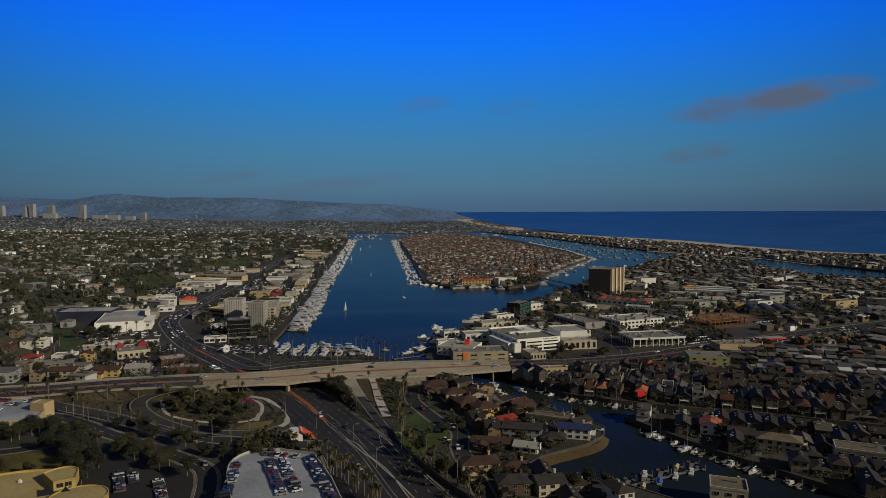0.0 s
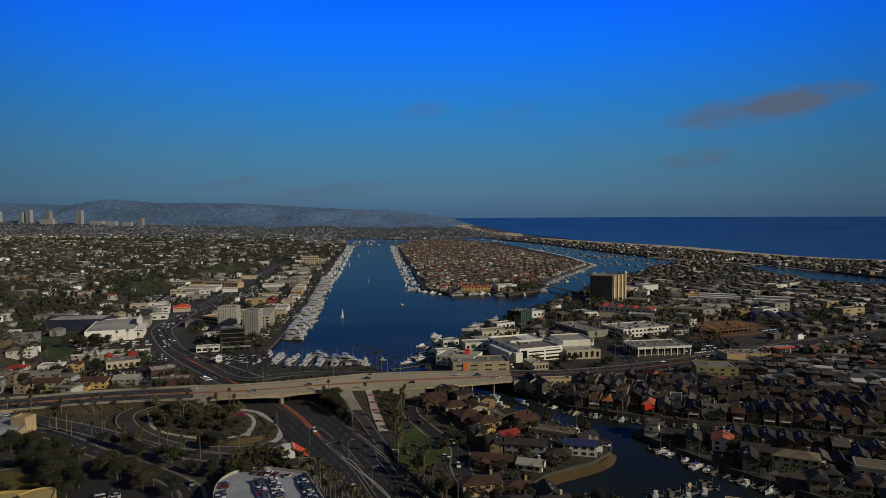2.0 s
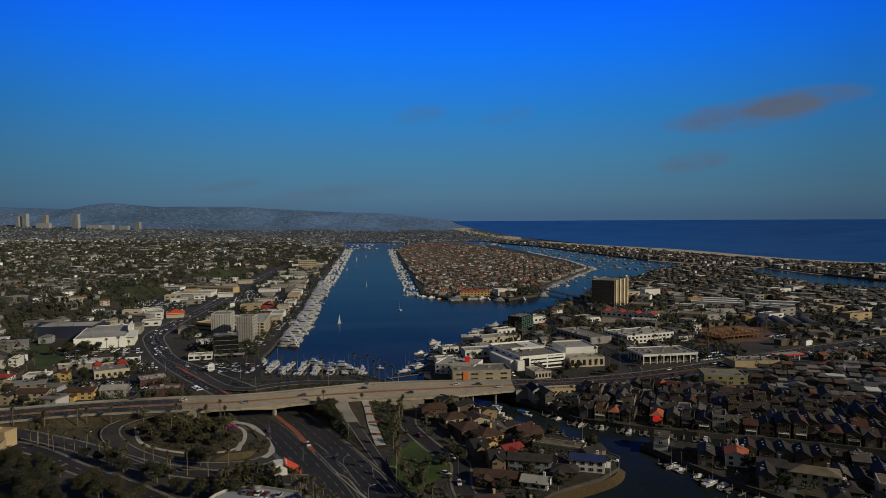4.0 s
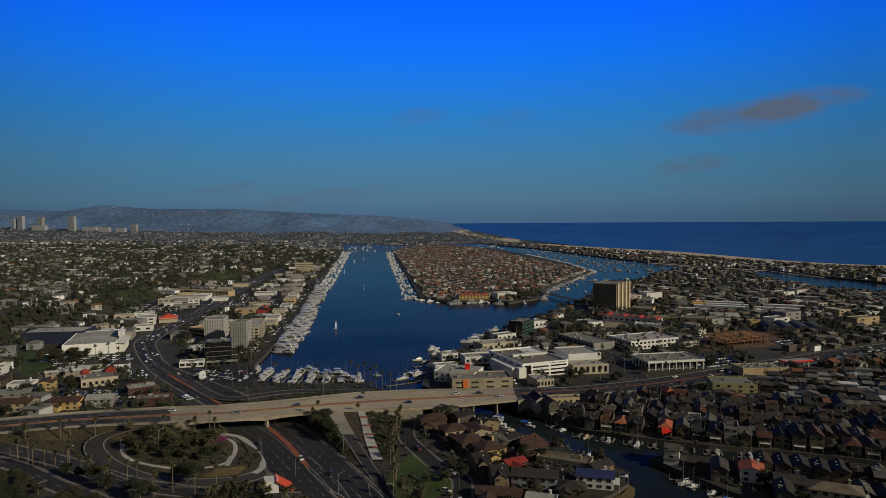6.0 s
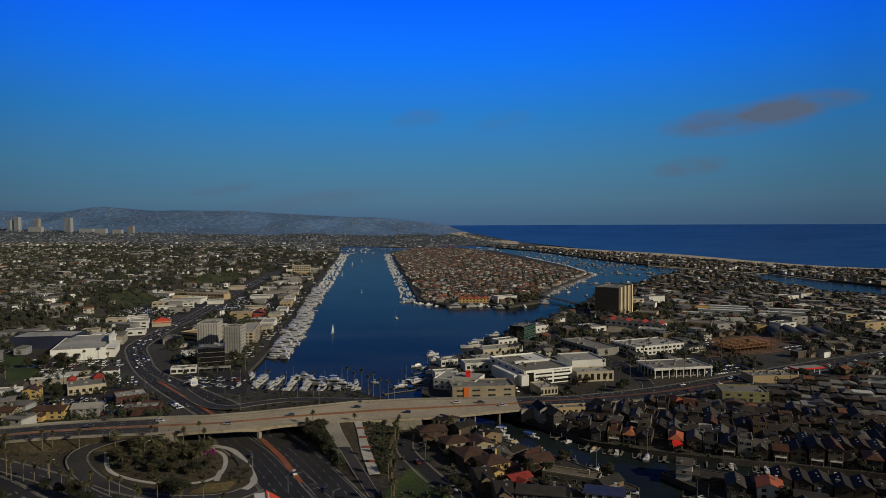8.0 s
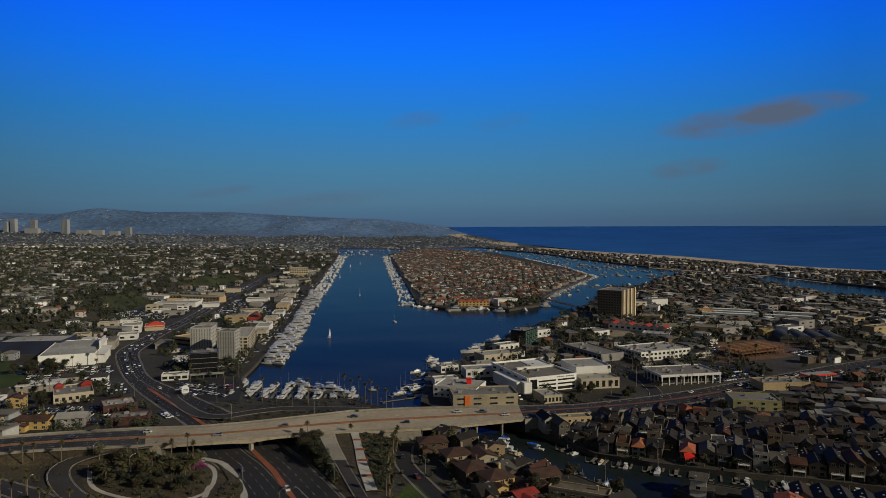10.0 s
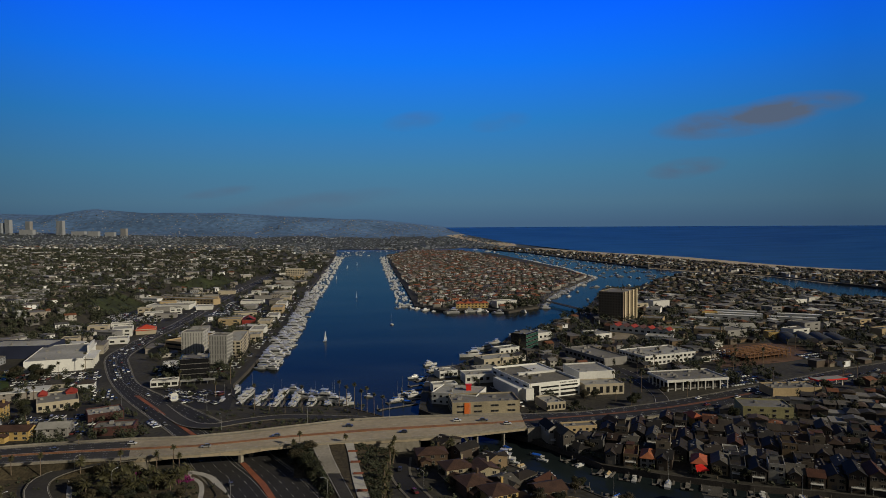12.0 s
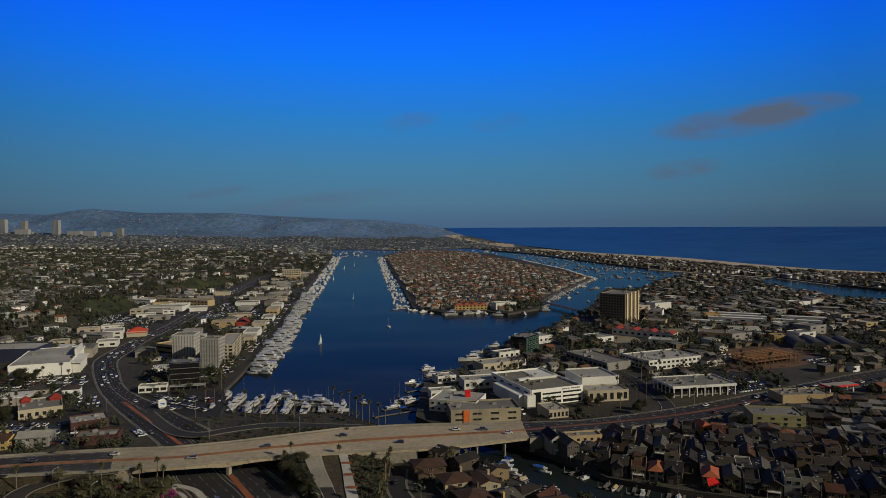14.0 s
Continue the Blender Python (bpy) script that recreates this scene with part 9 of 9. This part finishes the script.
def far_boat(x, y, rz, L, mast):
    cs, sn = math.cos(rz), math.sin(rz)

    def t(p):
        return [(x + a * cs - b * sn, y + a * sn + b * cs, c) for a, b, c in p]

    w, h = L * 0.15, L * 0.11
    fleet.add(t([(-w, -L / 2, -0.2), (w, -L / 2, -0.2), (w, L * 0.2, -0.2), (0, L / 2, -0.2), (-w, L * 0.2, -0.2), (-w, -L / 2, h), (w, -L / 2, h), (w, L * 0.2, h), (0, L / 2, h * 1.2), (-w, L * 0.2, h)]),
              [(0, 1, 6, 5), (1, 2, 7, 6), (2, 3, 8, 7), (3, 4, 9, 8), (4, 0, 5, 9), (5, 6, 7, 8, 9)], 0)
    fleet.add(t([(-w * 0.7, -L * 0.3, h), (w * 0.7, -L * 0.3, h), (w * 0.7, L * 0.12, h), (-w * 0.7, L * 0.12, h), (-w * 0.5, -L * 0.27, h * 2.2), (w * 0.5, -L * 0.27, h * 2.2), (w * 0.5, L * 0.05, h * 2.2), (-w * 0.5, L * 0.05, h * 2.2)]),
              [(4, 5, 6, 7), (0, 1, 5, 4), (1, 2, 6, 5), (2, 3, 7, 6), (3, 0, 4, 7)], 0)
    if mast:
        fleet.add(t([(-0.09, 0.1, h), (0.09, 0.1, h), (0.07, 0.1, L * 1.35), (-0.07, 0.1, L * 1.35), (0, 0, h), (0, 0.2, h), (0, 0.2, L * 1.35), (0, 0, L * 1.35)]), [(0, 1, 2, 3), (4, 5, 6, 7)], 1)


def shore_boats(line, off, step, L0, L1, mast, rot=0.0):
    for (ax_, ay_), (bx_, by_) in zip(line, line[1:]):
        d = Vector((bx_ - ax_, by_ - ay_))
        n = int(d.length / step)
        d.normalize()
        for k in range(n):
            if rng.random() < 0.12:
                continue
            for row in off:
                if len(off) > 2 and rng.random() < 0.35:
                    continue
                wander = 5.0 if len(off) > 2 else 1.5
                p = Vector((ax_, ay_)) + d * (k * step + rng.uniform(-wander, wander)) + Vector((d.y, -d.x)) * (row + rng.uniform(-wander, wander) * 0.7)
                if not is_land(p.x, p.y):
                    far_boat(p.x, p.y, math.atan2(d.y, d.x) + rot + rng.uniform(-0.1, 0.1) + rng.choice((0, 0, 0, 1.57)), rng.uniform(L0, L1) * rng.choice((0.8, 1, 1, 1.25)), rng.random() < mast)


shore_boats([(-218, 1182), (-281, 1771), (-368, 2566)], (6, 15, 25), 15.0, 8, 15, 0.35, 1.4)
shore_boats([(-32, 1062), (-33, 1083), (-58, 1341), (-114, 1874), (-176, 2546)], (-6, -14, -22), 14, 7, 12, 0.35, 1.4)
shore_boats([(-32, 1059), (12, 1004), (65, 1017), (97, 987)], (8,), 9, 8, 16, 0.3)
shore_boats([(145, 1036), (162, 1118), (196, 1213), (303, 1459), (339, 1537), (334, 1839), (280, 2294)], (8,), 9, 8, 14, 0.4)
shore_boats([(712, 1067), (667, 1094), (637, 1141), (630, 1245), (663, 1516)], (-8, -20, -30), 9, 8, 14, 0.5)
shore_boats([(449, 1450), (386, 1316), (300, 1285), (238, 1096)], (-8, -20), 8, 8, 14, 0.5)
shore_boats([(808, 1213), (769, 1360)], (10,), 9, 8, 14, 0.5)
for _ in range(520):
    y = rng.uniform(1500, 2700)
    x = rng.uniform(300, 800)
    if inside(x, y, BAY) and not inside(x, y, LIDO) and near_line(x, y, BAY) > 20 and near_line(x, y, LIDO + [LIDO[0]]) > 30:
        far_boat(x, y, rng.uniform(-0.3, 0.3) + 1.0, rng.uniform(8, 12), 0.75 > rng.random())
for _ in range(170):
    x, y = rng.uniform(-430, 250), rng.uniform(2600, 3130)
    if inside(x, y, BAY) and not inside(x, y, LIDO) and near_line(x, y, BAY) < 130:
        far_boat(x, y, rng.uniform(0, 6), rng.uniform(8, 13), 0.4 > rng.random())
for _ in range(36):
    x, y = rng.uniform(190, 420), rng.uniform(1120, 1420)
    if inside(x, y, BAY) and not inside(x, y, LIDO):
        far_boat(x, y, rng.uniform(0, 6), rng.uniform(8, 14), 0.5 > rng.random())
# finger docks and small boats between the private docks
fingers = MB()
for line, step in (([(70, 432), (80, 416), (104, 403), (140, 388), (170, 380), (200, 369), (240, 352), (280, 337)], 11.5), ([(115, 350), (131, 320), (145, 302), (159, 283), (172, 266)], 11), ([(10, 447), (20, 436), (32, 420), (45, 405), (60, 391), (76, 370)], 13), ([(120, 374), (140, 364), (175, 350), (210, 340), (250, 324)], 13)):
    c = curve_pts(line, step)
    for (ax_, ay_), (bx_, by_) in zip(c, c[1:]):
        d = Vector((bx_ - ax_, by_ - ay_)).normalized()
        nv = Vector((d.y, -d.x))
        if is_land(ax_ + nv.x * 6, ay_ + nv.y * 6):
            nv = -nv
        if is_land(ax_ + nv.x * 6, ay_ + nv.y * 6):
            continue
        u = math.atan2(nv.y, nv.x) - math.pi / 2
        p = Vector((ax_, ay_)) + d * 6.3
        fingers.box(-0.5, 0.2, 0.2, 0.5, rng.uniform(5, 9), 0.5, 0, u, (p.x, p.y), bottom=True)
        fingers.box(-0.12, 4.5, -1.0, 0.12, 4.74, 2.2, 0, u, (p.x, p.y))
        if rng.random() < 0.22:
            q = p + d * 2.2 + nv * rng.uniform(3.5, 5.5)
            far_boat(q.x, q.y, u + rng.choice((0, math.pi)), rng.uniform(5, 7.5), rng.random() < 0.12)
solo("finger_docks", fingers, "wood", "narrow weathered finger docks along the canal", "docks", "stuff")
solo("moored_fleet", fleet, ("gelcoat", "metal"), "many white boats moored in the harbour", "boats", "stuff")

# far parked cars
lot = MB()



def far_car(x, y, z, rz):
    for a, b, z0, z1, mi in ((2.2, 0.9, 0.3, 0.95, 0), (1.1, 0.8, 0.95, 1.5, 1)):
        lot.box(-b, -a, z + z0, b, a, z + z1, mi, rz, (x, y), 0.08)


for x0, y0, n, m_, a in ((-332, 592, 24, 5, 0.12), (-258, 470, 22, 5, 0.1), (-205, 540, 12, 5, -0.5), (-236, 545, 8, 4, 0.4), (204, 566, 18, 5, 0.43), (-196, 632, 8, 3, 0.1), (-232, 640, 10, 3, 0.1), (22, 568, 9, 1, 0.2), (26, 632, 7, 1, 0.3), (-200, 720, 4, 4, 0.1), (40, 518, 7, 2, 0.3), (-300, 945, 22, 12, 0.1), (-425, 915, 28, 10, 0.1), (-310, 1060, 18, 8, 0.1), (-250, 860, 10, 6, 0.2), (230, 660, 18, 5, 0.4), (330, 640, 14, 5, 0.4), (120, 590, 6, 8, 0.4), (250, 760, 20, 4, 0.4)):
    for i in range(n):
        for j in range(m_):
            if rng.random() < 0.72:
                x, y = x0 + i * 2.9 * math.cos(a) - j * 9 * math.sin(a), y0 + i * 2.9 * math.sin(a) + j * 9 * math.cos(a)
                if is_land(x, y) and not any((x - p) ** 2 + (y - q) ** 2 < (r * (0.95 if r < 12 else 0.72)) ** 2 for p, q, r in TAKEN) and near_line(x, y, PCH_MID) > 15:
                    far_car(x, y, GROUND + 0.05, a + rng.uniform(-0.05, 0.05))
for _ in range(46):
    i = rng.randrange(9, len(PCH_MID) - 1)
    a, b, t = PCH_MID[i], PCH_MID[i + 1], rng.random()
    u = math.atan2(b[1] - a[1], b[0] - a[0])
    s = rng.choice((-6, -3, 3, 6))
    far_car(a[0] + (b[0] - a[0]) * t - math.sin(u) * s, a[1] + (b[1] - a[1]) * t + math.cos(u) * s, GROUND + 0.06, u + math.pi / 2)
for _ in range(60):
    px, py = rng.uniform(-440, -190), rng.uniform(560, 1500)
    a = rng.choice((0.1, 0.2, 1.7))
    for k in range(rng.randrange(4, 14)):
        x, y = px + k * 2.8 * math.cos(a), py + k * 2.8 * math.sin(a)
        if is_land(x, y) and x > bluff_x(y) + 6 and near_line(x, y, PCH_MID) > 14 and not any((x - p) ** 2 + (y - q) ** 2 < (r * 0.9) ** 2 for p, q, r in TAKEN) and rng.random() < 0.85:
            far_car(x, y, GROUND, a)
for o in range(170):
    s, off = rng.uniform(0, 280), rng.choice((20, 39, 57, 76, -42, -61, -80))
    p = O + E1 * s + E2 * (off + rng.choice((-2.2, 2.2)))
    if is_land(p.x, p.y) and not any((p.x - a) ** 2 + (p.y - b) ** 2 < (r * 0.9) ** 2 for a, b, r in TAKEN):
        far_car(p.x, p.y, GROUND, ROT + math.pi / 2)
for k in range(190):
    y = rng.uniform(640, 1230)
    x = (-157 - 20 * (y - 642) / 216 if y < 858 else -177 - 41 * (y - 858) / 324) - rng.choice((9, 15, 21)) + rng.uniform(-0.5, 0.5)
    if not any((x - p) ** 2 + (y - q) ** 2 < (r * 0.8) ** 2 for p, q, r in TAKEN):
        far_car(x, y, GROUND + 0.1, rng.choice((1.45, 3.02)) + rng.uniform(-0.05, 0.05))
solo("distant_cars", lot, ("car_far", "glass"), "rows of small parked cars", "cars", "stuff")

# shrubs and low planting
shrub = MB()
for _ in range(1500):
    x, y = rng.uniform(-20, 330), rng.uniform(255, 520)
    if x > 0.72 * y or not is_land(x, y) or near_line(x, y, BLVD_E_MID) < 13 or near_line(x, y, BLVD_N) < 6 or inside(x, y + 12, BAY) and not is_land(x, y + 12):
        continue
    if any((x - a) ** 2 + (y - b) ** 2 < 5.6 ** 2 for a, b, r in TAKEN) or near_line(x, y, ROADS[2]) < 5 or y > 436 and x < 50:
        continue
    far_tree(shrub, rng, x, y, GROUND - 0.5, rng.uniform(2.0, 5.5), rng.uniform(0.9, 2.4), 40, 0.5)
for _ in range(760):
    f = rng.random()
    k = rng.choice((0, 1, 2, 3, 3, 3, 4, 5))
    if k == 0:
        x, y = rng.uniform(-300, -150), rng.uniform(408, 417)
        z = 2.5 + 5 * (y - 408) / 9
    elif k == 1:
        x, y = rng.uniform(-46, -24), rng.uniform(370, 436)
        z = 2.5
        if x < -46 + (436 - y) * 0.25:
            continue
        z = 2.5 + max(0, (y - 370) / 66 * 6 * (1 - (x + 46) / 22))
    elif k == 2:
        x, y = rng.uniform(-320, -180), rng.uniform(380, 408)
        if near_line(x, y, FRONT) < 7 or near_line(x, y, SIDE) < 6:
            continue
        z = GROUND
    elif k == 3:
        x, y = rng.uniform(-174, -108), rng.uniform(362, 412)
        if not (inside(x, y, LOOP_ISLE) or inside(x, y, TRI_ISLE)):
            continue
        z = GROUND + 1
    elif k == 4:
        x, y = rng.uniform(-118, -90), rng.uniform(356, 408)
        if not inside(x, y, TRI_ISLE):
            continue
        z = GROUND + 0.4
    else:
        x, y = rng.uniform(-150, -50), rng.uniform(500, 530)
        if near_line(x, y, [p[:2] for p in RAMP]) < 6:
            continue
        z = GROUND
    far_tree(shrub, rng, x, y, z - 0.5, rng.uniform(1.2, 2.6), rng.uniform(0.8, 1.8), 26, 0.4)
for _ in range(330):
    y = rng.uniform(371, 436)
    f = (436 - y) / 66
    x0 = -45 + 16 * f
    x = rng.uniform(x0, -24)
    z = 8.6 - 5.6 * f
    z = z + (2.6 + 1.4 * (1 - f) - z) * (x - x0) / max(1.0, -24 - x0)
    far_tree(shrub, rng, x, y, z - 0.4, rng.uniform(0.9, 2.0), rng.uniform(0.7, 1.5), 30, 0.35)
for _ in range(90):
    i = rng.randrange(len(c_bed) - 1)
    f = rng.random()
    a, b = c_bed[i]
    x, y, z = (p + (q - p) * f for p, q in zip(a, b))
    far_tree(shrub, rng, x, y, z - 0.4, rng.uniform(1.0, 2.2), rng.uniform(0.8, 1.7), 30, 0.4)
BL = [(-68, 436.5, 8.8), (-62, 420, 7.6), (-52, 395, 5.4), (-46, 380, 4.2)]
for _ in range(110):
    i, f, s = rng.randrange(3), rng.random(), rng.random()
    a, b = BL[i], BL[i + 1]
    x, y, z = (p + (q - p) * f for p, q in zip(a, b))
    far_tree(shrub, rng, x - 1.5 - s * (z - 1), y - s * 2, z - s * (z - 2.5) - 0.8, rng.uniform(1.5, 4.5), rng.uniform(1.0, 2.2), 46, 0.45)
bloom = MB()
for _ in range(60):
    x, y = rng.uniform(-150, -112), rng.uniform(398, 411)
    if inside(x, y, LOOP_ISLE) or inside(x, y, TRI_ISLE):
        far_tree(bloom, rng, x, y, GROUND + 0.3, rng.uniform(1.5, 2.6), rng.uniform(1.2, 2.2), 90, 0.35)
solo("bougainvillea", bloom, "bougainvillea", "dark magenta flowering shrubs on the island", "shrubs", "stuff")
solo("shrubs", shrub, "leaf_far", "low dark shrubs on banks and islands", "shrubs", "stuff")

# towers on the skyline
for x, y, w, h, words, mt in ((-2530, 3990, 24, 78, "pale slab office tower on the horizon", "wall_hazy"), (-2497, 4000, 32, 98, "pale office tower on the horizon", "tower_pale"), (-2378, 4000, 30, 92, "grey office tower on the horizon", "grey"),
                              (-2200, 4000, 42, 102, "white twin office tower on the horizon", "tower_pale"), (-2390, 3960, 90, 38, "low white office block on the horizon", "tower_pale"), (-2000, 3960, 70, 38, "low white hotel on the horizon", "tower_pale"), (-1900, 3960, 60, 34, "low white office on the horizon", "tower_pale"), (-1830, 4000, 36, 58, "grey-blue office on the horizon", "grey"), (-2110, 3990, 90, 32, "low pale block on the horizon", "tower_pale"), (-2680, 4000, 30, 80, "pale office tower on the horizon", "tower_pale")):
    block("office_tower" if h > 50 else "office_block", words, "office tower" if h > 50 else "office block", x, y, 0, w * 0.85, 30, h * 0.86, mt, "pale_roof", z=elev(x, y) - 6, units=0, glass="tower_glass", front=(5, 1, w * 0.1, h * 0.84) if h > 50 else ())
